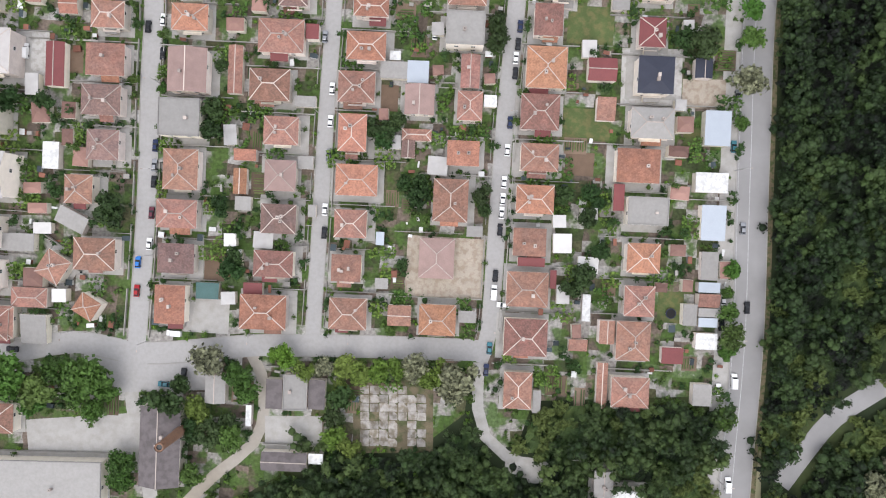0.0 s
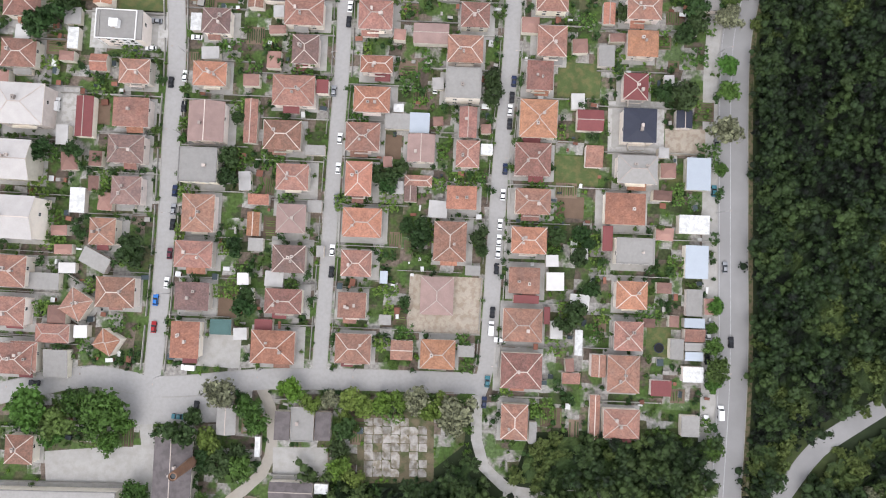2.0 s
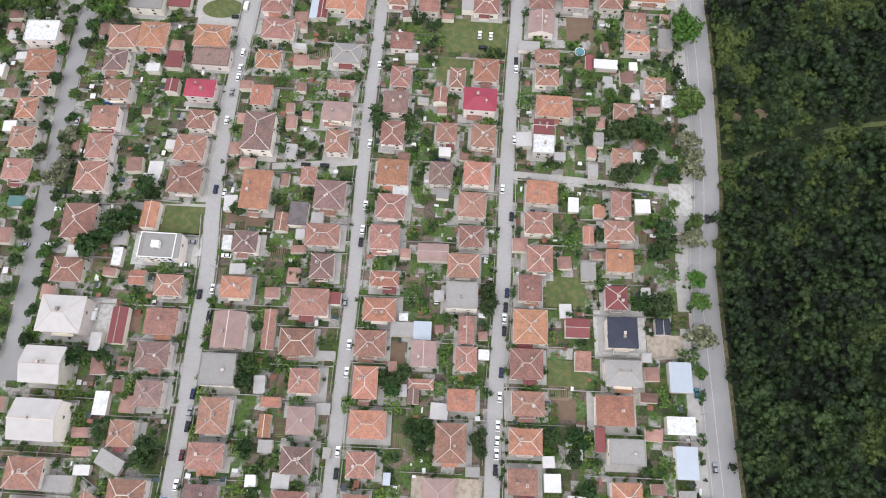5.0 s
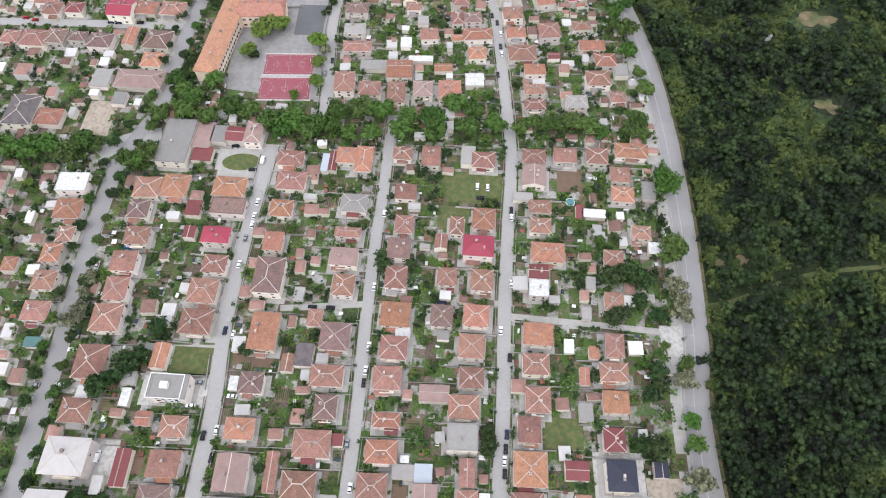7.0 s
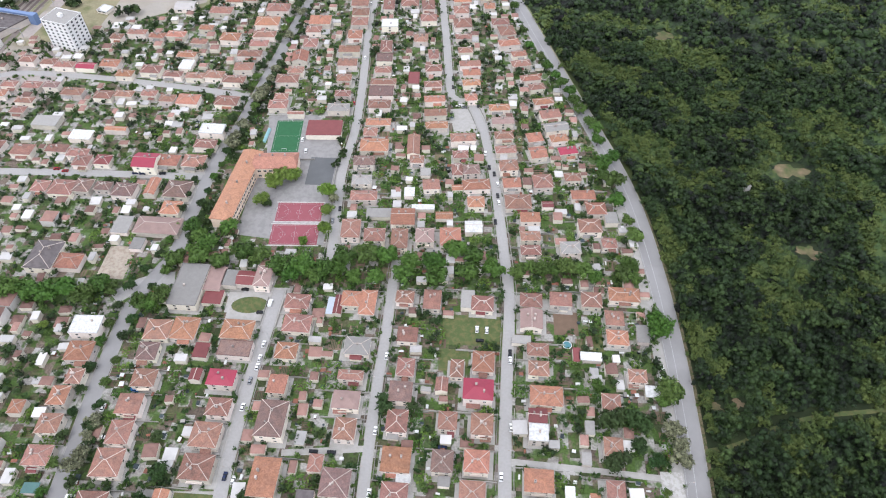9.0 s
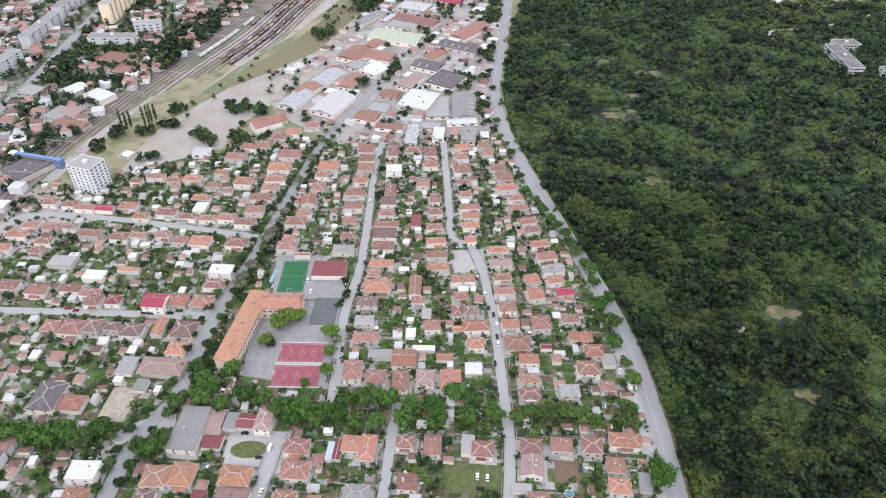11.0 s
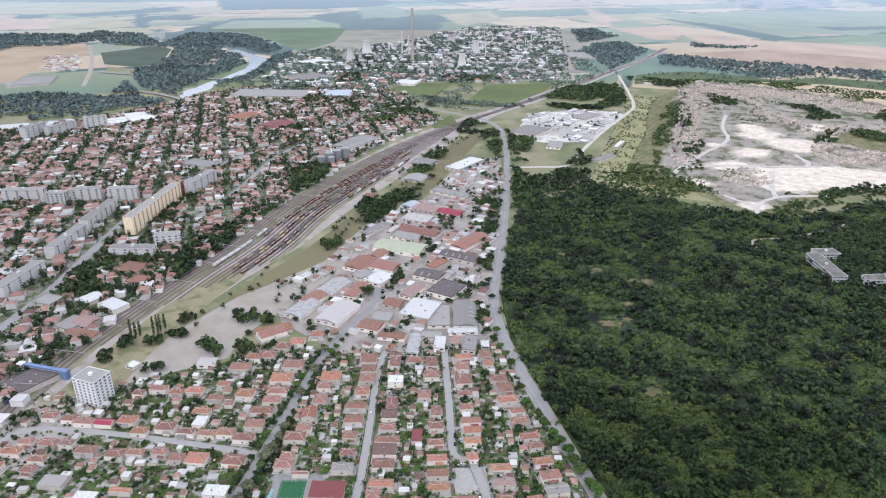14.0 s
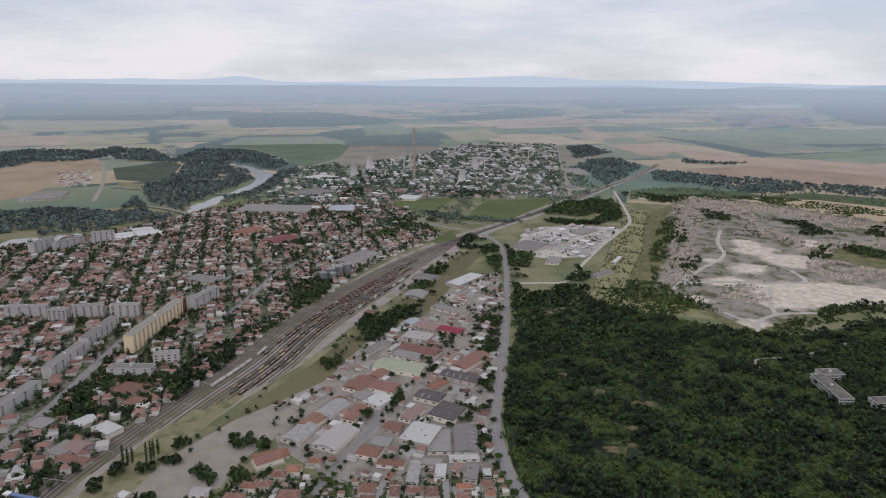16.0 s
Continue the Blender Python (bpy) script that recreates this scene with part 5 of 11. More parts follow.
# x, y, width, depth, turn, eaves height, roof
PLOTS_FAR_D = [
    (-12.7, 523.0, 15.0, 10.9, -2, 4.4, "rH"),
    (2.7, 519.8, 11.0, 15.7, 2, 4.4, "rH"),
    (2.7, 499.4, 13.4, 11.4, 2, 4.4, "rH"),
    (-4.0, 469.6, 11.4, 11.5, -2, 4.4, "rH"),
    (5.5, 447.1, 8.0, 12.8, 2, 4.4, "rH"),
    (5.2, 428.8, 12.7, 9.3, 2, 4.4, "rH"),
    (4.4, 408.8, 13.2, 7.5, 2, 4.4, "rH"),
    (5.2, 391.1, 15.2, 7.5, 2, 4.4, "oH"),
    (5.3, 375.5, 15.7, 7.8, 2, 4.4, "rH"),
    (5.9, 361.9, 15.4, 7.5, 2, 4.4, "oH"),
    (-10.0, 342.1, 8.5, 19.9, -2, 4.0, "rG"),
    (-9.7, 417.2, 8.1, 14.6, -2, 4.0, "mF"),
    (31.8, 527.4, 15.1, 8.6, 2, 4.4, "oH"),
    (30.0, 511.3, 12.6, 11.8, 2, 4.4, "rH"),
    (30.2, 491.2, 14.9, 14.6, 2, 4.4, "rH"),
    (29.9, 470.9, 13.0, 7.5, 2, 4.4, "rH"),
]
# x, y, width, depth, turn, eaves height, roof
PLOTS_FAR_E = [
    (30.4, 452.0, 11.6, 7.9, 2, 4.4, "rH"),
    (33.0, 434.1, 16.2, 7.5, 2, 4.4, "rH"),
    (33.5, 422.7, 13.5, 8.2, 2, 4.4, "oH"),
    (32.7, 409.9, 13.3, 7.5, 2, 4.4, "oH"),
    (31.3, 392.4, 9.2, 8.3, 2, 4.4, "oH"),
    (50.8, 380.3, 15.0, 7.5, 2, 4.4, "oH"),
    (51.7, 364.6, 15.5, 7.6, 2, 5.2, "pG"),
    (51.4, 350.2, 13.0, 8.0, 2, 4.4, "rH"),
    (51.3, 335.6, 13.9, 7.5, 2, 4.4, "rH"),
    (23.4, 347.5, 17.1, 8.6, 2, 5.2, "rH"),
    (20.9, 331.4, 10.4, 7.5, 2, 4.4, "rH"),
]
# x, y, width, depth, turn, eaves height, roof
PLOTS_FAR_F = [
    (52.4, 531.2, 11.2, 11.2, 2, 4.4, "rH"),
    (54.1, 516.8, 9.4, 9.6, 2, 4.4, "oH"),
    (61.0, 492.6, 14.4, 10.1, 2, 4.4, "rH"),
    (65.1, 479.1, 13.1, 14.1, 9, 4.4, "rH"),
    (65.3, 461.9, 16.9, 9.3, 9, 4.4, "oH"),
    (71.6, 446.6, 11.6, 7.5, 9, 4.4, "oH"),
    (71.7, 433.6, 14.8, 8.5, 9, 4.4, "rH"),
    (77.0, 415.0, 15.4, 7.5, 9, 4.4, "oH"),
    (80.2, 404.1, 11.8, 7.5, 9, 4.4, "rH"),
    (82.8, 386.8, 14.7, 7.5, 9, 4.4, "oH"),
    (85.9, 372.3, 14.8, 9.4, 9, 4.4, "rH"),
    (87.8, 357.2, 16.6, 9.0, 9, 5.2, "gG"),
    (88.2, 346.3, 12.1, 7.5, 9, 4.4, "oH"),
    (92.1, 332.7, 12.6, 7.5, 9, 5.2, "cH"),
    (71.9, 347.5, 10.8, 9.4, 9, 4.4, "oH"),
    (72.2, 332.2, 11.3, 11.0, 9, 4.4, "oG"),
]
# x, y, width, depth, turn, eaves height, roof
PLOTS_FAR_G = [
    (-302.9, 446.7, 12.2, 9.2, -6, 4.4, "rH"),
    (-285.8, 443.0, 12.2, 8.0, -6, 4.4, "rH"),
    (-272.7, 438.9, 16.0, 7.9, -6, 4.4, "rH"),
    (-256.5, 437.8, 14.5, 7.8, -6, 3.7, "cG"),
    (-239.2, 440.0, 14.6, 9.8, -6, 4.4, "oH"),
    (-224.5, 426.5, 12.9, 8.4, -6, 4.4, "oH"),
    (-206.1, 431.5, 15.4, 10.5, -6, 4.4, "rH"),
    (-188.6, 425.2, 14.3, 7.5, -6, 4.4, "rH"),
    (-184.0, 450.2, 14.9, 7.5, -6, 4.4, "oH"),
    (-171.8, 422.8, 14.3, 7.5, -6, 4.4, "rH"),
    (-157.7, 423.7, 14.3, 9.2, -6, 4.4, "rH"),
    (-244.5, 476.3, 10.2, 7.6, -6, 4.4, "rH"),
    (-230.0, 482.5, 15.5, 7.5, -6, 4.4, "rH"),
    (-213.1, 477.1, 12.8, 7.5, -6, 4.4, "oH"),
]
# x, y, width, depth, turn, eaves height, roof
PLOTS_FAR_H = [
    (-198.3, 478.7, 15.4, 8.7, -6, 4.4, "oH"),
    (-178.1, 468.1, 12.7, 7.5, -6, 4.4, "rH"),
    (-176.4, 488.0, 11.5, 7.5, -6, 4.4, "oH"),
    (-310.1, 404.9, 16.0, 8.1, -6, 4.4, "oH"),
    (-304.4, 415.3, 11.6, 7.5, -6, 4.4, "rH"),
    (-287.8, 413.6, 14.0, 8.3, -6, 4.4, "rH"),
    (-272.4, 411.5, 11.6, 7.5, -6, 5.9, "bH"),
    (-255.8, 405.1, 16.1, 8.9, -6, 4.4, "rH"),
    (-232.3, 400.9, 13.7, 9.6, -6, 4.4, "rH"),
    (-217.9, 401.7, 13.8, 7.5, -6, 4.4, "rH"),
    (-200.2, 402.1, 11.5, 7.5, -6, 4.4, "rH"),
    (-185.8, 395.7, 11.4, 8.5, -6, 4.4, "rH"),
    (-170.8, 394.2, 15.9, 11.9, -6, 4.4, "oH"),
    (-286.4, 396.0, 13.6, 7.5, -6, 4.4, "rH"),
    (-286.8, 385.0, 11.1, 7.5, -6, 4.4, "rH"),
    (-314.2, 389.4, 13.4, 7.7, -6, 4.4, "oH"),
]
# x, y, width, depth, turn, eaves height, roof
PLOTS_FAR_I = [
    (-146.8, 360.0, 16.4, 10.1, -6, 5.2, "wF"),
    (-289.4, 347.8, 14.6, 9.9, -6, 4.4, "rH"),
    (-268.0, 342.6, 14.5, 10.4, -6, 4.4, "rH"),
    (-245.6, 343.3, 14.6, 7.5, -6, 4.4, "rH"),
    (-230.6, 338.8, 14.5, 7.8, -6, 4.4, "rH"),
    (-148.8, 345.7, 14.8, 8.6, -6, 4.4, "rH"),
    (-212.9, 363.2, 15.2, 4.5, -6, 4.0, "oG"),
    (-263.3, 372.8, 17.5, 11.0, -6, 4.0, "gF"),
    (-234.5, 357.3, 15.0, 9.5, -6, 4.0, "wF"),
    (-181.4, 437.7, 9.7, 11.9, -6, 4.0, "wF"),
]

HOUSE_ROWS = [PLOTS_NEAR_WEST, PLOTS_STREET_ONE, PLOTS_LOT_ROW_C, PLOTS_LOT_ROW_D, PLOTS_LOT_ROW_E, PLOTS_STREET_THREE, PLOTS_ROAD_ROW, PLOTS_ROAD_SHEDS, PLOTS_BOTTOM_YARDS, PLOTS_NORTH_A, PLOTS_NORTH_B, PLOTS_NORTH_C, PLOTS_NORTH_D, PLOTS_NORTH_E, PLOTS_MID_WEST, PLOTS_MID_SCHOOL, PLOTS_MID_A, PLOTS_MID_B, PLOTS_MID_C, PLOTS_MID_D, PLOTS_MID_E, PLOTS_FAR_A, PLOTS_FAR_B, PLOTS_FAR_C, PLOTS_FAR_D, PLOTS_FAR_E, PLOTS_FAR_F, PLOTS_FAR_G, PLOTS_FAR_H, PLOTS_FAR_I]
g_house = random.Random(7)
for rows in HOUSE_ROWS:
    for x, y, w, d, turn, h, kind in rows:
        building(x, y, w, d, turn, h, kind, g_house)

# ---- plots and yards that stand out ----
def plot(name, box, m, z, label, turn=-5.0):
    x0, y0, x1, y1 = box
    cx, cy, a, b = (x0 + x1) / 2, (y0 + y1) / 2, (x1 - x0) / 2, (y1 - y0) / 2
    sh = Shell()
    sh.face([(-a, -b, 0), (a, -b, 0), (a, b, 0), (-a, b, 0)])
    ob = sh.done(name, m)
    ob.matrix_basis = pose(cx, cy, z, 0, 0, turn)
    return tagged(ob, label, "yard", kind="structure")


WHITE_PAVE = mat("pale_concrete_paving", (0.62, 0.60, 0.57), 0.9, 0.08, 0.3, second=(0.52, 0.50, 0.46))
RED_COURT = mat("red_court_surface", (0.38, 0.115, 0.14), 0.85, 0.1, 0.3)
GREEN_PITCH = mat("green_artificial_turf", (0.045, 0.17, 0.075), 0.95, 0.12, 0.3)
DARK_COURT = mat("dark_asphalt_court", (0.17, 0.175, 0.18), 0.9, 0.1, 0.2)
SCHOOLYARD = mat("school_yard_asphalt", (0.39, 0.375, 0.365), 0.92, 0.08, 0.15, second=(0.32, 0.31, 0.30))
plot("sand_plot", (-13, -23, 14, -2), SAND, 0.05, "bare sandy building plot", -5)
plot("white_yard", (63, 41, 84, 61), WHITE_PAVE, 0.05, "white paved yard round a villa", -3)
plot("dirt_plot", (84, 40, 99, 50), SAND, 0.05, "dug-over pale dirt plot", -3)
plot("lawn", (45, 63, 61, 76), LAWN, 0.05, "mown back lawn")
plot("lawn", (42, 30, 59, 41), LAWN, 0.05, "mown back lawn")
plot("lawn", (84, 27, 90, 33), LAWN, 0.05, "small mown lawn")
plot("lawn", (74, -34, 83, -23), LAWN, 0.05, "small mown lawn with a trampoline")
plot("slab_bed", (-33, -77, -5, -51), mat("weedy_brown_soil", (0.20, 0.165, 0.105), 0.95, 0.3, 0.3, second=(0.10, 0.115, 0.05), cut=(0.45, 0.6), sscale=0.25), 0.05, "brown weedy ground round an old slab floor", -2)


def slab_floor():
    """An old floor of concrete slabs, shifted and broken, with weeds in the joints."""
    g = random.Random(61)
    root = new("slab_floor")
    root.matrix_basis = pose(-19, -64, 0.05, 0, 0, -2)
    pale = mat("stained_slab_concrete", (0.46, 0.43, 0.395), 0.95, 0.3, 0.5, rand=0.25, second=(0.25, 0.215, 0.165), cut=(0.42, 0.62), sscale=0.45)
    for i in range(7):
        for j in range(7):
            if g.random() < 0.1 or (i > 5 and j < 3 and g.random() < 0.6):
                continue
            sh = Shell()
            a, b = 1.5 + 0.12 * g.random(), 1.38 + 0.12 * g.random()
            cut = g.uniform(0.2, 1.1)
            sh.v = [(-a, -b, 0), (a, -b, 0), (a, b - cut, 0), (a - cut, b, 0), (-a, b, 0)] + [(-a, -b, 0.12), (a, -b, 0.12), (a, b - cut, 0.12), (a - cut, b, 0.12), (-a, b, 0.12)]
            sh.f = [(5, 6, 7, 8, 9)] + [(k, (k + 1) % 5, (k + 1) % 5 + 5, k + 5) for k in range(5)]
            sh.i = [0] * 6
            ob = sh.done("slab", pale, root)
            ob.matrix_basis = pose((i - 3) * 3.3 + g.uniform(-0.15, 0.15), (j - 3) * 3.05 + g.uniform(-0.15, 0.15), g.uniform(0, 0.05), 0, 0, g.choice((0, 180)) + g.uniform(-3, 3))
    tagged(root, "old floor of stained concrete slabs with weeds in the joints", "slab floor")


slab_floor()
plot("gravel_yard", (-64, -76, -44, -63), CONCRETE, 0.05, "pale gravel yard between sheds", -2)
plot("gravel_yard", (-147, -76, -109, -61), CONCRETE, 0.05, "pale gravel parking yard", 2)
plot("open_square", (-126, -53, -78, -36), ASPHALT, 0.047, "wide dusty asphalt square at the crossing", 0)
plot("concrete_yard", (-91, -33, -75, -21), CONCRETE, 0.05, "bare concrete yard beside a house")
plot("gravel_pad", (19, -95, 38, -80), CONCRETE, 0.045, "pale gravel pad among trees", -8)
plot("concrete_yard", (-146, 54, -134, 73), WHITE_PAVE, 0.05, "pale concrete yard beside a long garage")
plot("lawn", (-118, 99, -100, 113), LAWN, 0.05, "square lawn behind a wall")
plot("white_yard", (-129, 86, -100, 101), WHITE_PAVE, 0.05, "white paved yard of a modern house")
plot("parking_yard", (-113, 202, -80, 228), CONCRETE, 0.05, "pale concrete yard of a public building", -4)
plot("lawn", (5, 187, 37, 206), LAWN, 0.05, "rough lawn with parked cars", -5)
plot("lawn", (3, 172, 18, 185), LAWN, 0.05, "mown back lawn")
plot("soil_plot", (65, 192, 78, 207), SOIL, 0.05, "bare brown soil plot")
plot("lawn", (78, 182, 90, 197), LAWN, 0.05, "bright kitchen garden")
plot("soil_plot", (-189, 236, -173, 260), SAND, 0.05, "bare dirt plot behind a wall")
plot("open_square", (17, 358, 41, 385), CONCRETE, 0.052, "open concrete square between houses", 3)
plot("soil_plot", (-83, -15, -76, -6), SOIL, 0.05, "bare brown soil plot")
plot("soil_plot", (-20, 42, -14, 51), SOIL, 0.05, "bare brown soil plot")
plot("soil_plot", (43, 18, 53, 26), SOIL, 0.05, "dug vegetable plot")
plot("soil_plot", (-91, 103, -73, 110), SOIL, 0.05, "bare brown soil plot")
plot("soil_plot", (-127, 58, -122, 66), SOIL, 0.05, "bare brown soil plot")
plot("concrete_yard", (102, 102, 112, 117), WHITE_PAVE, 0.058, "pale concrete forecourt beside the road", -4)
lawn_oval = Shell()
lawn_oval.face([(-100 + 10 * math.cos(j * 0.314), 216 + 5.5 * math.sin(j * 0.314), 0.07) for j in range(20)])
tagged(lawn_oval.done("lawn", LAWN), "oval lawn in a paved yard", "yard", kind="structure")
verge_line = smooth_line(MAIN_ROAD[:10], 6.0)
v_, f_ = ribbon_data(verge_line, -8.2, 6.0, 0.042)
tagged(mesh("verge", v_, f_, CONCRETE), "dusty concrete verge between garages and road", "verge", kind="structure")
v_, f_ = ribbon_data(verge_line, 6.7, 1.6, 0.042)
tagged(mesh("verge", v_, f_, mat("weedy_brown_verge", (0.22, 0.18, 0.11), 0.95, 0.3, 0.3, second=(0.09, 0.11, 0.04))), "narrow strip of brown earth below the wood", "verge", kind="structure")

# ---- large buildings near the streets ----
def walled(root, w, d, h, m, windows, floors, rows, sides="s", sill=1.0):
    """Walls with framed windows on the named sides, floor by floor."""
    sh = Shell()
    sh.box(-w / 2, -d / 2, 0, w / 2, d / 2, h)
    sh.done("wall", m, root)
    step = h / floors
    for s in sides:
        length = w if s in "sn" else d
        for fl in range(floors):
            for j in range(rows if s in "sn" else max(2, int(rows * d / w))):
                n = rows if s in "sn" else max(2, int(rows * d / w))
                u = (j + 0.5) / n * length - length / 2
                x, y, turn = {"s": (u, -d / 2 - 0.02, 0), "n": (u, d / 2 + 0.02, 180), "e": (w / 2 + 0.02, u, 90), "w": (-w / 2 - 0.02, u, -90)}[s]
                ob = new("window", windows)
                ob.parent = root
                ob.matrix_basis = pose(x, y, fl * step + sill, 0, 0, turn)


def window_mesh(w, h):
    sh = Shell()
    sh.box(-w / 2, -0.06, 0, w / 2, 0.02, h, 0)
    sh.box(-w / 2 + 0.1, -0.09, 0.1, -0.05, -0.055, h - 0.1, 1)
    sh.box(0.05, -0.09, 0.1, w / 2 - 0.1, -0.055, h - 0.1, 1)
    ob = sh.done("window", [FRAME, GLASS])
    me = ob.data
    bpy.data.objects.remove(ob)
    return me


WIN_SMALL, WIN_WIDE, WIN_LONG = window_mesh(1.4, 1.4), window_mesh(2.0, 1.5), window_mesh(3.4, 1.6)


def flat_block(name, x, y, w, d, turn, h, floors, rows, wall, roof, windows, sides, label, category, stair=True):
    root = new(name)
    root.matrix_basis = pose(x, y, 0, 0, 0, turn)
    FOOT.append((x, y, w / 2, d / 2, math.radians(turn)))
    walled(root, w, d, h, wall, windows, floors, rows, sides)
    sh = Shell()
    sh.box(-w / 2 - 0.2, -d / 2 - 0.2, h, w / 2 + 0.2, d / 2 + 0.2, h + 0.25)
    sh.done("roof", roof, root)
    ring(root, w + 0.4, d + 0.4, h + 0.25, 0.3, 0.5, wall)
    if stair:
        sh = Shell()
        sh.box(-1.6, -1.4, h + 0.25, 1.6, 1.4, h + 2.6)
        sh.done("stair_head", wall, root)
    return tagged(root, label, category)


WHITE_WALL = mat("white_render", (0.76, 0.75, 0.73), 0.85, 0.07, 0.4, rand=0.05)
GREY_PANEL = mat("grey_panel_wall", (0.68, 0.66, 0.63), 0.9, 0.1, 0.3, rand=0.12)
PEACH_WALL = mat("peach_panel_wall", (0.86, 0.69, 0.47), 0.85, 0.07, 0.3)
OCHRE_WALL = mat("peach_render", (0.78, 0.63, 0.50), 0.88, 0.1, 0.3, rand=0.1)
flat_block("modern_house", -115.5, 92.5, 14.5, 10.5, -5, 8.0, 3, 5, WHITE_WALL, ROOF["g"], WIN_SMALL, "swe", "white modern flat-roofed house with a terrace", "house")
for x, y, w, d, turn, h, kind in [(-150.5, 64.5, 18.0, 15.0, -5, 9.0, "vH"), (-154.5, 44.5, 16.0, 14.5, -5, 9.0, "vG"), (-153.0, 23.5, 18.0, 15.5, -5, 11.0, "vG"), (-157.0, 4.5, 14.0, 11.5, -5, 6.0, "rH"), (-157.0, -10.0, 13.0, 10.5, -5, 6.0, "rH"), (-155.0, -27.0, 14.0, 11.0, -5, 6.0, "rH"), (-134, 90, 4, 8, -5, 3, "wF")]:
    building(x, y, w, d, turn, h, kind, g_house)
flat_block("apartment_tower", -279.5, 474.0, 22.5, 18.0, -20, 23.0, 8, 5, WHITE_WALL, ROOF["g"], WIN_WIDE, "se", "white eight-storey tower block with dark windows", "apartment tower")


def school():
    root = new("school")
    root.matrix_basis = pose(-119.5, 303, 0, 0, 0, -10)
    for k, (cx, cy, w, d, turn, rows) in enumerate([(0, 0, 13.6, 62.0, 0, 6), (15.5, 23.5, 32.0, 15.0, 10, 9)]):
        m = pose(cx, cy, 0, 0, 0, turn)
        wall = Shell()
        wall.box(-w / 2 + 0.6, -d / 2 + 0.6, 0, w / 2 - 0.6, d / 2 - 0.6, 8.2 + 0.05 * k)
        ob = wall.done("wall", OCHRE_WALL, root)
        ob.matrix_basis = m
        roof = Shell()
        a, b, z = w / 2, d / 2, 8.4 + 0.06 * k
        if w > d:
            r0, r1 = (-a + b, 0, z + 3.4), (a - b * 0.3, 0, z + 3.4)
        else:
            r0, r1 = (0, -b + a, z + 3.4), (0, b - a * 0.3, z + 3.4)
        c = [(-a, -b, z), (a, -b, z), (a, b, z), (-a, b, z)]
        if w > d:
            for q in ((c[0], c[1], r1, r0), (c[2], c[3], r0, r1), (c[1], c[2], r1), (c[3], c[0], r0)):
                roof.face(q)
        else:
            for q in ((c[1], c[2], r1, r0), (c[3], c[0], r0, r1), (c[0], c[1], r0), (c[2], c[3], r1)):
                roof.face(q)
        roof.face([(p[0], p[1], z - 0.25) for p in reversed(c)])
        for j in range(4):
            p, q = c[j], c[(j + 1) % 4]
            roof.face([(p[0], p[1], z - 0.25), (q[0], q[1], z - 0.25), q, p])
        ob = roof.done("roof", SCHOOL_ROOF, root)
        ob.matrix_basis = m
        for fl in range(2):
            for j in range(14 if k == 0 else 7):
                w_ob = new("window", WIN_WIDE)
                w_ob.parent = root
                if k == 0:
                    w_ob.matrix_basis = m @ pose(w / 2 - 0.58, -d / 2 + 3 + j * 3.0, 1.2 + fl * 3.9, 0, 0, 90)
                else:
                    w_ob.matrix_basis = m @ pose(-w / 2 + 4 + j * 3.6, -d / 2 + 0.58, 1.2 + fl * 3.9, 0, 0, 0)
        for j in range(3):
            ch = Shell()
            ch.box(-0.4, -0.5, z + 2.0, 0.4, 0.5, z + 4.6)
            ob = ch.done("chimney", CHIMNEY, root)
            ob.matrix_basis = m @ (pose(1.2, -20 + 18 * j, 0) if k == 0 else pose(-8 + 8 * j, 1.2, 0))
    for cx, cy, turn, a, b in ((0, 0, 0, 8.2, 31.2), (17.5, 23.0, 10, 14, 8.2)):
        FOOT.append((-119.5 + cx * 0.985 + cy * 0.17, 303 + cy * 0.985 - cx * 0.17, a, b, math.radians(turn - 10)))
    tagged(root, "long L-shaped peach-walled school under bright orange tiled roofs", "school")


SCHOOL_ROOF = tile_mat("school_terracotta_tiles", (0.55, 0.275, 0.185), (0.49, 0.255, 0.18), (0.5, 0.7))
school()
flat("school_yard", [(-117, 268), (-64, 258), (-58, 300), (-59, 345), (-78, 380), (-112, 380), (-108, 338), (-92, 335), (-92, 320), (-112, 316)], SCHOOLYARD, 0.045, "asphalt school yard", "yard")


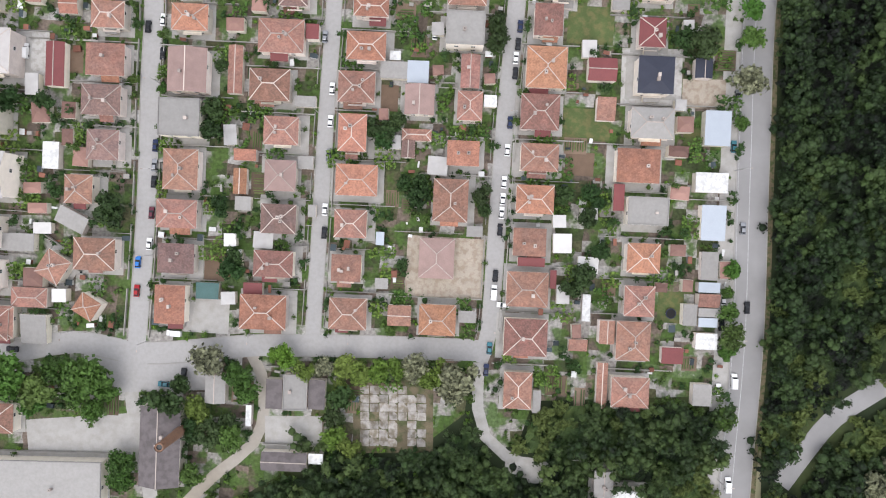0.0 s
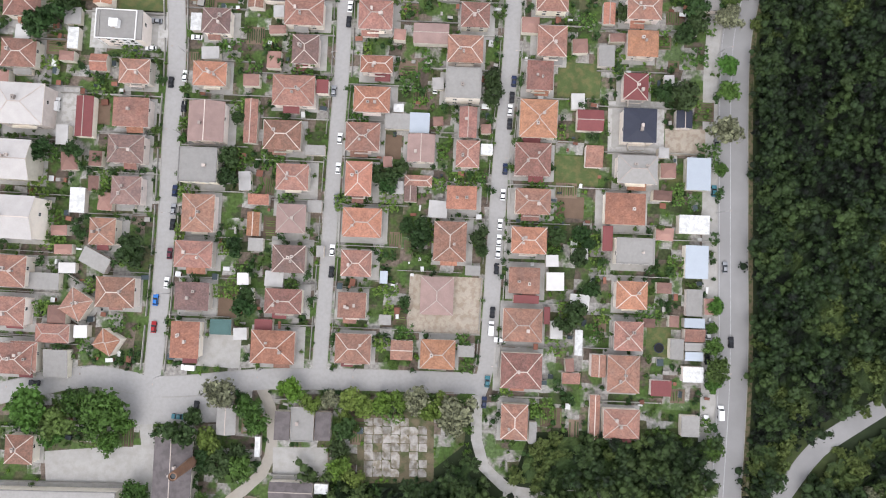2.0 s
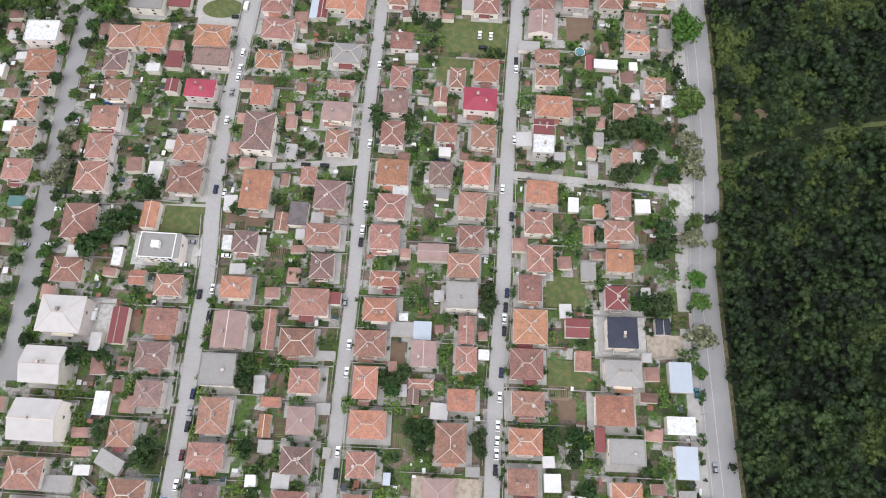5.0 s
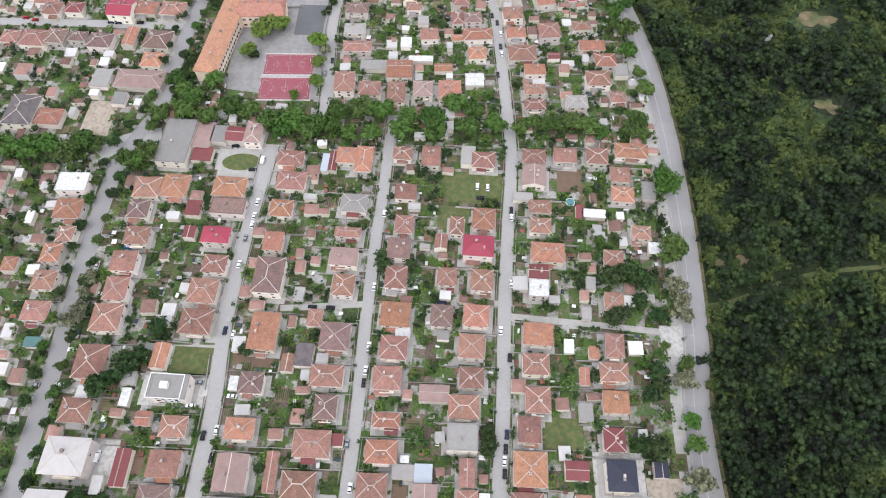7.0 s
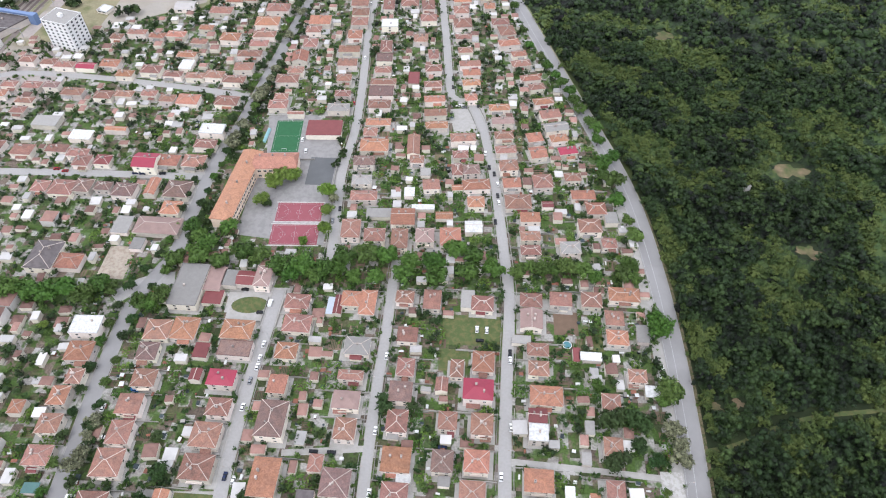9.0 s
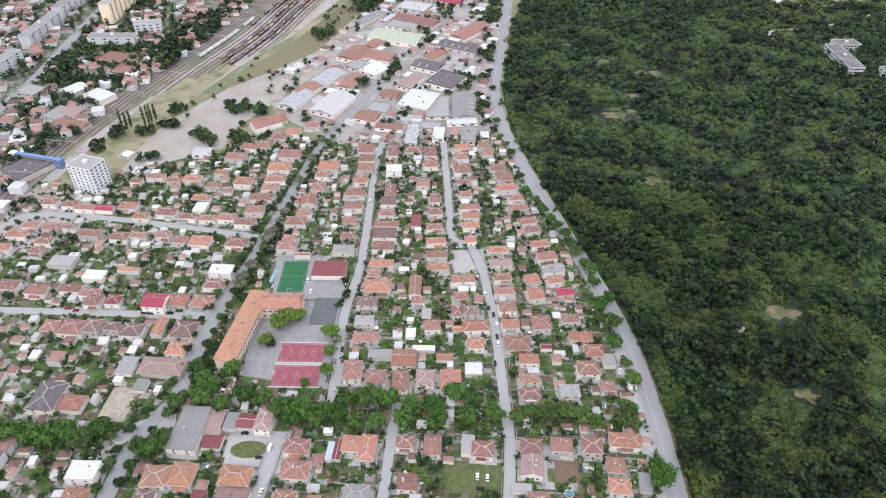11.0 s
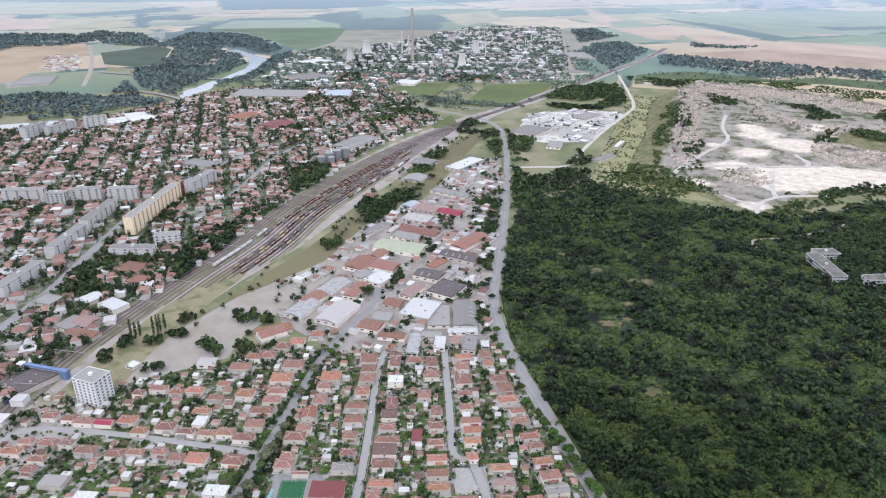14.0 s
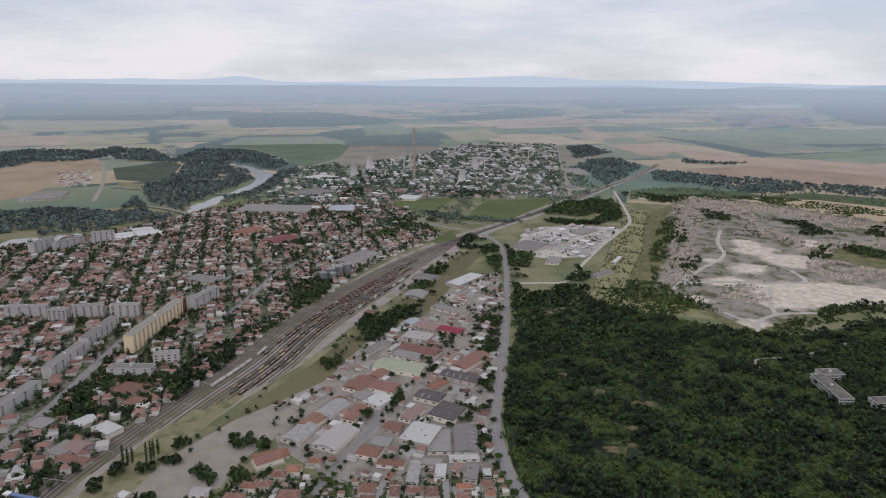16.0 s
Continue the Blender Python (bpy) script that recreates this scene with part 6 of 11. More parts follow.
def court(x, y, w, d, turn):
    sh = Shell()
    sh.box(-w / 2, -d / 2, 0, w / 2, d / 2, 0.08)
    ob = sh.done("sports_court", RED_COURT)
    ob.matrix_basis = pose(x, y, 0.03, 0, 0, turn)
    lines = Shell()
    z0, z1, a, b, t = 0.08, 0.10, w / 2 - 1.0, d / 2 - 0.9, 0.1
    for box in ((-a, -b, a, -b + t), (-a, b - t, a, b), (-a, -b + t, -a + t, b - t), (a - t, -b + t, a, b - t), (-t / 2, -b + t, t / 2, b - t)):
        lines.box(box[0], box[1], z0, box[2], box[3], z1)
    for cx, r, lo, hi in ((0, 1.8, 0, 24), (-a, 6.2, -6, 6), (a, 6.2, 6, 18), (-a + 5.8, 1.8, 0, 24), (a - 5.8, 1.8, 0, 24)):
        for j in range(lo, hi):
            p, q = (cx + r * math.cos(j * 0.2618), r * math.sin(j * 0.2618), z0), (cx + r * math.cos((j + 1) * 0.2618), r * math.sin((j + 1) * 0.2618), z0)
            lines.bar(p, q, t, 0.02)
    lines.done("court_lines", PAINT, ob)
    edge = Shell()
    for s in (-1, 1):
        edge.box(-w / 2 - 1, s * (d / 2 + 0.6) - 0.5, 0, w / 2 + 1, s * (d / 2 + 0.6) + 0.5, 0.05)
    edge.done("court_border", WHITE_PAVE, ob)
    for s in (-1, 1):
        hoop = Shell()
        hoop.box(s * (a + 0.6) - 0.07, -0.07, 0, s * (a + 0.6) + 0.07, 0.07, 3.2)
        hoop.box(s * (a - 0.2) - 0.04, -0.9, 2.8, s * (a - 0.2) + 0.04, 0.9, 3.9)
        hoop.done("basketball_hoop", FRAME, ob)
    tagged(ob, "red basketball court with white markings", "sports court", "courts of the school")


court(-80.5, 285.5, 28.0, 15.5, -2)
court(-81.5, 267.0, 28.5, 16.0, -2)


def pitch():
    sh = Shell()
    sh.box(-9, -16.5, 0, 9, 16.5, 0.08)
    ob = sh.done("football_pitch", GREEN_PITCH)
    ob.matrix_basis = pose(-96.5, 357.5, 0.05, 0, 0, -1)
    ln = Shell()
    for b in ((-8, -15.4, 8, -15.3), (-8, 15.3, 8, 15.4), (-8, -15.3, -7.9, 15.3), (7.9, -15.3, 8, 15.3), (-7.9, -0.05, 7.9, 0.05)):
        ln.box(b[0], b[1], 0.08, b[2], b[3], 0.1)
    ln.done("pitch_lines", PAINT, ob)
    for s in (-1, 1):
        goal = Shell()
        for u in (-1.5, 1.5):
            goal.box(u - 0.06, s * 15.4 - 0.06, 0.08, u + 0.06, s * 15.4 + 0.06, 2.1)
        goal.box(-1.56, s * 15.4 - 0.06, 2.1, 1.56, s * 15.4 + 0.06, 2.22)
        goal.done("goal", FRAME, ob)
    tagged(ob, "small green artificial-turf football pitch with white lines", "football pitch")
    stand = Shell()
    for j in range(3):
        stand.box(-0.8 + j * 0.6, -7, 0, -0.2 + j * 0.6, 7, 1.5 - 0.45 * j)
    st = stand.done("bench_stand", mat("pale_turquoise_paint", (0.35, 0.60, 0.62), 0.6, 0.1))
    st.matrix_basis = pose(-110.5, 358, 0.03, 0, 0, -8)
    tagged(st, "pale turquoise stepped spectator stand", "stand")


pitch()
plot("dark_court", (-79, 309, -62, 335), DARK_COURT, 0.06, "dark asphalt play court", -4)
building(-71, 361, 24, 16, -2, 4.0, "mF", g_house)


# brick smokestack on the dark hall
def smokestack(x, y, h, r, m, label, name="smokestack", z=0.0):
    root = new(name)
    root.matrix_basis = pose(x, y, z)
    sh = Shell()
    sh.tube(0, 0, 0, h, r, r * 0.72, 20, 0, False)
    sh.tube(0, 0, h, h + 0.01, r * 0.72, r * 0.5, 20, 0, False)
    sh.done("shaft", m, root)
    lip = Shell()
    lip.tube(0, 0, h * 0.96, h + 0.3, r * 0.80, r * 0.80, 20, 0, False)
    lip.done("rim", m, root)
    # dark disc just below the rim, its colour standing for shade inside the shaft
    hole = Shell()
    hole.tube(0, 0, h - 0.5, h - 0.4, r * 0.6, r * 0.6, 20)
    hole.done("flue", GLASS, root)
    return tagged(root, label, "chimney")


BRICK = mat("weathered_red_brick", (0.36, 0.20, 0.13), 0.9, 0.15, 0.6, second=(0.28, 0.17, 0.12))
smokestack(-91.0, -65.5, 23.0, 1.9, BRICK, "tall weathered red brick smokestack beside a dark hall")

# ---- trees ----
def crown_parts(lobes, spread, flat_top, seed):
    g = np.random.default_rng(seed)
    c = g.normal(size=(lobes, 3))
    c /= np.linalg.norm(c, axis=1, keepdims=True)
    c *= g.uniform(0.35, 0.78, (lobes, 1)) * np.array([spread, spread, flat_top])
    c[:, 2] = np.abs(c[:, 2]) * 0.8
    r = g.uniform(0.34, 0.52, (lobes, 1)) * np.array([[1.0, 1.0, 0.82]])
    return c, r


def tree_model(kind, seed, name="tree"):
    """A tree one metre in crown radius, on a forked tapered trunk; scaled where it stands."""
    root = new(name)
    c, r = crown_parts(15, 1.0, 0.75, seed)
    lift = 0.95
    crown = leaf_cloud("crown", c + np.array([0, 0, lift]), r, 40, 0.125, LEAF[kind], seed=seed, low=-0.6, parent=root)
    sh = Shell()
    sh.tube(0, 0, 0, 0.62, 0.075, 0.05, 8)
    for j in range(6):
        t = c[j] + np.array([0, 0, lift - 0.05])
        sh.bar((0, 0, 0.5), tuple(t * 0.9), 0.035, 0.035)
    sh.done("trunk", BARK, root)
    return root


WORD = {"dark": "dark green", "mid": "green", "light": "yellow-green", "pale": "pale flowering"}
MODELS = {k: [tree_model(k, 11 * i + j) for j in range(3)] for i, k in enumerate(("dark", "mid", "light", "pale"))}
TREES = []


def tree(x, y, r, kind, where, tall=1.0):
    g = random.Random(int(x * 31 + y * 17))
    src = g.choice(MODELS[kind])
    ob = copy_thing(src, pose(x, y, 0, 0, 0, g.uniform(0, 360)))
    ob.scale = (r, r * g.uniform(0.88, 1.1), r * tall * g.uniform(0.85, 1.1))
    TREES.append((x, y, r))
    return tagged(ob, f"{WORD[kind]} full-crowned tree {where}", "tree", "trees of the quarter")


ROADSIDE = [(106.8, 71.6, 4.2), (106.7, 63.1, 4.6), (102.4, 33.7, 3.1), (98.8, -15.8, 3.5), (97.3, -23.9, 2.3), (97.2, -30.7, 3.9), (97.5, -38.4, 4.6), (96.6, -43.7, 3.9), (95.6, -66.7, 4.3)]
for x, y, r in ROADSIDE:
    tree(x, y, r, "mid", "beside the main road")
FLOWERING = [(104.2, 47.9, 6.1), (146.5, -91.0, 6.0), (152.0, -84.5, 4.0), (-81.1, -41.3, 6.2), (-41.6, -45.3, 3.9), (-10.6, -46.2, 5.4), (4.8, -49.5, 7.0), (2.7, -56.3, 4.3), (0.9, -52.3, 5.0)]
for x, y, r in FLOWERING:
    tree(x, y, r, "pale", "in flower")
CORNER = [(-148.1, -44.4, 7.4), (-139.6, -50.4, 7.0), (-131.6, -43.8, 5.8), (-121.0, -45.1, 7.7), (-126.1, -50.8, 5.8), (-141.8, -55.9, 4.7), (-121.5, -57.8, 4.3), (-116.4, -51.1, 5.0), (-112.6, -76.6, 4.9), (-112.8, -82.5, 4.7), (-70.7, -46.5, 5.4), (-68.9, -52.4, 4.8), (-73.4, -67.9, 5.4), (-88.4, -81.2, 4.9)]
for x, y, r in CORNER:
    tree(x, y, r, "mid", "at the yard edge")
SHADE = [(-95.2, -54.6, 6.6), (-91.1, -49.8, 4.3), (-82.1, -66.7, 5.8), (-93.6, -63.8, 3.9), (-86.9, -65.6, 4.7), (-39.2, -63.0, 3.9), (-36.1, -55.2, 5.0), (-75.2, -63.9, 4.3), (-8.0, 11.8, 4.2), (-6.9, 16.5, 3.5), (14.2, 12.1, 4.2), (14.4, 6.9, 2.9), (90.0, 60.7, 6.1), (84.3, 62.7, 4.6), (54.1, -8.2, 3.5), (47.2, -16.7, 5.0), (43.3, -20.5, 4.2), (-113.8, 11.8, 5.4), (-111.1, 8.4, 4.6), (-131.8, 18.0, 3.3)]
for x, y, r in SHADE:
    tree(x, y, r, "dark", "shading a yard")
FRESH = [(-85.6, -58.8, 5.0), (-55.9, -41.0, 5.0), (-48.4, -46.1, 4.3), (-34.8, -45.5, 4.3), (-30.0, -47.6, 4.3), (-23.2, -46.8, 4.3), (-16.4, -46.4, 4.3), (-5.8, -49.8, 4.7), (-1.5, -47.4, 4.3), (-37.0, -53.3, 4.3), (-39.4, -69.8, 5.0), (-33.7, -72.9, 4.3)]
for x, y, r in FRESH:
    tree(x, y, r, "light", "with fresh leaves")
YARD = [(20.3, 63.5, 4.2), (20.4, 69.8, 3.8), (-144.9, 48.4, 4.8), (-133.8, 47.7, 3.8), (-76.1, 43.3, 4.6), (-77.3, 36.3, 4.2), (-14.9, 37.8, 4.2), (-18.9, 34.1, 4.6), (-22.7, 36.1, 3.8), (-19.0, 31.2, 3.8), (-12.7, 16.7, 3.1), (-75.4, 10.7, 4.2), (-72.3, -11.5, 4.6), (-71.2, -6.7, 3.5), (42.0, 11.4, 3.5), (50.7, 12.1, 3.8), (49.6, 3.5, 4.2), (53.5, 8.2, 2.7), (-73.7, 58.5, 2.7)]
for x, y, r in YARD:
    tree(x, y, r, "dark", "in a back garden")
ROADSIDE_NORTH = [(116.3, 154.8, 6.3), (111.4, 150.3, 4.4), (109.2, 97.4, 4.2), (102.8, 106.5, 2.3)]
for x, y, r in ROADSIDE_NORTH:
    tree(x, y, r, "mid", "beside the main road")
FLOWERING_NORTH = [(112.0, 134.9, 5.7), (113.4, 127.0, 4.7), (111.5, 120.7, 5.7), (109.4, 89.5, 5.1), (105.5, 89.7, 3.7), (-161.8, 147.6, 4.8), (-162.7, 139.8, 3.8), (-162.0, 131.2, 4.3), (-164.2, 125.6, 5.2)]
for x, y, r in FLOWERING_NORTH:
    tree(x, y, r, "pale", "in flower along the street")
GARDEN_NORTH = [(-145.2, 93.9, 6.4), (-139.8, 97.4, 6.0), (-134.7, 104.6, 6.0), (-131.5, 108.2, 5.1), (-124.8, 121.8, 4.7), (-85.0, 109.2, 3.7), (-24.1, 152.5, 5.3), (-10.8, 152.6, 3.9), (81.3, 139.8, 6.2), (88.8, 142.2, 5.8), (94.6, 140.7, 5.8), (98.0, 138.0, 5.3), (84.4, 121.5, 5.7), (94.5, 127.6, 4.7), (95.5, 93.6, 5.5), (96.2, 88.7, 5.1), (91.1, 84.1, 5.0), (100.9, 121.0, 4.7), (70.1, 93.2, 3.2), (80.7, 120.4, 4.7)]
for x, y, r in GARDEN_NORTH:
    tree(x, y, r, "dark", "in a garden")
PLANE_ROW = [(-145.6, 245.3, 6.7), (-132.2, 247.0, 7.3), (-119.5, 243.5, 6.7), (-106.4, 248.3, 7.4), (-97.0, 246.1, 6.7), (-85.7, 239.8, 7.3), (-73.4, 237.6, 7.9), (-61.1, 235.3, 6.7), (-49.4, 242.8, 7.4), (-37.2, 245.3, 7.4), (-24.9, 244.2, 7.4), (-12.6, 239.1, 6.7), (1.1, 237.6, 6.7), (13.8, 247.2, 7.4), (24.4, 242.9, 6.8), (34.5, 232.8, 7.9), (20.7, 230.5, 7.3), (2.4, 228.6, 6.6), (-15.6, 230.2, 7.2), (-30.7, 228.7, 6.0), (-43.4, 229.8, 5.4), (-78.9, 231.9, 6.0), (-65.4, 231.5, 6.6), (-53.6, 236.3, 6.1)]
for x, y, r in PLANE_ROW:
    tree(x, y, r, "mid", "in the row along the street")
PLANE_ROW_WEST = [(-231.7, 225.7, 7.7), (-221.1, 224.3, 7.7), (-210.3, 222.1, 7.6), (-200.8, 224.9, 7.7), (-189.6, 220.9, 7.0), (-182.7, 228.9, 7.1), (-176.0, 225.7, 5.3), (-151.9, 215.1, 6.4), (-147.6, 218.6, 6.5), (-157.8, 215.2, 5.8), (-134.8, 263.3, 5.6), (-140.5, 269.8, 6.3), (-128.8, 254.9, 6.2), (-118.4, 269.2, 6.3), (-121.5, 275.7, 4.5)]
for x, y, r in PLANE_ROW_WEST:
    tree(x, y, r, "mid", "in the row along the street")
ROW_EAST = [(48.0, 230.5, 5.5), (56.0, 234.2, 4.9), (61.9, 232.1, 5.5), (69.6, 233.1, 5.5), (75.8, 233.7, 6.1), (86.3, 231.5, 6.1), (91.8, 227.4, 4.9), (107.3, 229.0, 6.1), (112.9, 234.7, 5.5), (112.7, 225.0, 4.8), (119.1, 269.7, 4.5), (118.9, 190.1, 7.5), (117.6, 195.4, 6.4), (115.9, 155.5, 6.6), (120.0, 256.9, 6.3), (116.3, 301.3, 7.4), (115.3, 285.3, 6.6), (114.3, 320.6, 6.2), (110.7, 308.6, 5.4)]
for x, y, r in ROW_EAST:
    tree(x, y, r, "mid", "beside a lane")
SCHOOL_TREES = [(-98.0, 306.5, 7.3), (-92.9, 315.9, 6.7), (-86.0, 313.3, 5.4), (-103.7, 292.9, 5.2), (-63.4, 298.7, 5.9), (-62.5, 283.8, 4.5), (-63.1, 267.8, 4.4), (-75.0, 258.5, 3.7)]
for x, y, r in SCHOOL_TREES:
    tree(x, y, r, "light", "in the school yard")
FLOWERING_AVENUE = [(-130.7, 344.4, 5.4), (-129.8, 353.2, 4.7), (-127.0, 365.2, 5.2), (-121.3, 394.2, 5.1), (-120.0, 401.1, 5.1), (-117.9, 405.9, 4.7), (-115.7, 418.8, 3.9), (-113.0, 429.9, 4.4), (-108.1, 474.1, 4.7), (-102.2, 510.0, 5.0), (-97.2, 544.5, 4.2), (-59.7, 293.0, 3.6)]
for x, y, r in FLOWERING_AVENUE:
    tree(x, y, r, "pale", "along the avenue")
ROAD_ROW = [(112.0, 317.9, 5.7), (120.2, 326.0, 5.4), (114.1, 343.1, 5.5), (114.5, 355.1, 5.2), (111.7, 361.3, 4.9), (107.6, 377.3, 5.0), (105.2, 387.3, 5.1), (103.5, 397.6, 5.2), (98.8, 408.3, 5.3), (95.7, 417.1, 4.9), (90.8, 429.2, 5.0), (88.1, 442.5, 4.6), (80.9, 458.8, 4.2), (78.7, 480.3, 4.4), (75.4, 517.4, 4.1), (71.8, 532.3, 4.2), (68.0, 547.9, 3.7), (67.8, 575.1, 4.4)]
for x, y, r in ROAD_ROW:
    tree(x, y, r, "mid", "in the row along the main road")



def clear_of_houses(x, y, gap):
    keep = np.ones(len(x), bool)
    for hx, hy, a, b, t in FOOT:
        u = (x - hx) * math.cos(t) + (y - hy) * math.sin(t)
        v = -(x - hx) * math.sin(t) + (y - hy) * math.cos(t)
        keep &= (np.abs(u) > a + gap) | (np.abs(v) > b + gap)
    return keep


OPEN_PLOTS = [(-13, -23, 14, -2), (63, 41, 84, 61), (84, 40, 99, 50), (45, 63, 61, 76), (42, 30, 59, 41), (84, 27, 90, 33), (74, -34, 83, -23), (-31, -75, -7, -53), (-64, -76, -44, -63), (-147, -76, -109, -61), (-126, -53, -78, -36), (-91, -33, -75, -21), (19, -95, 38, -80), (-146, 54, -134, 73), (-118, 99, -100, 113), (-129, 86, -100, 101)]
OPEN_PLOTS += [(-113, 202, -80, 228), (5, 187, 37, 206), (3, 172, 18, 185), (65, 192, 78, 207), (-189, 236, -173, 260), (17, 358, 41, 385), (-83, -15, -76, -6), (-20, 42, -14, 51), (43, 18, 53, 26), (-91, 103, -73, 110), (-127, 58, -122, 66), (102, 102, 112, 117), (-114, 256, -60, 380)]


def clear_of_plots(x, y):
    keep = np.ones(len(x), bool)
    for x0, y0, x1, y1 in OPEN_PLOTS:
        keep &= ~((x > x0) & (x < x1) & (y > y0) & (y < y1))
    return keep


def garden_trees(count, seed):
    g = np.random.default_rng(seed)
    x, y = g.uniform(-330, 128, count), g.uniform(-105, 560, count)
    r = g.uniform(1.5, 3.4, count)
    keep = inside(RESIDENTIAL, x, y) & off_roads(x, y, 1.0) & clear_of_houses(x, y, 1.2) & clear_of_plots(x, y)
    x, y, r = x[keep], y[keep], r[keep]
    for j in range(len(x)):
        k = ("dark", "mid", "mid", "dark", "light")[int(g.integers(5))]
        tree(round(float(x[j]), 1), round(float(y[j]), 1), float(r[j]), k, "in a garden")


garden_trees(40, 5)
# rows of round trees on both sides of the avenue
av = smooth_line([q for q in AVENUE if q[1] < 580], 1.0)
last_tree = {-1: 0.0, 1: 4.0}
for j in range(1, len(av)):
    for s in (-1, 1):
        if j - last_tree[s] >= 12 and (j * 7 + s) % 5:
            last_tree[s] = j
            side = Vector((av[j].y - av[j - 1].y, av[j - 1].x - av[j].x)).normalized() * s * 5.6
            tree(round(av[j].x + side.x, 1), round(av[j].y + side.y, 1), 2.6 + (j * 13 % 10) * 0.13, ("dark", "dark", "mid")[j % 3], "along the avenue")
for models in MODELS.values():
    for ob in models:
        for child in list(ob.children):
            bpy.data.objects.remove(child)
        bpy.data.objects.remove(ob)


def shrubs(name, polygon, count, lo, hi, leaves, size, material, seed, label, gap=0.4, box=(-330, -105, 128, 560)):
    g = np.random.default_rng(seed)
    x, y = g.uniform(box[0], box[2], count), g.uniform(box[1], box[3], count)
    keep = inside(polygon, x, y) & off_roads(x, y, 0.3) & clear_of_houses(x, y, gap) & clear_of_plots(x, y)
    clump = np.array([noise.noise((px * 0.11, py * 0.085, seed)) for px, py in zip(x, y)])
    keep &= clump > 0.14
    x, y = x[keep], y[keep]
    r = g.uniform(lo, hi, len(x))
    c = np.stack([x, y, r * 0.45], 1)
    rad = np.stack([r, r * g.uniform(0.7, 1.3, len(x)), r * g.uniform(0.6, 1.0, len(x))], 1)
    return tagged(leaf_cloud(name, c, rad, leaves, size, material, seed=seed, low=-0.05), label, "shrubs", kind="stuff")


shrubs("garden_shrubs", RESIDENTIAL, 27000, 0.6, 1.6, 17, 0.33, LEAF["mid"], 21, "green shrubs, vines and berry bushes in the gardens")
shrubs("garden_bushes", RESIDENTIAL, 8000, 0.5, 1.4, 17, 0.3, LEAF["light"], 22, "yellow-green vegetable rows and vines")
shrubs("garden_hedges", RESIDENTIAL, 25000, 0.7, 1.9, 17, 0.36, LEAF["dark"], 23, "dark green hedges and bushes in the gardens")

def more_trees(name, count, seed, label, kind):
    """The smaller fruit trees of the gardens, many lobed."""
    g = np.random.default_rng(seed)
    x, y = g.uniform(-330, 128, count), g.uniform(-105, 560, count)
    keep = inside(RESIDENTIAL, x, y) & off_roads(x, y, 0.8) & clear_of_houses(x, y, 0.9) & clear_of_plots(x, y)
    x, y = np.repeat(x[keep], 5), np.repeat(y[keep], 5)
    x, y = x + g.normal(scale=0.95, size=len(x)), y + g.normal(scale=0.95, size=len(x))
    r = g.uniform(0.7, 1.5, len(x))
    c = np.stack([x, y, g.uniform(1.6, 3.8, len(x))], 1)
    return tagged(leaf_cloud(name, c, np.stack([r, r, r * 0.85], 1), 16, 0.42, LEAF[kind], seed=seed, low=-0.5), label, "trees", kind="stuff")


more_trees("garden_trees", 900, 24, "small dark fruit trees in the gardens", "dark")
more_trees("garden_trees", 900, 25, "small green fruit trees in the gardens", "mid")

# ---- the wood ----
CLEARINGS = [(97, 612, 14), (201, 721, 20), (240, 690, 16), (255, 690, 20), (216, 636, 14), (185, 593, 24), (205, 600, 14), (238, 315, 21), (223, 246, 14), (193, 476, 16), (205, 455, 10), (150, 150, 8), (138, 148, 7), (170, 770, 14), (330, 560, 10), (300, 640, 9)]


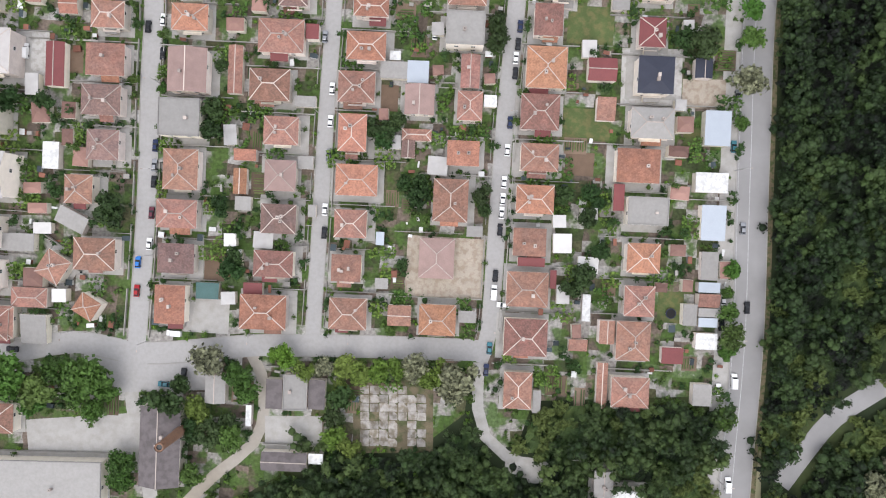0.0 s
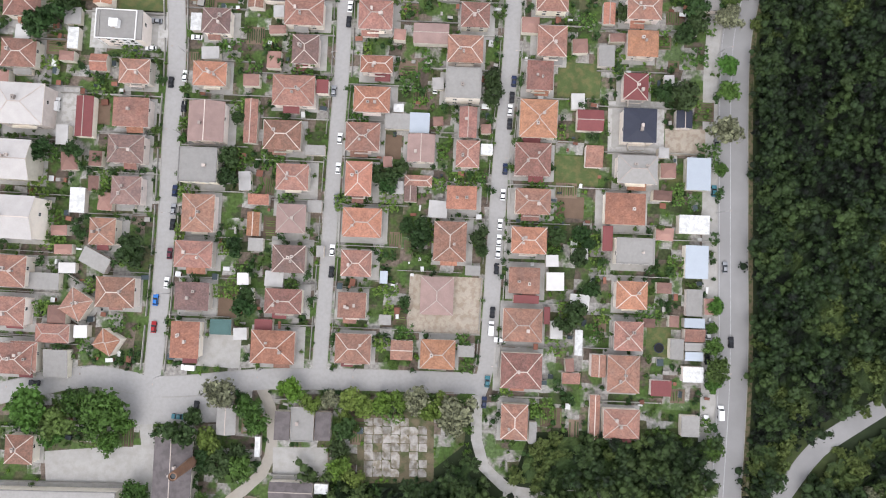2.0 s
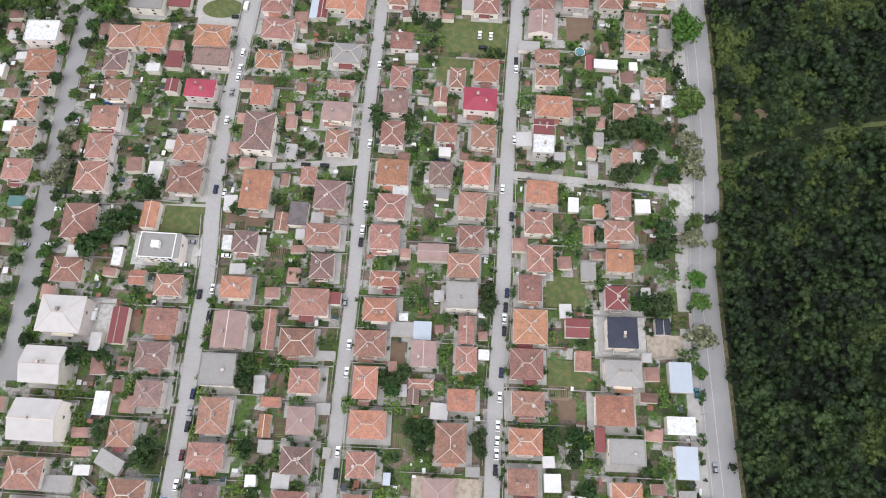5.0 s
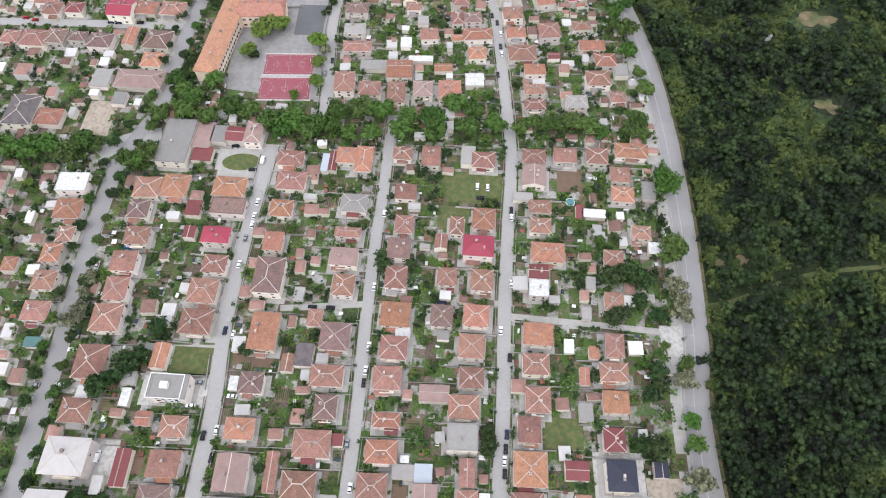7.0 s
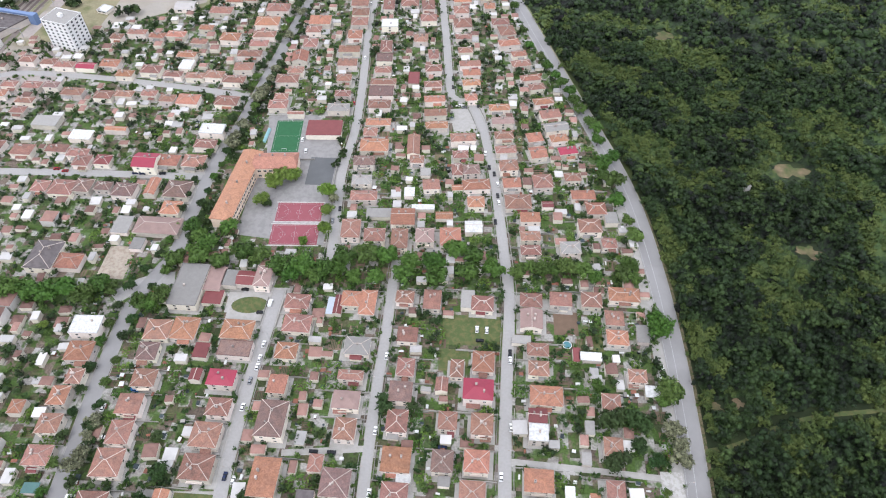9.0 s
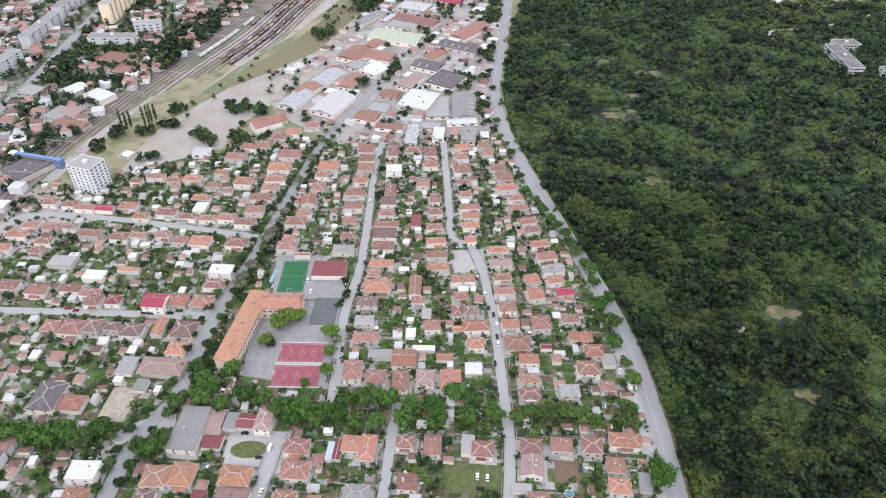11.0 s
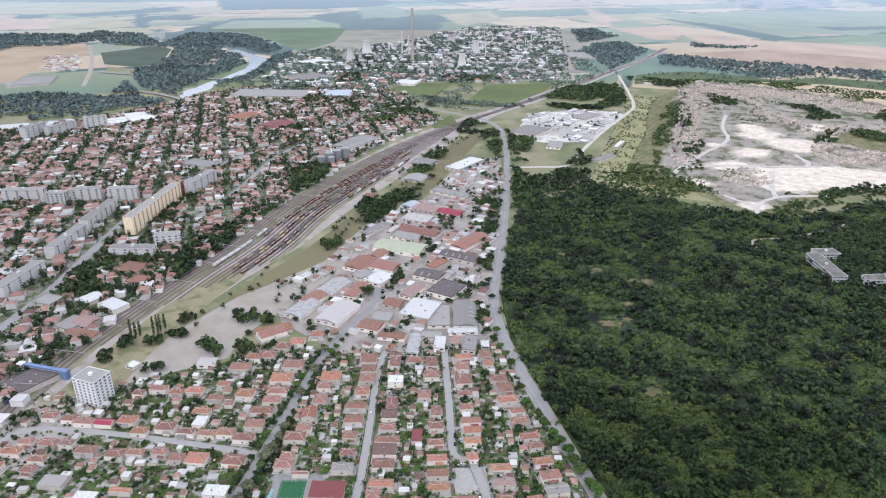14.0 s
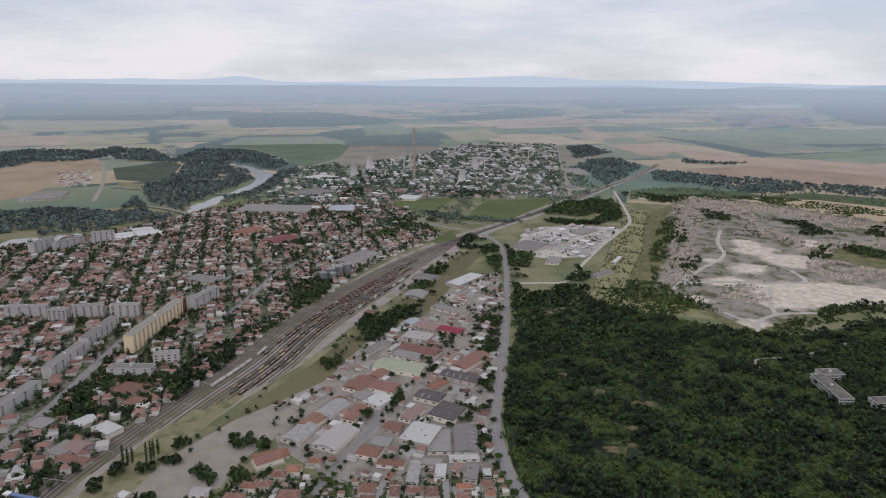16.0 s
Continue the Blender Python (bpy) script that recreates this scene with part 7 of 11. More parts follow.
def wood(name, polygon, box, spacing, lo, hi, leaves, size, seed, label, lobes=5, light=0.0):
    g = np.random.default_rng(seed)
    nx, ny = int((box[2] - box[0]) / spacing), int((box[3] - box[1]) / spacing)
    gx, gy = np.meshgrid(np.arange(nx), np.arange(ny))
    x = (box[0] + (gx + g.uniform(-0.1, 1.1, gx.shape)) * spacing).ravel()
    y = (box[1] + (gy + g.uniform(-0.1, 1.1, gy.shape)) * spacing).ravel()
    keep = inside(polygon, x, y) & off_roads(x, y, 2.0) & clear_of_houses(x, y, 1.0)
    for cx, cy, r in CLEARINGS:
        keep &= np.hypot(x - cx, (y - cy) * 1.3) > r * g.uniform(0.6, 1.25, len(x))
    x, y = x[keep], y[keep]
    patch = np.array([noise.noise((px * 0.024, py * 0.024, 3.1)) + 0.9 * noise.noise((px * 0.075, py * 0.075, 7.1)) for px, py in zip(x, y)])
    young = patch > np.where(y < 110, 0.26, 0.09) + 0.05 * g.normal(size=len(x))
    more = np.nonzero(young)[0]
    x, y = np.concatenate([x, x[more] + g.normal(scale=0.4 * spacing, size=len(more))]), np.concatenate([y, y[more] + g.normal(scale=0.4 * spacing, size=len(more))])
    young = np.concatenate([young, np.ones(len(more), bool)])
    r = g.uniform(lo, hi, len(x)) * np.where(young, 0.6, 1.08)
    top = np.where(young, g.uniform(3.6, 6.8, len(x)), g.uniform(6.0, 12.5, len(x)))
    tones = np.clip(0.36 + np.where(young, 0.26, 0.24) * g.normal(size=len(x)) + np.where(young, 1.0, 0.0) + light, 0, 1.6)
    # each crown is a dome of many small lobes
    around = g.uniform(0, 6.283, (len(x), lobes))
    share = np.sqrt((np.arange(lobes)[None] + g.uniform(0, 0.8, (len(x), lobes))) / lobes) * 0.92
    away = share * r[:, None]
    rise = (top - 0.45 * r)[:, None] - r[:, None] * (1.05 * share ** 2 + g.uniform(-0.14, 0.14, share.shape))
    c = np.stack([x[:, None] + away * np.cos(around), y[:, None] + away * np.sin(around), rise], 2).reshape(-1, 3)
    rr = (r[:, None] * g.uniform(0.95, 1.45, share.shape) / math.sqrt(lobes)).ravel()
    rad = np.stack([rr, rr, rr * 0.85], 1)
    return tagged(leaf_cloud(name, c, rad, leaves, size, FOREST, np.repeat(tones, lobes), seed, -0.1, core=0.7, ruffle=0.8), label, "forest", kind="stuff")


EARTH = mat("bare_earth_and_dry_grass", (0.25, 0.19, 0.115), 0.95, 0.35, 0.2, second=(0.10, 0.13, 0.045), cut=(0.4, 0.6), sscale=0.09)


def clearings():
    """Bare patches of trodden earth between the trees."""
    for x, y, r in CLEARINGS:
        pts = []
        for k in range(18):
            a = k * 0.349
            q = r * 0.55 * (0.8 + 0.9 * noise.noise((math.cos(a) * 1.7 + x, math.sin(a) * 1.7 + y, 0.3)))
            pts.append((x + q * math.cos(a), y + q * 0.8 * math.sin(a)))
        flat("clearing", pts, EARTH, 0.07 + 0.004 * (CLEARINGS.index((x, y, r)) % 7), "bare earth clearing in the wood", "clearing")


clearings()


def undergrowth(polygon, box, step, seed, label):
    """Bushes and saplings under the trees: a rolling, broken leafy surface, brighter where the wood is open."""
    gx, gy = np.meshgrid(np.arange(box[0], box[2], step), np.arange(box[1], box[3], step))
    g = np.random.default_rng(seed)
    x, y = (gx + g.uniform(-0.4, 0.4, gx.shape) * step).ravel(), (gy + g.uniform(-0.4, 0.4, gy.shape) * step).ravel()
    bump = np.array([noise.noise((a * 0.33, b * 0.33, 1.0)) + 0.7 * noise.noise((a * 0.12, b * 0.12, 6.0)) for a, b in zip(x, y)])
    patch = np.array([noise.noise((a * 0.024, b * 0.024, 3.1)) + 0.9 * noise.noise((a * 0.075, b * 0.075, 7.1)) for a, b in zip(x, y)])
    z = np.clip(1.5 + 1.7 * bump + 0.5 * g.normal(size=len(x)), 0.1, None)
    keep = inside(polygon, x, y) & off_roads(x, y, 2.2) & clear_of_houses(x, y, 1.5)
    for cx, cy, r in CLEARINGS:
        away = np.hypot(x - cx, (y - cy) * 1.25) / r
        keep &= away > 0.5
        z *= np.clip((away - 0.5) / 0.45, 0.06, 1)
    idx = np.arange(len(x)).reshape(gx.shape)
    quads = np.stack([idx[:-1, :-1], idx[:-1, 1:], idx[1:, 1:], idx[1:, :-1]], 2).reshape(-1, 4)
    quads = quads[keep[quads].all(1)]
    tris = np.concatenate([quads[:, :3], quads[:, [0, 2, 3]]])
    ob = mesh("undergrowth", np.stack([x, y, z], 1).tolist(), tris.tolist(), FOREST)
    at = ob.data.attributes.new("tone", "FLOAT", "POINT")
    at.data.foreach_set("value", np.clip(0.36 + 0.45 * np.clip(patch * 3, -0.6, 1.2) + 0.3 * g.normal(size=len(x)), 0, 1.5).astype(np.float32))
    tagged(ob, label, "undergrowth", kind="stuff")


def wood_hut(x, y):
    """A small pale hut among the trees."""
    root = new("hut")
    root.matrix_basis = pose(x, y, 0, 0, 0, 12)
    for name, box, m in (("wall", (-2.0, -1.5, 0, 2.0, 1.5, 3.6), GREY_PANEL), ("roof", (-2.2, -1.7, 3.6, 2.2, 1.7, 3.8), ROOF["g"]), ("door", (-0.5, -1.76, 0, 0.5, -1.7, 2.0), FRAME)):
        sh = Shell()
        sh.box(*box)
        sh.done(name, m, root)
    tagged(root, "small pale grey hut standing among the oaks", "hut")


wood_hut(202, 299)
CLEARINGS.append((202, 297, 7))


NEAR_WOOD = FOREST_EDGE[:10] + [(330, 420), (290, 330), (225, 150), (185, 0), (165, -200)]
wood("forest", NEAR_WOOD, (100, -150, 335, 500), 5.6, 3.2, 5.9, 13, 0.55, 31, "dense dark green oak wood seen from above", lobes=9)
undergrowth(NEAR_WOOD, (100, -150, 335, 500), 1.9, 35, "green bushes and saplings under the wood")
FAR_WOOD = [p for p in FOREST_EDGE]
wood("forest", FAR_WOOD, (70, 420, 780, 1060), 8.4, 4.6, 7.8, 4, 0.9, 32, "dense dark green oak wood stretching to the quarry", lobes=6, light=-0.05)
undergrowth(FAR_WOOD, (70, 420, 780, 1060), 3.6, 36, "bushes and low scrub between the far oaks")


def beside(line, near, far):
    """Outline of a strip along one side of a line."""
    sides = ([], [])
    for j, q in enumerate(line):
        a, b = line[max(j - 1, 0)], line[min(j + 1, len(line) - 1)]
        out = Vector((b.y - a.y, a.x - b.x)).normalized()
        for side, away in zip(sides, (near, far)):
            side.append(tuple(q + out * away))
    return sides[0] + sides[1][::-1]


wood("forest_fringe", beside(verge_line, 8.0, 13.5), (95, -150, 160, 480), 3.7, 2.1, 3.9, 13, 0.5, 30, "leafy edge of the oak wood above the road", lobes=8, light=0.12)
EAST_WOOD = [(221, 150), (283, 330), (320, 420), (640, 420), (640, 250), (420, 150)]
wood("forest", EAST_WOOD, (200, 120, 640, 420), 7.6, 4.2, 7.2, 5, 0.8, 33, "dense dark green oak wood", lobes=7, light=-0.05)
undergrowth(EAST_WOOD, (200, 120, 640, 420), 3.2, 37, "bushes under the eastern oaks")
SOUTH_WOOD = [(-52, -68), (-30, -78), (-8, -76), (8, -66), (12, -78), (24, -77), (30, -62), (60, -60), (98, -62), (96, -125), (-140, -125), (-90, -100), (-60, -84)]
wood("grove", SOUTH_WOOD, (-140, -125, 100, -48), 5.0, 2.8, 5.2, 13, 0.45, 34, "thick green grove south of the houses", lobes=9, light=0.3)
undergrowth(SOUTH_WOOD, (-140, -125, 100, -48), 1.9, 38, "bushes under the southern grove")
# ---- plan of the middle distance: outlines in metres ----
RIVERS = [
    [(-669, 1664), (-672, 1766), (-661, 1813), (-689, 1915), (-672, 1991), (-663, 2072), (-644, 2126), (-637, 2231), (-622, 2359), (-634, 2472), (-688, 2661), (-760, 2784), (-833, 2878), (-801, 2920), (-728, 2823), (-651, 2697), (-596, 2631), (-576, 2444), (-586, 2294), (-608, 2161), (-632, 2073), (-620, 1954), (-642, 1872), (-653, 1789), (-651, 1671)],
    [(-1397, 3477), (-1393, 3661), (-1398, 3937), (-1401, 4091), (-1342, 3868), (-1335, 3601), (-1253, 3372), (-1234, 3267), (-1338, 3481)],
    [(-999, 1424), (-946, 1455), (-947, 1499), (-907, 1516), (-878, 1534), (-828, 1565), (-807, 1523), (-841, 1478), (-866, 1445), (-897, 1425), (-918, 1409), (-967, 1375)],
    [(-804, 1583), (-762, 1609), (-710, 1649), (-670, 1657), (-691, 1604), (-735, 1565), (-780, 1547)],
]
RIVER_WOODS = [
    [(-1056, 2951), (-1164, 3077), (-1194, 3609), (-898, 3504), (-662, 3076), (-586, 2848), (-622, 2771), (-668, 2769), (-787, 2962), (-873, 2958), (-826, 2819), (-723, 2712), (-649, 2472), (-667, 2206), (-687, 2093), (-701, 1952), (-677, 1838), (-808, 1950), (-902, 2120), (-990, 2322), (-938, 2434)],
    [(-1210, 1789), (-1061, 1874), (-867, 1826), (-897, 2046), (-813, 1922), (-765, 1812), (-677, 1773), (-676, 1670), (-756, 1676), (-808, 1635), (-876, 1634), (-951, 1594), (-1038, 1521)],
    [(-631, 2011), (-623, 2052), (-568, 2257), (-570, 2474), (-594, 2665), (-553, 2830), (-503, 2634), (-520, 2446), (-532, 2186), (-605, 2052)],
    [(-2074, 3129), (-2078, 3590), (-1693, 3405), (-1687, 3742), (-1480, 3255), (-1568, 2993), (-1736, 2986), (-1726, 2804), (-1760, 2641)],
    [(-1686, 3612), (-1429, 3535), (-1193, 3122), (-1068, 2950), (-1424, 3089)],
    [(-937, 1570), (-856, 1621), (-777, 1629), (-776, 1596), (-834, 1577), (-916, 1534)],
]
FAR_BELTS = [
    [(916, 2699), (1055, 2757), (1135, 2604), (1295, 2515), (1428, 2401), (1523, 2349), (1678, 2275), (1551, 2097), (1404, 2160), (1309, 2229), (1115, 2154), (1048, 2260), (960, 2389), (863, 2472)],
    [(619, 2816), (764, 3139), (935, 3268), (934, 2866), (746, 2513), (635, 2339), (655, 2606)],
    [(1237, 3207), (1347, 3094), (1495, 3078), (1400, 2987), (1180, 3021)],
    [(789, 3787), (954, 3937), (966, 3485), (726, 3209)],
]
MID_TREES = [
    [(285, 1733), (401, 1972), (506, 2054), (585, 2015), (531, 1751), (444, 1670), (356, 1669)],
    [(174, 1508), (183, 1396), (223, 1362), (196, 1232), (157, 1165), (155, 1281)],
    [(297, 1273), (312, 1202), (365, 1249), (334, 1165), (259, 1158)],
    [(151, 1144), (248, 1144), (286, 1130), (279, 1023), (326, 993), (374, 977), (277, 888), (114, 848)],
    [(55, 1421), (101, 1555), (147, 1474), (152, 1348), (136, 1201), (126, 1281), (117, 1421), (79, 1410)],
    [(-17, 1165), (15, 1281), (52, 1361), (58, 1281), (36, 1209), (3, 1130)],
    [(-65, 1098), (-17, 1158), (1, 1098), (-15, 1024), (-53, 1038)],
    [(-95, 899), (-59, 979), (-39, 1032), (-13, 984), (-48, 934), (-81, 877)],
    [(65, 968), (118, 1023), (107, 906), (74, 880)],
    [(64, 880), (108, 902), (92, 810), (51, 810)],
    [(19, 907), (47, 907), (39, 844), (17, 829)],
    [(100, 1104), (122, 1067), (111, 1004), (91, 1024)],
    [(-136, 1727), (-24, 1775), (24, 1700), (8, 1592), (-93, 1630)],
    [(-288, 2168), (-228, 2317), (-197, 2082), (-263, 2039)],
    [(-310, 2745), (-80, 2682), (-34, 2322), (-202, 2241)],
    [(9, 2297), (144, 2250), (238, 2135), (79, 2066)],
    [(-239, 1756), (-183, 1837), (-136, 1670), (-186, 1577)],
    [(-360, 1627), (-249, 1461), (-272, 1314), (-316, 1418)],
    [(650, 2213), (718, 2157), (804, 2081), (748, 1979), (639, 2078)],
    [(-438, 2131), (-374, 2078), (-263, 1844), (-297, 1763), (-378, 1868)],
    [(-151, 1500), (-78, 1604), (-69, 1554), (-133, 1440)],
]
SCRUB_ZONES = [
    [(293, 1137), (368, 1165), (427, 1124), (456, 1023), (376, 982), (320, 1004), (281, 1031)],
    [(552, 1535), (634, 1665), (705, 1817), (572, 1478), (463, 1241), (404, 1147), (424, 1241)],
    [(652, 2155), (928, 2161), (1174, 2089), (1354, 1896), (1225, 1708), (1118, 1892), (941, 1982), (765, 1979)],
    [(434, 909), (491, 904), (552, 956), (727, 981), (685, 919), (523, 887)],
]
QUARRY_BUSH = [
    [(918, 1426), (1008, 1391), (900, 1234), (870, 1254), (888, 1337)],
    [(609, 1598), (621, 1536), (555, 1374), (528, 1373)],
    [(506, 1282), (572, 1345), (537, 1257), (473, 1194)],
    [(800, 1852), (867, 1820), (807, 1695), (756, 1739)],
    [(557, 992), (632, 1019), (773, 1048), (734, 992), (608, 976)],
    [(894, 1682), (969, 1655), (966, 1515), (891, 1469), (860, 1587)],
    [(825, 1375), (905, 1426), (872, 1351), (772, 1242)],
    [(1112, 1671), (1225, 1708), (1110, 1540), (1019, 1481)],
]
PALE_SPOTS = [(662, 1072, 98), (753, 1090, 80), (645, 1113, 50), (735, 1300, 59), (792, 1318, 59), (718, 1399, 50), (628, 1249, 45), (454, 1066, 31), (497, 944, 30), (557, 1165, 42), (590, 1317, 23), (575, 1036, 28), (732, 1467, 39), (853, 1425, 38)]
KNOBS = [(793, 1217, 33), (545, 1091, 32), (892, 1305, 47), (693, 1723, 38), (914, 1508, 54)]
QTRACKS = [
    [(486, 904), (502, 944), (547, 982), (617, 992), (727, 981)],
    [(502, 944), (482, 977), (472, 995)],
    [(552, 987), (570, 1037), (616, 1130)],
    [(425, 1098), (461, 1148), (539, 1249), (628, 1350), (671, 1478), (730, 1599)],
    [(461, 1148), (557, 1165), (691, 1158), (715, 1241)],
]
BRIDGES = [
    [(-1069, 2257), (-843, 2178), (-605, 2116), (-348, 2079)],
    [(-837, 1922), (-722, 1854), (-607, 1751)],
]
RIVROAD = [
    [(-2356, 4823), (-2022, 4213), (-1712, 3643), (-1569, 3356)],
    [(-1451, 3020), (-1240, 2577), (-1116, 2293), (-1004, 2004)],
]
FIELDS_WHEAT = [
    [(-1528, 2282), (-1727, 2730), (-1784, 2984), (-1647, 3149), (-1510, 3108), (-1327, 2745), (-1296, 2543), (-1347, 2422), (-1243, 2113), (-1308, 1941)],
]
FIELDS_DARK = [
    [(-1299, 2783), (-1160, 3032), (-1061, 2909), (-948, 2463), (-1017, 2403), (-1141, 2457)],
]
FIELDS_LIGHT = [
    [(-1110, 2400), (-1005, 2349), (-927, 2406), (-935, 2235), (-1048, 2270)],
    [(-1374, 3091), (-1236, 3097), (-1201, 3009), (-1336, 3003)],
    [(-1114, 1729), (-1071, 1807), (-972, 1792), (-1011, 1701)],
]
FIELDS_GREEN = [
    [(-1195, 3806), (-1097, 4032), (-677, 4140), (-437, 3852), (-420, 3205), (-519, 2850), (-686, 3193), (-928, 3624)],
]
PADDOCKS = [
    [(100, 1746), (161, 1968), (194, 2048), (393, 2073), (342, 1934), (217, 1732), (175, 1762)],
    [(-133, 1838), (-96, 2002), (-27, 2064), (89, 2088), (58, 1966), (23, 1840), (-41, 1873)],
    [(5, 1530), (62, 1605), (73, 1502), (18, 1462)],
]
DEPOTS_ = [
    [(180, 1391), (253, 1620), (354, 1662), (475, 1649), (485, 1609), (386, 1444), (337, 1344), (241, 1339), (196, 1362)],
]
SROADS = [
    [(151, 1158), (200, 1161), (255, 1169), (290, 1240), (381, 1423), (485, 1609), (537, 1714), (579, 1901), (639, 2237)],
]
WORKS_ = [
    [(-299, 2251), (-268, 2747), (-265, 2983), (-42, 3299), (110, 3682), (368, 4129), (759, 4366), (740, 3784), (590, 2815), (437, 2208), (233, 2169), (-105, 2219)],
    [(-492, 2014), (-525, 2417), (-499, 2738), (-391, 2978), (-264, 2316), (-320, 2133), (-234, 1870), (-343, 1851)],
]
FARM = [
    [(-1268, 2264), (-1144, 2292), (-1334, 2673), (-1452, 2669)],
]
YARD_TREES = [
    [(-1, 799), (14, 808), (17, 780), (4, 754), (-3, 772)],
    [(-45, 722), (-32, 725), (-28, 691), (-40, 677)],
    [(-72, 677), (-60, 684), (-53, 656), (-66, 650)],
    [(-84, 643), (-70, 652), (-66, 634), (-80, 631)],
    [(63, 771), (88, 771), (80, 720), (63, 721)],
    [(27, 683), (44, 690), (45, 648), (29, 649)],
    [(60, 690), (73, 690), (66, 629), (53, 629)],
    [(16, 763), (24, 768), (24, 744), (17, 741)],
    [(-110, 940), (-87, 1020), (-76, 992), (-96, 916)],
    [(-89, 881), (-82, 953), (-50, 1020), (-36, 992), (-55, 916), (-76, 870)],
    [(-142, 810), (-117, 819), (-110, 791), (-134, 782)],
    [(77, 964), (115, 991), (115, 914), (77, 903)],
    [(-16, 832), (3, 844), (10, 818), (-9, 805)],
    [(60, 838), (100, 891), (96, 807), (68, 789)],
    [(21, 662), (32, 691), (47, 676), (33, 648)],
    [(46, 616), (65, 628), (62, 597), (47, 585)],
    [(-21, 604), (-9, 610), (-1, 592), (-18, 586)],
    [(-72, 677), (-60, 684), (-54, 656), (-67, 649)],
    [(-86, 636), (-73, 649), (-64, 636), (-81, 630)],
    [(-221, 555), (-215, 572), (-195, 545), (-189, 524), (-200, 535)],
    [(-187, 550), (-174, 560), (-163, 544), (-176, 531)],
    [(-204, 618), (-194, 624), (-186, 600), (-197, 600)],
    [(-187, 612), (-181, 631), (-173, 606), (-180, 588)],
    [(-173, 606), (-162, 618), (-160, 600), (-168, 594)],
    [(-276, 567), (-259, 572), (-254, 559), (-272, 556)],
    [(-308, 541), (-299, 551), (-292, 531), (-301, 526)],
    [(-300, 567), (-289, 572), (-281, 553), (-294, 551)],
    [(-256, 607), (-242, 619), (-237, 604), (-250, 597)],
    [(-258, 578), (-240, 583), (-236, 570), (-253, 566)],
    [(-259, 521), (-239, 520), (-237, 509), (-252, 506)],
    [(-335, 448), (-322, 460), (-302, 456), (-291, 432), (-323, 433)],
    [(34, 547), (46, 563), (44, 531)],
]
RAIL_TREES = [
    [(-312, 741), (-309, 793), (-280, 872), (-254, 830), (-270, 757), (-289, 694)],
    [(-238, 1130), (-201, 1183), (-166, 1147), (-181, 1050), (-213, 1021)],
    [(-440, 726), (-400, 742), (-360, 667), (-400, 661)],
    [(-426, 832), (-387, 767), (-321, 766), (-312, 741), (-347, 695), (-386, 726)],
    [(-408, 942), (-378, 955), (-354, 906), (-378, 884)],
    [(-384, 1022), (-361, 1036), (-348, 994), (-366, 980)],
    [(-265, 906), (-238, 929), (-257, 872), (-274, 851)],
]
WORKS, OUTSKIRTS = WORKS_
DEPOT_YARD, SIDE_ROAD = DEPOTS_[0], SROADS[0]
POPLARS = [(-291, 575), (-285, 572), (-282, 575), (-270, 578), (-267, 581), (-265, 583), (-263, 589)]


# ---- workshops, depots and halls ----
ROOF["e"] = mat("pale_green_sheet_roof", (0.52, 0.55, 0.40), 0.7, 0.1, 0.2, rand=0.08)
WORDS["e"] = "pale green sheet"
ROOF["z"] = mat("light_grey_corrugated_roof", (0.55, 0.55, 0.545), 0.6, 0.14, 0.25, rand=0.12, second=(0.46, 0.44, 0.42), sscale=0.2)
WORDS["z"] = "light grey corrugated"
ROOF["u"] = mat("bright_blue_sheet_roof", (0.16, 0.33, 0.60), 0.55, 0.12, 0.3)
WORDS["u"] = "bright blue sheet"
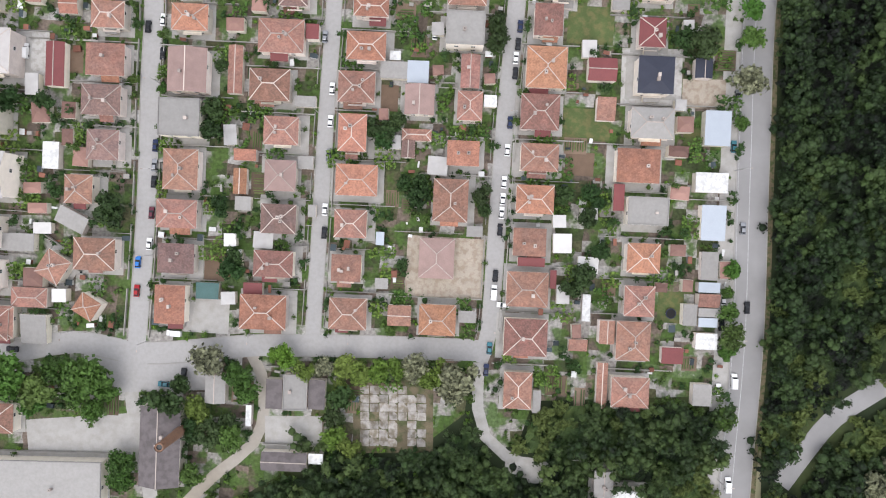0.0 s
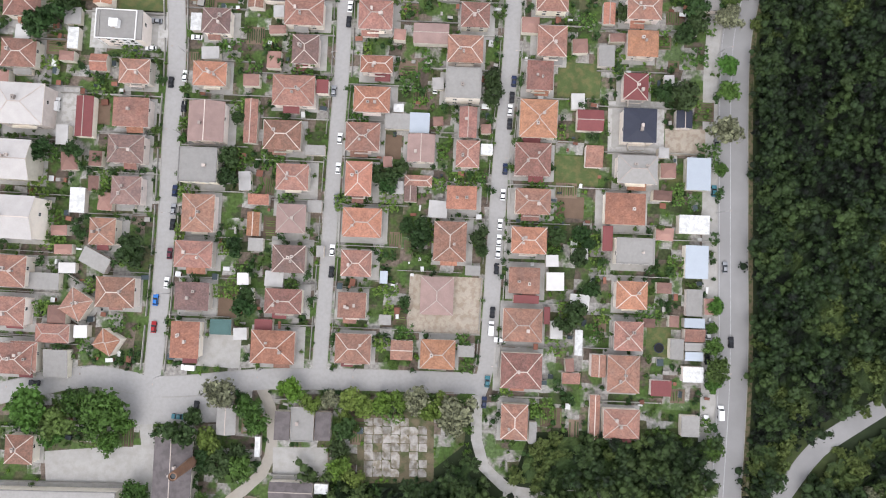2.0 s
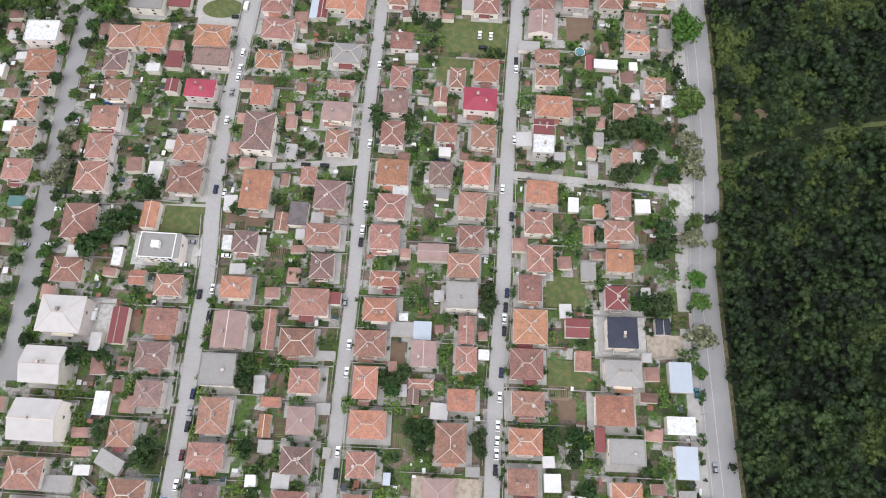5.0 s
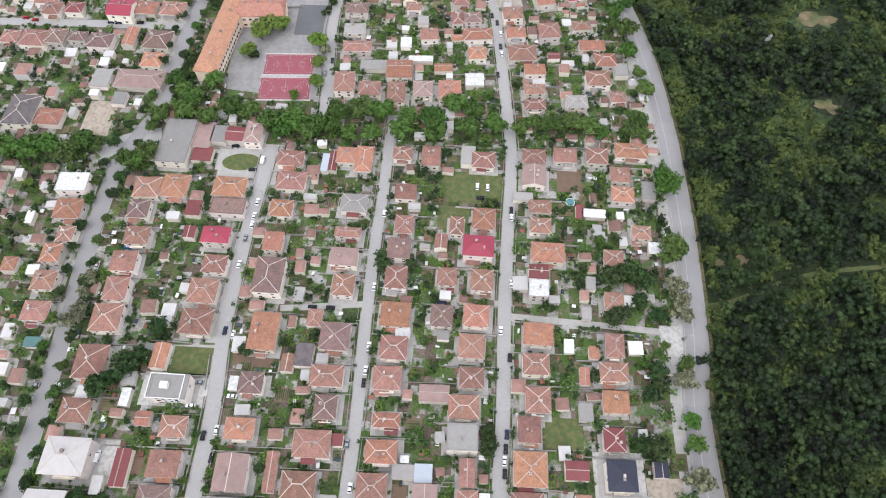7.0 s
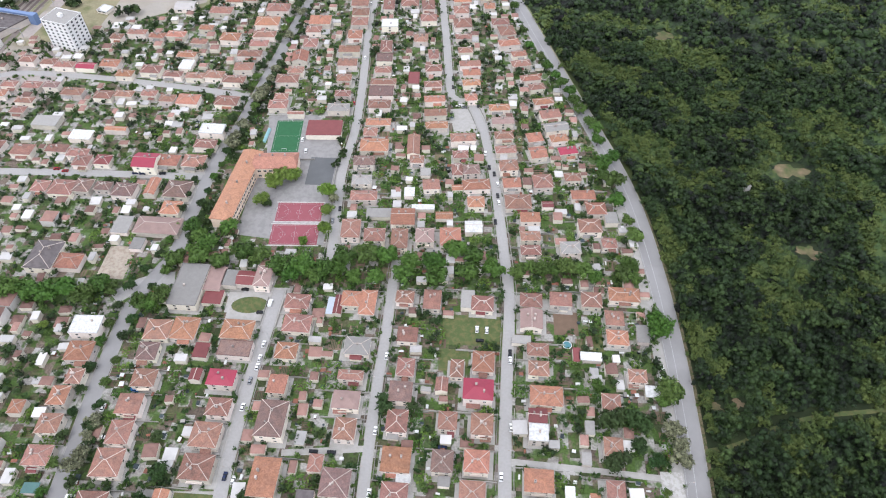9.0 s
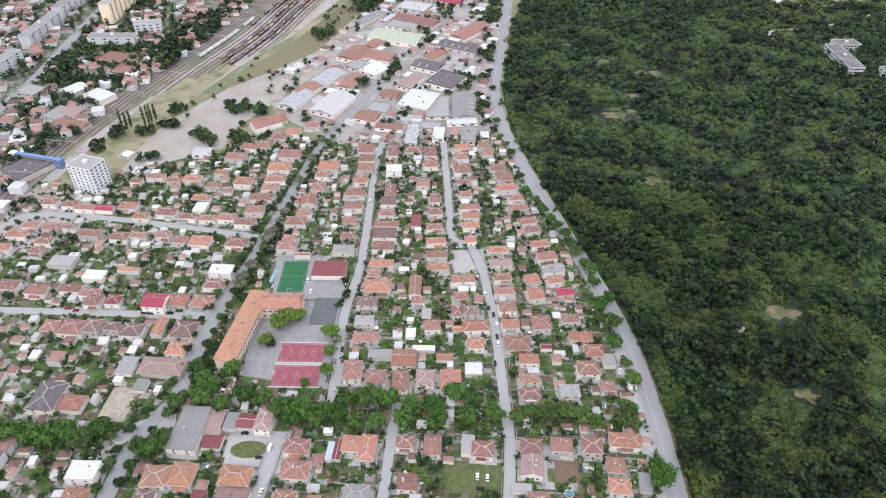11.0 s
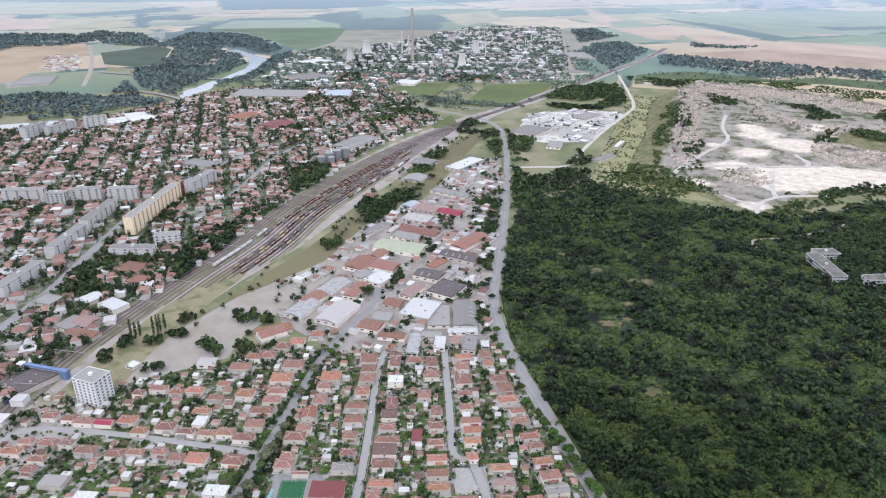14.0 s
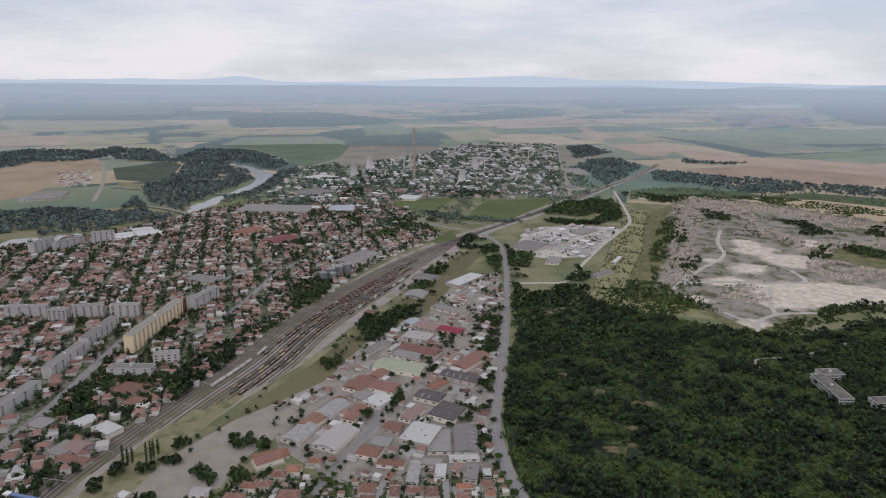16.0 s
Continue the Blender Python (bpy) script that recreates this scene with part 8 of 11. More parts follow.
# x, y, width, depth, turn, eaves height, roof
WORKSHOPS = [
    (-132.1, 624.0, 22.5, 37.9, -26, 6.0, "zG"),
    (-123.6, 648.5, 20.3, 27.8, -31, 6.0, "rG"),
    (-106.1, 675.1, 23.0, 39.8, -29, 6.0, "zG"),
    (-94.1, 614.4, 28.6, 45.9, -25, 6.0, "vG"),
    (-81.6, 736.3, 27.9, 36.6, -28, 7.0, "rG"),
    (-50.8, 728.1, 32.2, 25.2, -24, 7.0, "rG"),
    (-55.7, 695.9, 25.2, 29.8, -36, 6.0, "wF"),
    (-76.8, 708.5, 19.8, 23.0, -38, 5.0, "gF"),
    (-80.1, 663.9, 15.6, 35.8, -21, 7.0, "rG"),
    (-34.8, 786.3, 64.3, 33.9, -20, 7.0, "eG"),
    (-61.2, 764.6, 18.2, 23.5, -29, 6.0, "rG"),
    (-10.6, 839.7, 58.0, 24.2, -30, 7.0, "rG"),
    (-27.5, 823.6, 39.6, 21.6, -24, 6.0, "gF"),
    (-71.6, 851.0, 15.2, 49.6, -33, 6.0, "gG"),
    (-46.5, 850.6, 8.9, 27.6, -28, 5.0, "vF"),
    (-14.1, 893.6, 40.9, 29.4, -23, 5.0, "vF"),
    (-25.6, 951.5, 19.9, 25.2, -31, 5.0, "sG"),
    (1.4, 932.6, 37.1, 27.8, -32, 5.0, "pG"),
    (34.8, 917.9, 36.4, 23.9, -28, 5.0, "cG"),
    (35.2, 1005.6, 62.4, 20.6, -36, 6.0, "gF"),
    (55.7, 805.9, 24.0, 59.4, -38, 6.0, "rG"),
    (39.4, 754.2, 48.9, 22.1, -30, 8.0, "dG"),
    (11.2, 727.6, 14.4, 27.8, -42, 10.0, "oF"),
    (2.3, 703.4, 33.0, 23.8, -28, 7.0, "dG"),
    (-19.9, 1087.5, 35.7, 37.1, -21, 5.0, "gG"),
    (-2.2, 1186.7, 42.3, 41.3, -32, 5.0, "gG"),
    (-88.1, 995.2, 18.4, 18.2, -27, 4.0, "rG"),
]
# x, y, width, depth, turn, eaves height, roof
WORKSHOPS_SOUTH = [
    (21.2, 664.6, 32.0, 35.4, -31, 8.0, "dF"),
    (-17.2, 663.6, 15.0, 33.3, -33, 6.0, "pG"),
    (-7.9, 618.3, 32.6, 38.7, -22, 8.0, "wF"),
    (-36.9, 634.5, 20.2, 17.4, -23, 6.0, "rG"),
    (-57.7, 586.8, 23.1, 19.7, -21, 6.0, "rG"),
    (-35.8, 567.2, 26.7, 11.0, -10, 5.0, "rG"),
    (2.9, 568.0, 20.3, 13.5, -7, 5.0, "gF"),
    (10.8, 552.5, 10.7, 21.5, -6, 6.0, "wF"),
    (-13.9, 551.5, 11.6, 36.1, -6, 5.0, "zG"),
    (34.0, 576.7, 29.5, 10.2, 4, 4.0, "wF"),
    (39.5, 549.9, 13.2, 27.8, -10, 7.0, "gF"),
    (37.9, 608.1, 24.1, 50.7, -1, 6.0, "gG"),
    (10.7, 607.1, 23.6, 44.3, -1, 5.0, "gF"),
    (-47.8, 605.8, 21.3, 19.6, -14, 5.0, "gF"),
    (-36.0, 545.5, 5.8, 10.9, -22, 5.0, "oF"),
    (53.9, 551.1, 8.0, 11.8, -1, 4.0, "wF"),
    (-201.1, 523.5, 16.7, 13.7, -1, 5.0, "vG"),
    (-153.3, 581.9, 34.6, 17.0, 22, 4.5, "oG"),
    (69.2, 1167.0, 29.4, 82.4, -37, 8.0, "wF"),
    (-267.7, 521.6, 10.3, 9.7, -22, 3.0, "wF"),
    (-425.4, 1863.5, 204.3, 104.9, -4, 9.0, "gF"),
    (-697.3, 1504.4, 42.4, 34.7, 33, 8.0, "wF"),
    (-659.6, 1547.6, 55.3, 43.7, 41, 8.0, "wG"),
    (-370.3, 2162.9, 116.4, 107.3, 44, 8.0, "gF"),
    (-1192.0, 2031.2, 96.1, 90.2, 39, 6.0, "gG"),
    (-405.8, 2508.3, 119.5, 101.9, 51, 7.0, "wF"),
    (-242.3, 1877.4, 70.6, 88.7, 1, 7.0, "sF"),
    (-55.3, 2062.0, 64.5, 73.2, -17, 8.0, "wF"),
]
# x, y, width, depth, turn, eaves height, roof
DEPOTS = [
    (226.0, 1426.1, 61.6, 79.1, -36, 8.0, "gF"),
    (258.3, 1308.2, 28.2, 49.5, -19, 6.0, "gF"),
    (333.7, 1211.9, 16.0, 60.0, -47, 6.0, "gF"),
    (389.1, 1310.8, 9.1, 55.9, -30, 6.0, "wF"),
    (386.3, 1587.0, 38.0, 76.7, -42, 5.0, "gF"),
    (52.9, 1148.5, 39.3, 16.0, -21, 5.0, "uF"),
    (-142.0, 1319.9, 54.1, 103.0, -29, 9.0, "gG"),
    (-429.3, 1571.1, 51.8, 73.1, -28, 9.0, "oG"),
    (-335.4, 1489.5, 60.9, 69.4, -33, 7.0, "mG"),
    (-406.1, 1173.2, 68.0, 37.4, -25, 6.0, "gF"),
    (-1181.1, 2082.3, 95.3, 165.5, 19, 7.0, "gF"),
    (-706.7, 1529.4, 55.1, 49.0, 40, 6.0, "wF"),
    (-682.8, 1581.0, 46.9, 66.9, 32, 6.0, "wF"),
    (609.8, 2725.7, 89.5, 181.3, 1, 7.0, "gF"),
    (505.7, 2285.5, 59.6, 72.8, 26, 7.0, "gF"),
]
# x, y, width, depth, turn, eaves height, roof
WEST_HALLS = [
    (-344.2, 497.5, 28.6, 33.3, -35, 7.0, "dF"),
    (-408.3, 647.2, 24.9, 20.5, -18, 5.0, "gF"),
    (-364.6, 649.6, 19.7, 22.6, -32, 6.0, "wG"),
    (-357.6, 595.5, 22.8, 25.4, -23, 6.0, "gF"),
    (-345.2, 599.3, 22.0, 20.9, -21, 6.0, "pG"),
    (-337.3, 575.6, 33.9, 12.6, -19, 6.0, "rG"),
    (-378.4, 537.4, 23.6, 10.7, -12, 5.0, "pF"),
    (-332.3, 633.2, 28.4, 18.6, -32, 7.0, "wF"),
    (-350.6, 727.4, 30.5, 27.6, -15, 6.0, "rH"),
    (-329.1, 694.0, 23.1, 20.3, -19, 6.0, "rH"),
]



def hall(x, y, w, d, turn, h, kind):
    tint, form = kind
    root = new("workshop")
    root.matrix_basis = pose(x, y, 0, 0, 0, turn)
    FOOT.append((x, y, w / 2, d / 2, math.radians(turn)))
    a, b = w / 2, d / 2
    wall = Shell()
    wall.box(-a + 0.2, -b + 0.2, 0, a - 0.2, b - 0.2, h)
    roof = Shell()
    if form == "G":
        along = w >= d
        p, q = (a, b) if along else (b, a)
        rise = min(q * 0.25, 3.0)
        turned = (lambda u, v, z: (u, v, z)) if along else (lambda u, v, z: (-v, u, z))
        e = [turned(-p, -q, h), turned(p, -q, h), turned(p, q, h), turned(-p, q, h)]
        r0, r1 = turned(-p, 0, h + rise), turned(p, 0, h + rise)
        roof.face([e[0], e[1], r1, r0]), roof.face([e[2], e[3], r0, r1]), roof.face([e[1], e[2], r1]), roof.face([e[3], e[0], r0]), roof.face(e[::-1])
        for j in range(1, int(p * 2 / 9) if tint in "gd" else 0):
            u = -p + j * 9
            light = Shell()
            light.bar(turned(u, -q * 0.75, h + rise * 0.25), turned(u, -q * 0.25, h + rise * 0.75), 1.4, 0.12)
            light.done("skylight", ROOF["z"], root)
    else:
        roof.box(-a, -b, h, a, b, h + 0.3)
        ring(root, w, d, h + 0.3, 0.35, 0.5, ROOF[tint])
        for j in range(min(3, max(1, int(w * d / 300)))):
            vent = Shell()
            u, v = (((j * 37) % 10) / 10 - 0.45) * w * 0.8, (((j * 53) % 10) / 10 - 0.45) * d * 0.8
            vent.box(u - 0.9, v - 0.7, h + 0.3, u + 0.9, v + 0.7, h + 1.3)
            vent.done("roof_vent", CHIMNEY, root)
    wall.done("wall", PLASTER, root)
    roof.done("roof", ROOF[tint], root)
    n = max(2, min(4, int(w / 9)))
    for j in range(n):
        ob = new("window", WIN_LONG)
        ob.parent = root
        ob.matrix_basis = pose((j + 0.5) / n * (w - 2) - a + 1, -b + 0.18, h * 0.45, 0, 0, 0)
    return tagged(root, f"broad workshop hall under a {WORDS[tint]} roof", "workshop", "workshops and depots")


for rows in (WORKSHOPS, WORKSHOPS_SOUTH, DEPOTS, WEST_HALLS):
    for x, y, w, d, turn, h, kind in rows:
        hall(x, y, w, d, turn, 0.72 * h, kind)

# ---- apartment blocks beyond the railway ----
# x0, y0, x1, y1, depth, height, floors
BLOCKS = [(-463, 654, -455, 724, 13, 15, 5), (-463, 761, -461, 842, 13, 15, 5), (-465, 854, -464, 944, 13, 15, 5), (-391, 767, -337, 766, 14, 14, 4), (-352, 806, -322, 812, 14, 14, 4), (-642, 978, -582, 982, 13, 19, 6), (-566, 959, -538, 958, 13, 21, 7), (-538, 973, -497, 982, 13, 21, 7), (-488, 985, -446, 990, 13, 19, 6), (-372, 1000, -354, 1072, 13, 22, 7), (-818, 1352, -806, 1411, 14, 26, 8), (-789, 1386, -762, 1450, 14, 20, 6), (-743, 1455, -705, 1480, 14, 26, 8)]
for x0, y0, x1, y1, deep, h, floors in BLOCKS:
    length = math.hypot(x1 - x0, y1 - y0)
    turn = math.degrees(math.atan2(y1 - y0, x1 - x0))
    flat_block("apartment_block", (x0 + x1) / 2, (y0 + y1) / 2, length, deep, turn, h, floors, max(4, int(length / 15)), GREY_PANEL, ROOF["g"], WIN_LONG, "s" if abs(turn) > 45 else "se", "long pale grey panel apartment block with rows of windows", "apartment block")
flat_block("apartment_block", -393, 917, 153, 13, 85.5, 24, 8, 13, PEACH_WALL, ROOF["g"], WIN_LONG, "s", "very long peach-coloured panel apartment block", "apartment block")
flat_block("apartment_block", -388, 1002, 14, 14, 85.5, 24, 8, 3, mat("orange_panel_wall", (0.55, 0.20, 0.09), 0.85, 0.07), ROOF["g"], WIN_LONG, "s", "orange end section of a panel block", "apartment block")
OLD_FELT = mat("mottled_grey_roof_felt", (0.27, 0.255, 0.235), 0.95, 0.2, 0.15, second=(0.18, 0.175, 0.15), sscale=0.12)
flat_block("institute", 476, 713, 17, 66, -3, 10, 3, 4, GREY_PANEL, OLD_FELT, WIN_LONG, "sw", "long pale institute building among trees", "institute")
flat_block("institute", 499, 754, 28, 18, 3, 9, 3, 6, GREY_PANEL, OLD_FELT, WIN_LONG, "s", "short pale wing of an institute among trees", "institute")
flat_block("institute", 527, 678, 52, 15, 5, 10, 3, 9, GREY_PANEL, OLD_FELT, WIN_LONG, "sw", "pale institute building among trees", "institute")

# ---- railway ----
RAIL_LINE = [(-352, 380), (-346, 450), (-336, 534), (-314, 616), (-285, 709), (-247, 816), (-214, 946), (-149, 1115), (-104, 1211), (-57, 1307), (0, 1403), (70, 1515), (160, 1630), (291, 1817), (451, 2051), (657, 2351), (845, 2627), (1057, 3015)]
RAIL_STEEL = mat("brown_rail_steel", (0.16, 0.12, 0.10), 0.5, 0.15, 0.3, metal=0.6)
SLEEPER = mat("dark_track_bed", (0.185, 0.145, 0.135), 0.95, 0.15, 0.3)


def siding(offset, lo, hi, step):
    """The line of a track beside the main line; the yard narrows towards the junction."""
    line, out = smooth_line(RAIL_LINE, step), []
    for j, q in enumerate(line):
        if lo < q.y < hi:
            a, b = line[max(j - 1, 0)], line[min(j + 1, len(line) - 1)]
            pull = 1 - 0.75 * min(1.0, max(0.0, (q.y - 1180) / 420)) if offset > 8 else 1.0
            out.append(q + Vector((b.y - a.y, a.x - b.x)).normalized() * offset * pull)
    return out


def track(offset, lo, hi):
    line = siding(offset, lo, hi, 14.0)
    v, f = ribbon_data(line, 0, 2.6, 0.10)
    bed = mesh("railway_track", v, f, SLEEPER)
    for s in (-0.75, 0.75):
        v, f = ribbon_data(line, s, 0.18, 0.24)
        mesh("rail", v, f, RAIL_STEEL, parent=bed)
    tagged(bed, "railway track with brown rails on a dark bed", "railway track", "tracks of the yard")
    return line


flat("dry_grass_bank", [(-318, 470), (-302, 560), (-279, 640), (-252, 710), (-229, 745), (-213, 712), (-243, 625), (-261, 540), (-267, 486)], mat("trackside_dry_grass", (0.36, 0.325, 0.20), 0.95, 0.25, 0.06, second=(0.20, 0.21, 0.10), cut=(0.5, 0.64), sscale=0.05), 0.045, "yellow dry grass beside the main line", "verge")
v_, f_ = ribbon_data(smooth_line(RAIL_LINE, 14.0), 2.5, 24.0, 0.05)
tagged(mesh("main_line_bed", v_, f_, mat("rusty_brown_ballast", (0.27, 0.225, 0.21), 0.95, 0.2, 0.08, second=(0.36, 0.32, 0.28), sscale=0.05)), "rust-brown ballast of the main line", "railway", kind="structure")
for off, lo, hi in ((-6, 380, 3000), (0, 380, 3000), (5, 380, 3000), (11, 480, 2000), (17, 560, 1640), (24, 640, 1620), (30, 660, 1600), (36, 680, 1580), (42, 690, 1560), (48, 700, 1540), (54, 715, 1510), (60, 735, 1480), (66, 750, 1440), (72, 770, 1400)):
    track(off, lo, hi)
DRYGRASS = mat("dry_track_grass", (0.32, 0.30, 0.20), 0.95, 0.2, 0.05, second=(0.20, 0.22, 0.10), sscale=0.04)
for off, lo, hi, wide in ((8, 470, 1350, 2.6), (14, 520, 1350, 2.6), (20.5, 600, 1000, 3.6), (33, 900, 1300, 2.8), (39, 690, 900, 2.6), (77, 720, 1150, 5.0), (-10, 440, 1400, 3.5)):
    v_, f_ = ribbon_data([q for q in smooth_line(RAIL_LINE, 14.0) if lo < q.y < hi], off, wide, 0.06)
    tagged(mesh("grass_strip", v_, f_, DRYGRASS), "strip of dry grass between the tracks", "verge", kind="structure")
WAGON_PAINT = [mat("oxide_red_wagon", (0.20, 0.075, 0.07), 0.8, 0.2, 0.5, rand=0.3), mat("grey_wagon", (0.40, 0.37, 0.34), 0.8, 0.2, 0.5, rand=0.2), mat("ochre_load", (0.52, 0.43, 0.27), 0.9, 0.2, 0.5, rand=0.2), mat("pale_wagon", (0.68, 0.67, 0.65), 0.7, 0.1, 0.5, rand=0.1), mat("blue_wagon", (0.06, 0.13, 0.28), 0.7, 0.1)]
PALE_LOAD = mat("pale_crushed_stone_load", (0.50, 0.45, 0.39), 0.95, 0.3, 0.6)


def wagon_model(kind):
    root = new("freight_wagon")
    under = Shell()
    under.box(-1.3, -6, 0.8, 1.3, 6, 1.1)
    for s in (-4, 4):
        under.box(-1.1, s - 1.3, 0.15, 1.1, s + 1.3, 0.82)
    under.done("underframe", SLEEPER, root)
    body = Shell()
    if kind == 2:
        for s in (-3.6, 0, 3.6):
            body.box(-1.35, s - 1.5, 1.1, 1.35, s + 1.5, 2.4)
    elif kind == 3:
        body.box(-1.4, -5.8, 1.1, 1.4, 5.8, 3.6)
        body.box(-0.8, -5.6, 3.6, 0.8, 5.6, 3.9)
    else:
        v = [(-1.4, -5.9, 1.1), (1.4, -5.9, 1.1), (1.4, 5.9, 1.1), (-1.4, 5.9, 1.1), (-1.45, -5.9, 3.0), (1.45, -5.9, 3.0), (1.45, 5.9, 3.0), (-1.45, 5.9, 3.0), (-1.3, -5.7, 3.0), (1.3, -5.7, 3.0), (1.3, 5.7, 3.0), (-1.3, 5.7, 3.0), (-1.3, -5.7, 1.4), (1.3, -5.7, 1.4), (1.3, 5.7, 1.4), (-1.3, 5.7, 1.4)]
        body.v = v
        body.f = [(0, 1, 5, 4), (1, 2, 6, 5), (2, 3, 7, 6), (3, 0, 4, 7), (4, 5, 9, 8), (5, 6, 10, 9), (6, 7, 11, 10), (7, 4, 8, 11), (8, 9, 13, 12), (9, 10, 14, 13), (10, 11, 15, 14), (11, 8, 12, 15), (12, 13, 14, 15)]
        if kind == 0:
            body.v = [(q[0], q[1], 2.55 if j > 11 else q[2]) for j, q in enumerate(v)]
        body.i = [0] * 12 + [1]
    body.done("wagon_body", [WAGON_PAINT[kind], PALE_LOAD], root)
    words = ("rust-red open", "grey open", "ochre flat", "pale roofed", "blue")[kind]
    return tagged(root, f"{words} freight wagon standing on a siding", "freight wagon", "wagons in the yard")


def trains():
    models = [wagon_model(k) for k in range(5)]
    for off, lo, hi, kinds in ((17, 745, 855, (3,)), (24, 830, 1290, (0, 0, 0, 1, 0)), (30, 890, 1330, (0, 0, 1)), (42, 750, 1240, (0, 2, 1)), (48, 740, 1260, (0, 1, 2)), (54, 950, 1280, (1, 0, 1)), (60, 740, 1150, (0, 0, 1)), (66, 800, 1200, (1, 2)), (72, 1020, 1230, (0, 1, 3)), (36, 1060, 1330, (0, 1)), (-6, 470, 505, (4, 0))):
        line = siding(off, lo, hi, 1.0)
        last = None
        for j in range(1, len(line)):
            q, p = line[j], line[j - 1]
            if last is None or (q - last).length >= 13.4:
                last = q
                ang = math.degrees(math.atan2(q.y - p.y, q.x - p.x)) - 90
                if int(q.y * 7) % 11 == 0:
                    continue
                copy_thing(models[kinds[int(q.y * 3) % len(kinds)]], pose(q.x, q.y, 0.24, 0, 0, ang))
    for ob in models:
        for child in list(ob.children):
            bpy.data.objects.remove(child)
        bpy.data.objects.remove(ob)


trains()
MAST = mat("pale_galvanised_mast", (0.55, 0.54, 0.52), 0.6, 0.08)


def portals():
    """Catenary portals over the main tracks."""
    line = smooth_line(RAIL_LINE, 1.0)
    last = None
    for j in range(1, len(line)):
        q, p = line[j], line[j - 1]
        if q.y > 1500 or (last is not None and (q - last).length < 52):
            continue
        last = q
        ang = math.degrees(math.atan2(q.y - p.y, q.x - p.x)) - 90
        root = new("catenary_portal")
        root.matrix_basis = pose(q.x, q.y, 0, 0, 0, ang)
        wide = 21 if q.y < 650 else 33
        for u in (-10, wide):
            post = Shell()
            post.box(u - 0.2, -0.2, 0, u + 0.2, 0.2, 8.5)
            post.done("post", MAST, root)
        beam = Shell()
        beam.box(-10.2, -0.15, 7.6, wide + 0.2, 0.15, 8.0)
        beam.done("beam", MAST, root)
        tagged(root, "pale steel catenary portal over the tracks", "railway mast", "masts of the railway")


portals()


def footbridge():
    blue = mat("blue_bridge_cladding", (0.22, 0.32, 0.55), 0.6, 0.1)
    root = new("footbridge")
    root.matrix_basis = pose(-341, 510, 0, 0, 0, -16)
    for name, box, m in (("deck", (-20, -1.6, 6.2, 20, 1.6, 6.6), GREY_PANEL), ("side_panel", (-20, -1.6, 6.6, 20, -1.4, 8.0), blue), ("side_panel", (-20, 1.4, 6.6, 20, 1.6, 8.0), blue), ("canopy", (-20, -1.8, 8.3, 20, 1.8, 8.5), blue), ("stair_tower", (20, -2.5, 0, 26, 2.5, 8.6), blue), ("stair_tower", (-26, -2.5, 0, -20, 2.5, 8.6), WHITE_WALL), ("pier", (-1, -0.8, 0, 1, 0.8, 6.2), GREY_PANEL)):
        sh = Shell()
        sh.box(*box)
        sh.done(name, m, root)
    tagged(root, "blue covered footbridge over the railway tracks", "footbridge")


footbridge()

road("town_road", [(-440, 480), (-427, 594), (-421, 680), (-424, 764), (-427, 924), (-405, 1072), (-370, 1191), (-300, 1330)], 12, ROADTOP, 0.07, "broad street between the apartment blocks")
road("town_road", [(-330, 900), (-306, 1027), (-278, 1250), (-195, 1463), (-132, 1633), (-21, 1703)], 10, ROADTOP, 0.068, "street along the edge of the town")
road("ring_road", [(-160, 1633), (-82, 1756), (37, 1718), (208, 1661)], 9, ROADTOP, 0.085, "curving link road at the junction")

# ---- dense town, joined ----
# rust, grey and roof tones paled and greyed to hold distance haze
WORKS_MATS = [mat("rust_brown_works", (0.56, 0.49, 0.46), 0.85, 0.2, 0.05, island=0.35), mat("grey_works_wall", (0.66, 0.65, 0.64), 0.9, 0.15, 0.05, island=0.35), mat("pale_works_roof", (0.68, 0.67, 0.66), 0.85, 0.15, 0.05, island=0.4)]
TOWN_ROOFS = [mat("town_roof_tiles", (0.37, 0.215, 0.178), 0.85, 0.2, 0.05, island=0.42), mat("town_plaster", (0.70, 0.67, 0.63), 0.9, 0.15, 0.05, island=0.25), mat("town_grey_roof", (0.62, 0.60, 0.58), 0.85, 0.15, 0.05, island=0.35)]


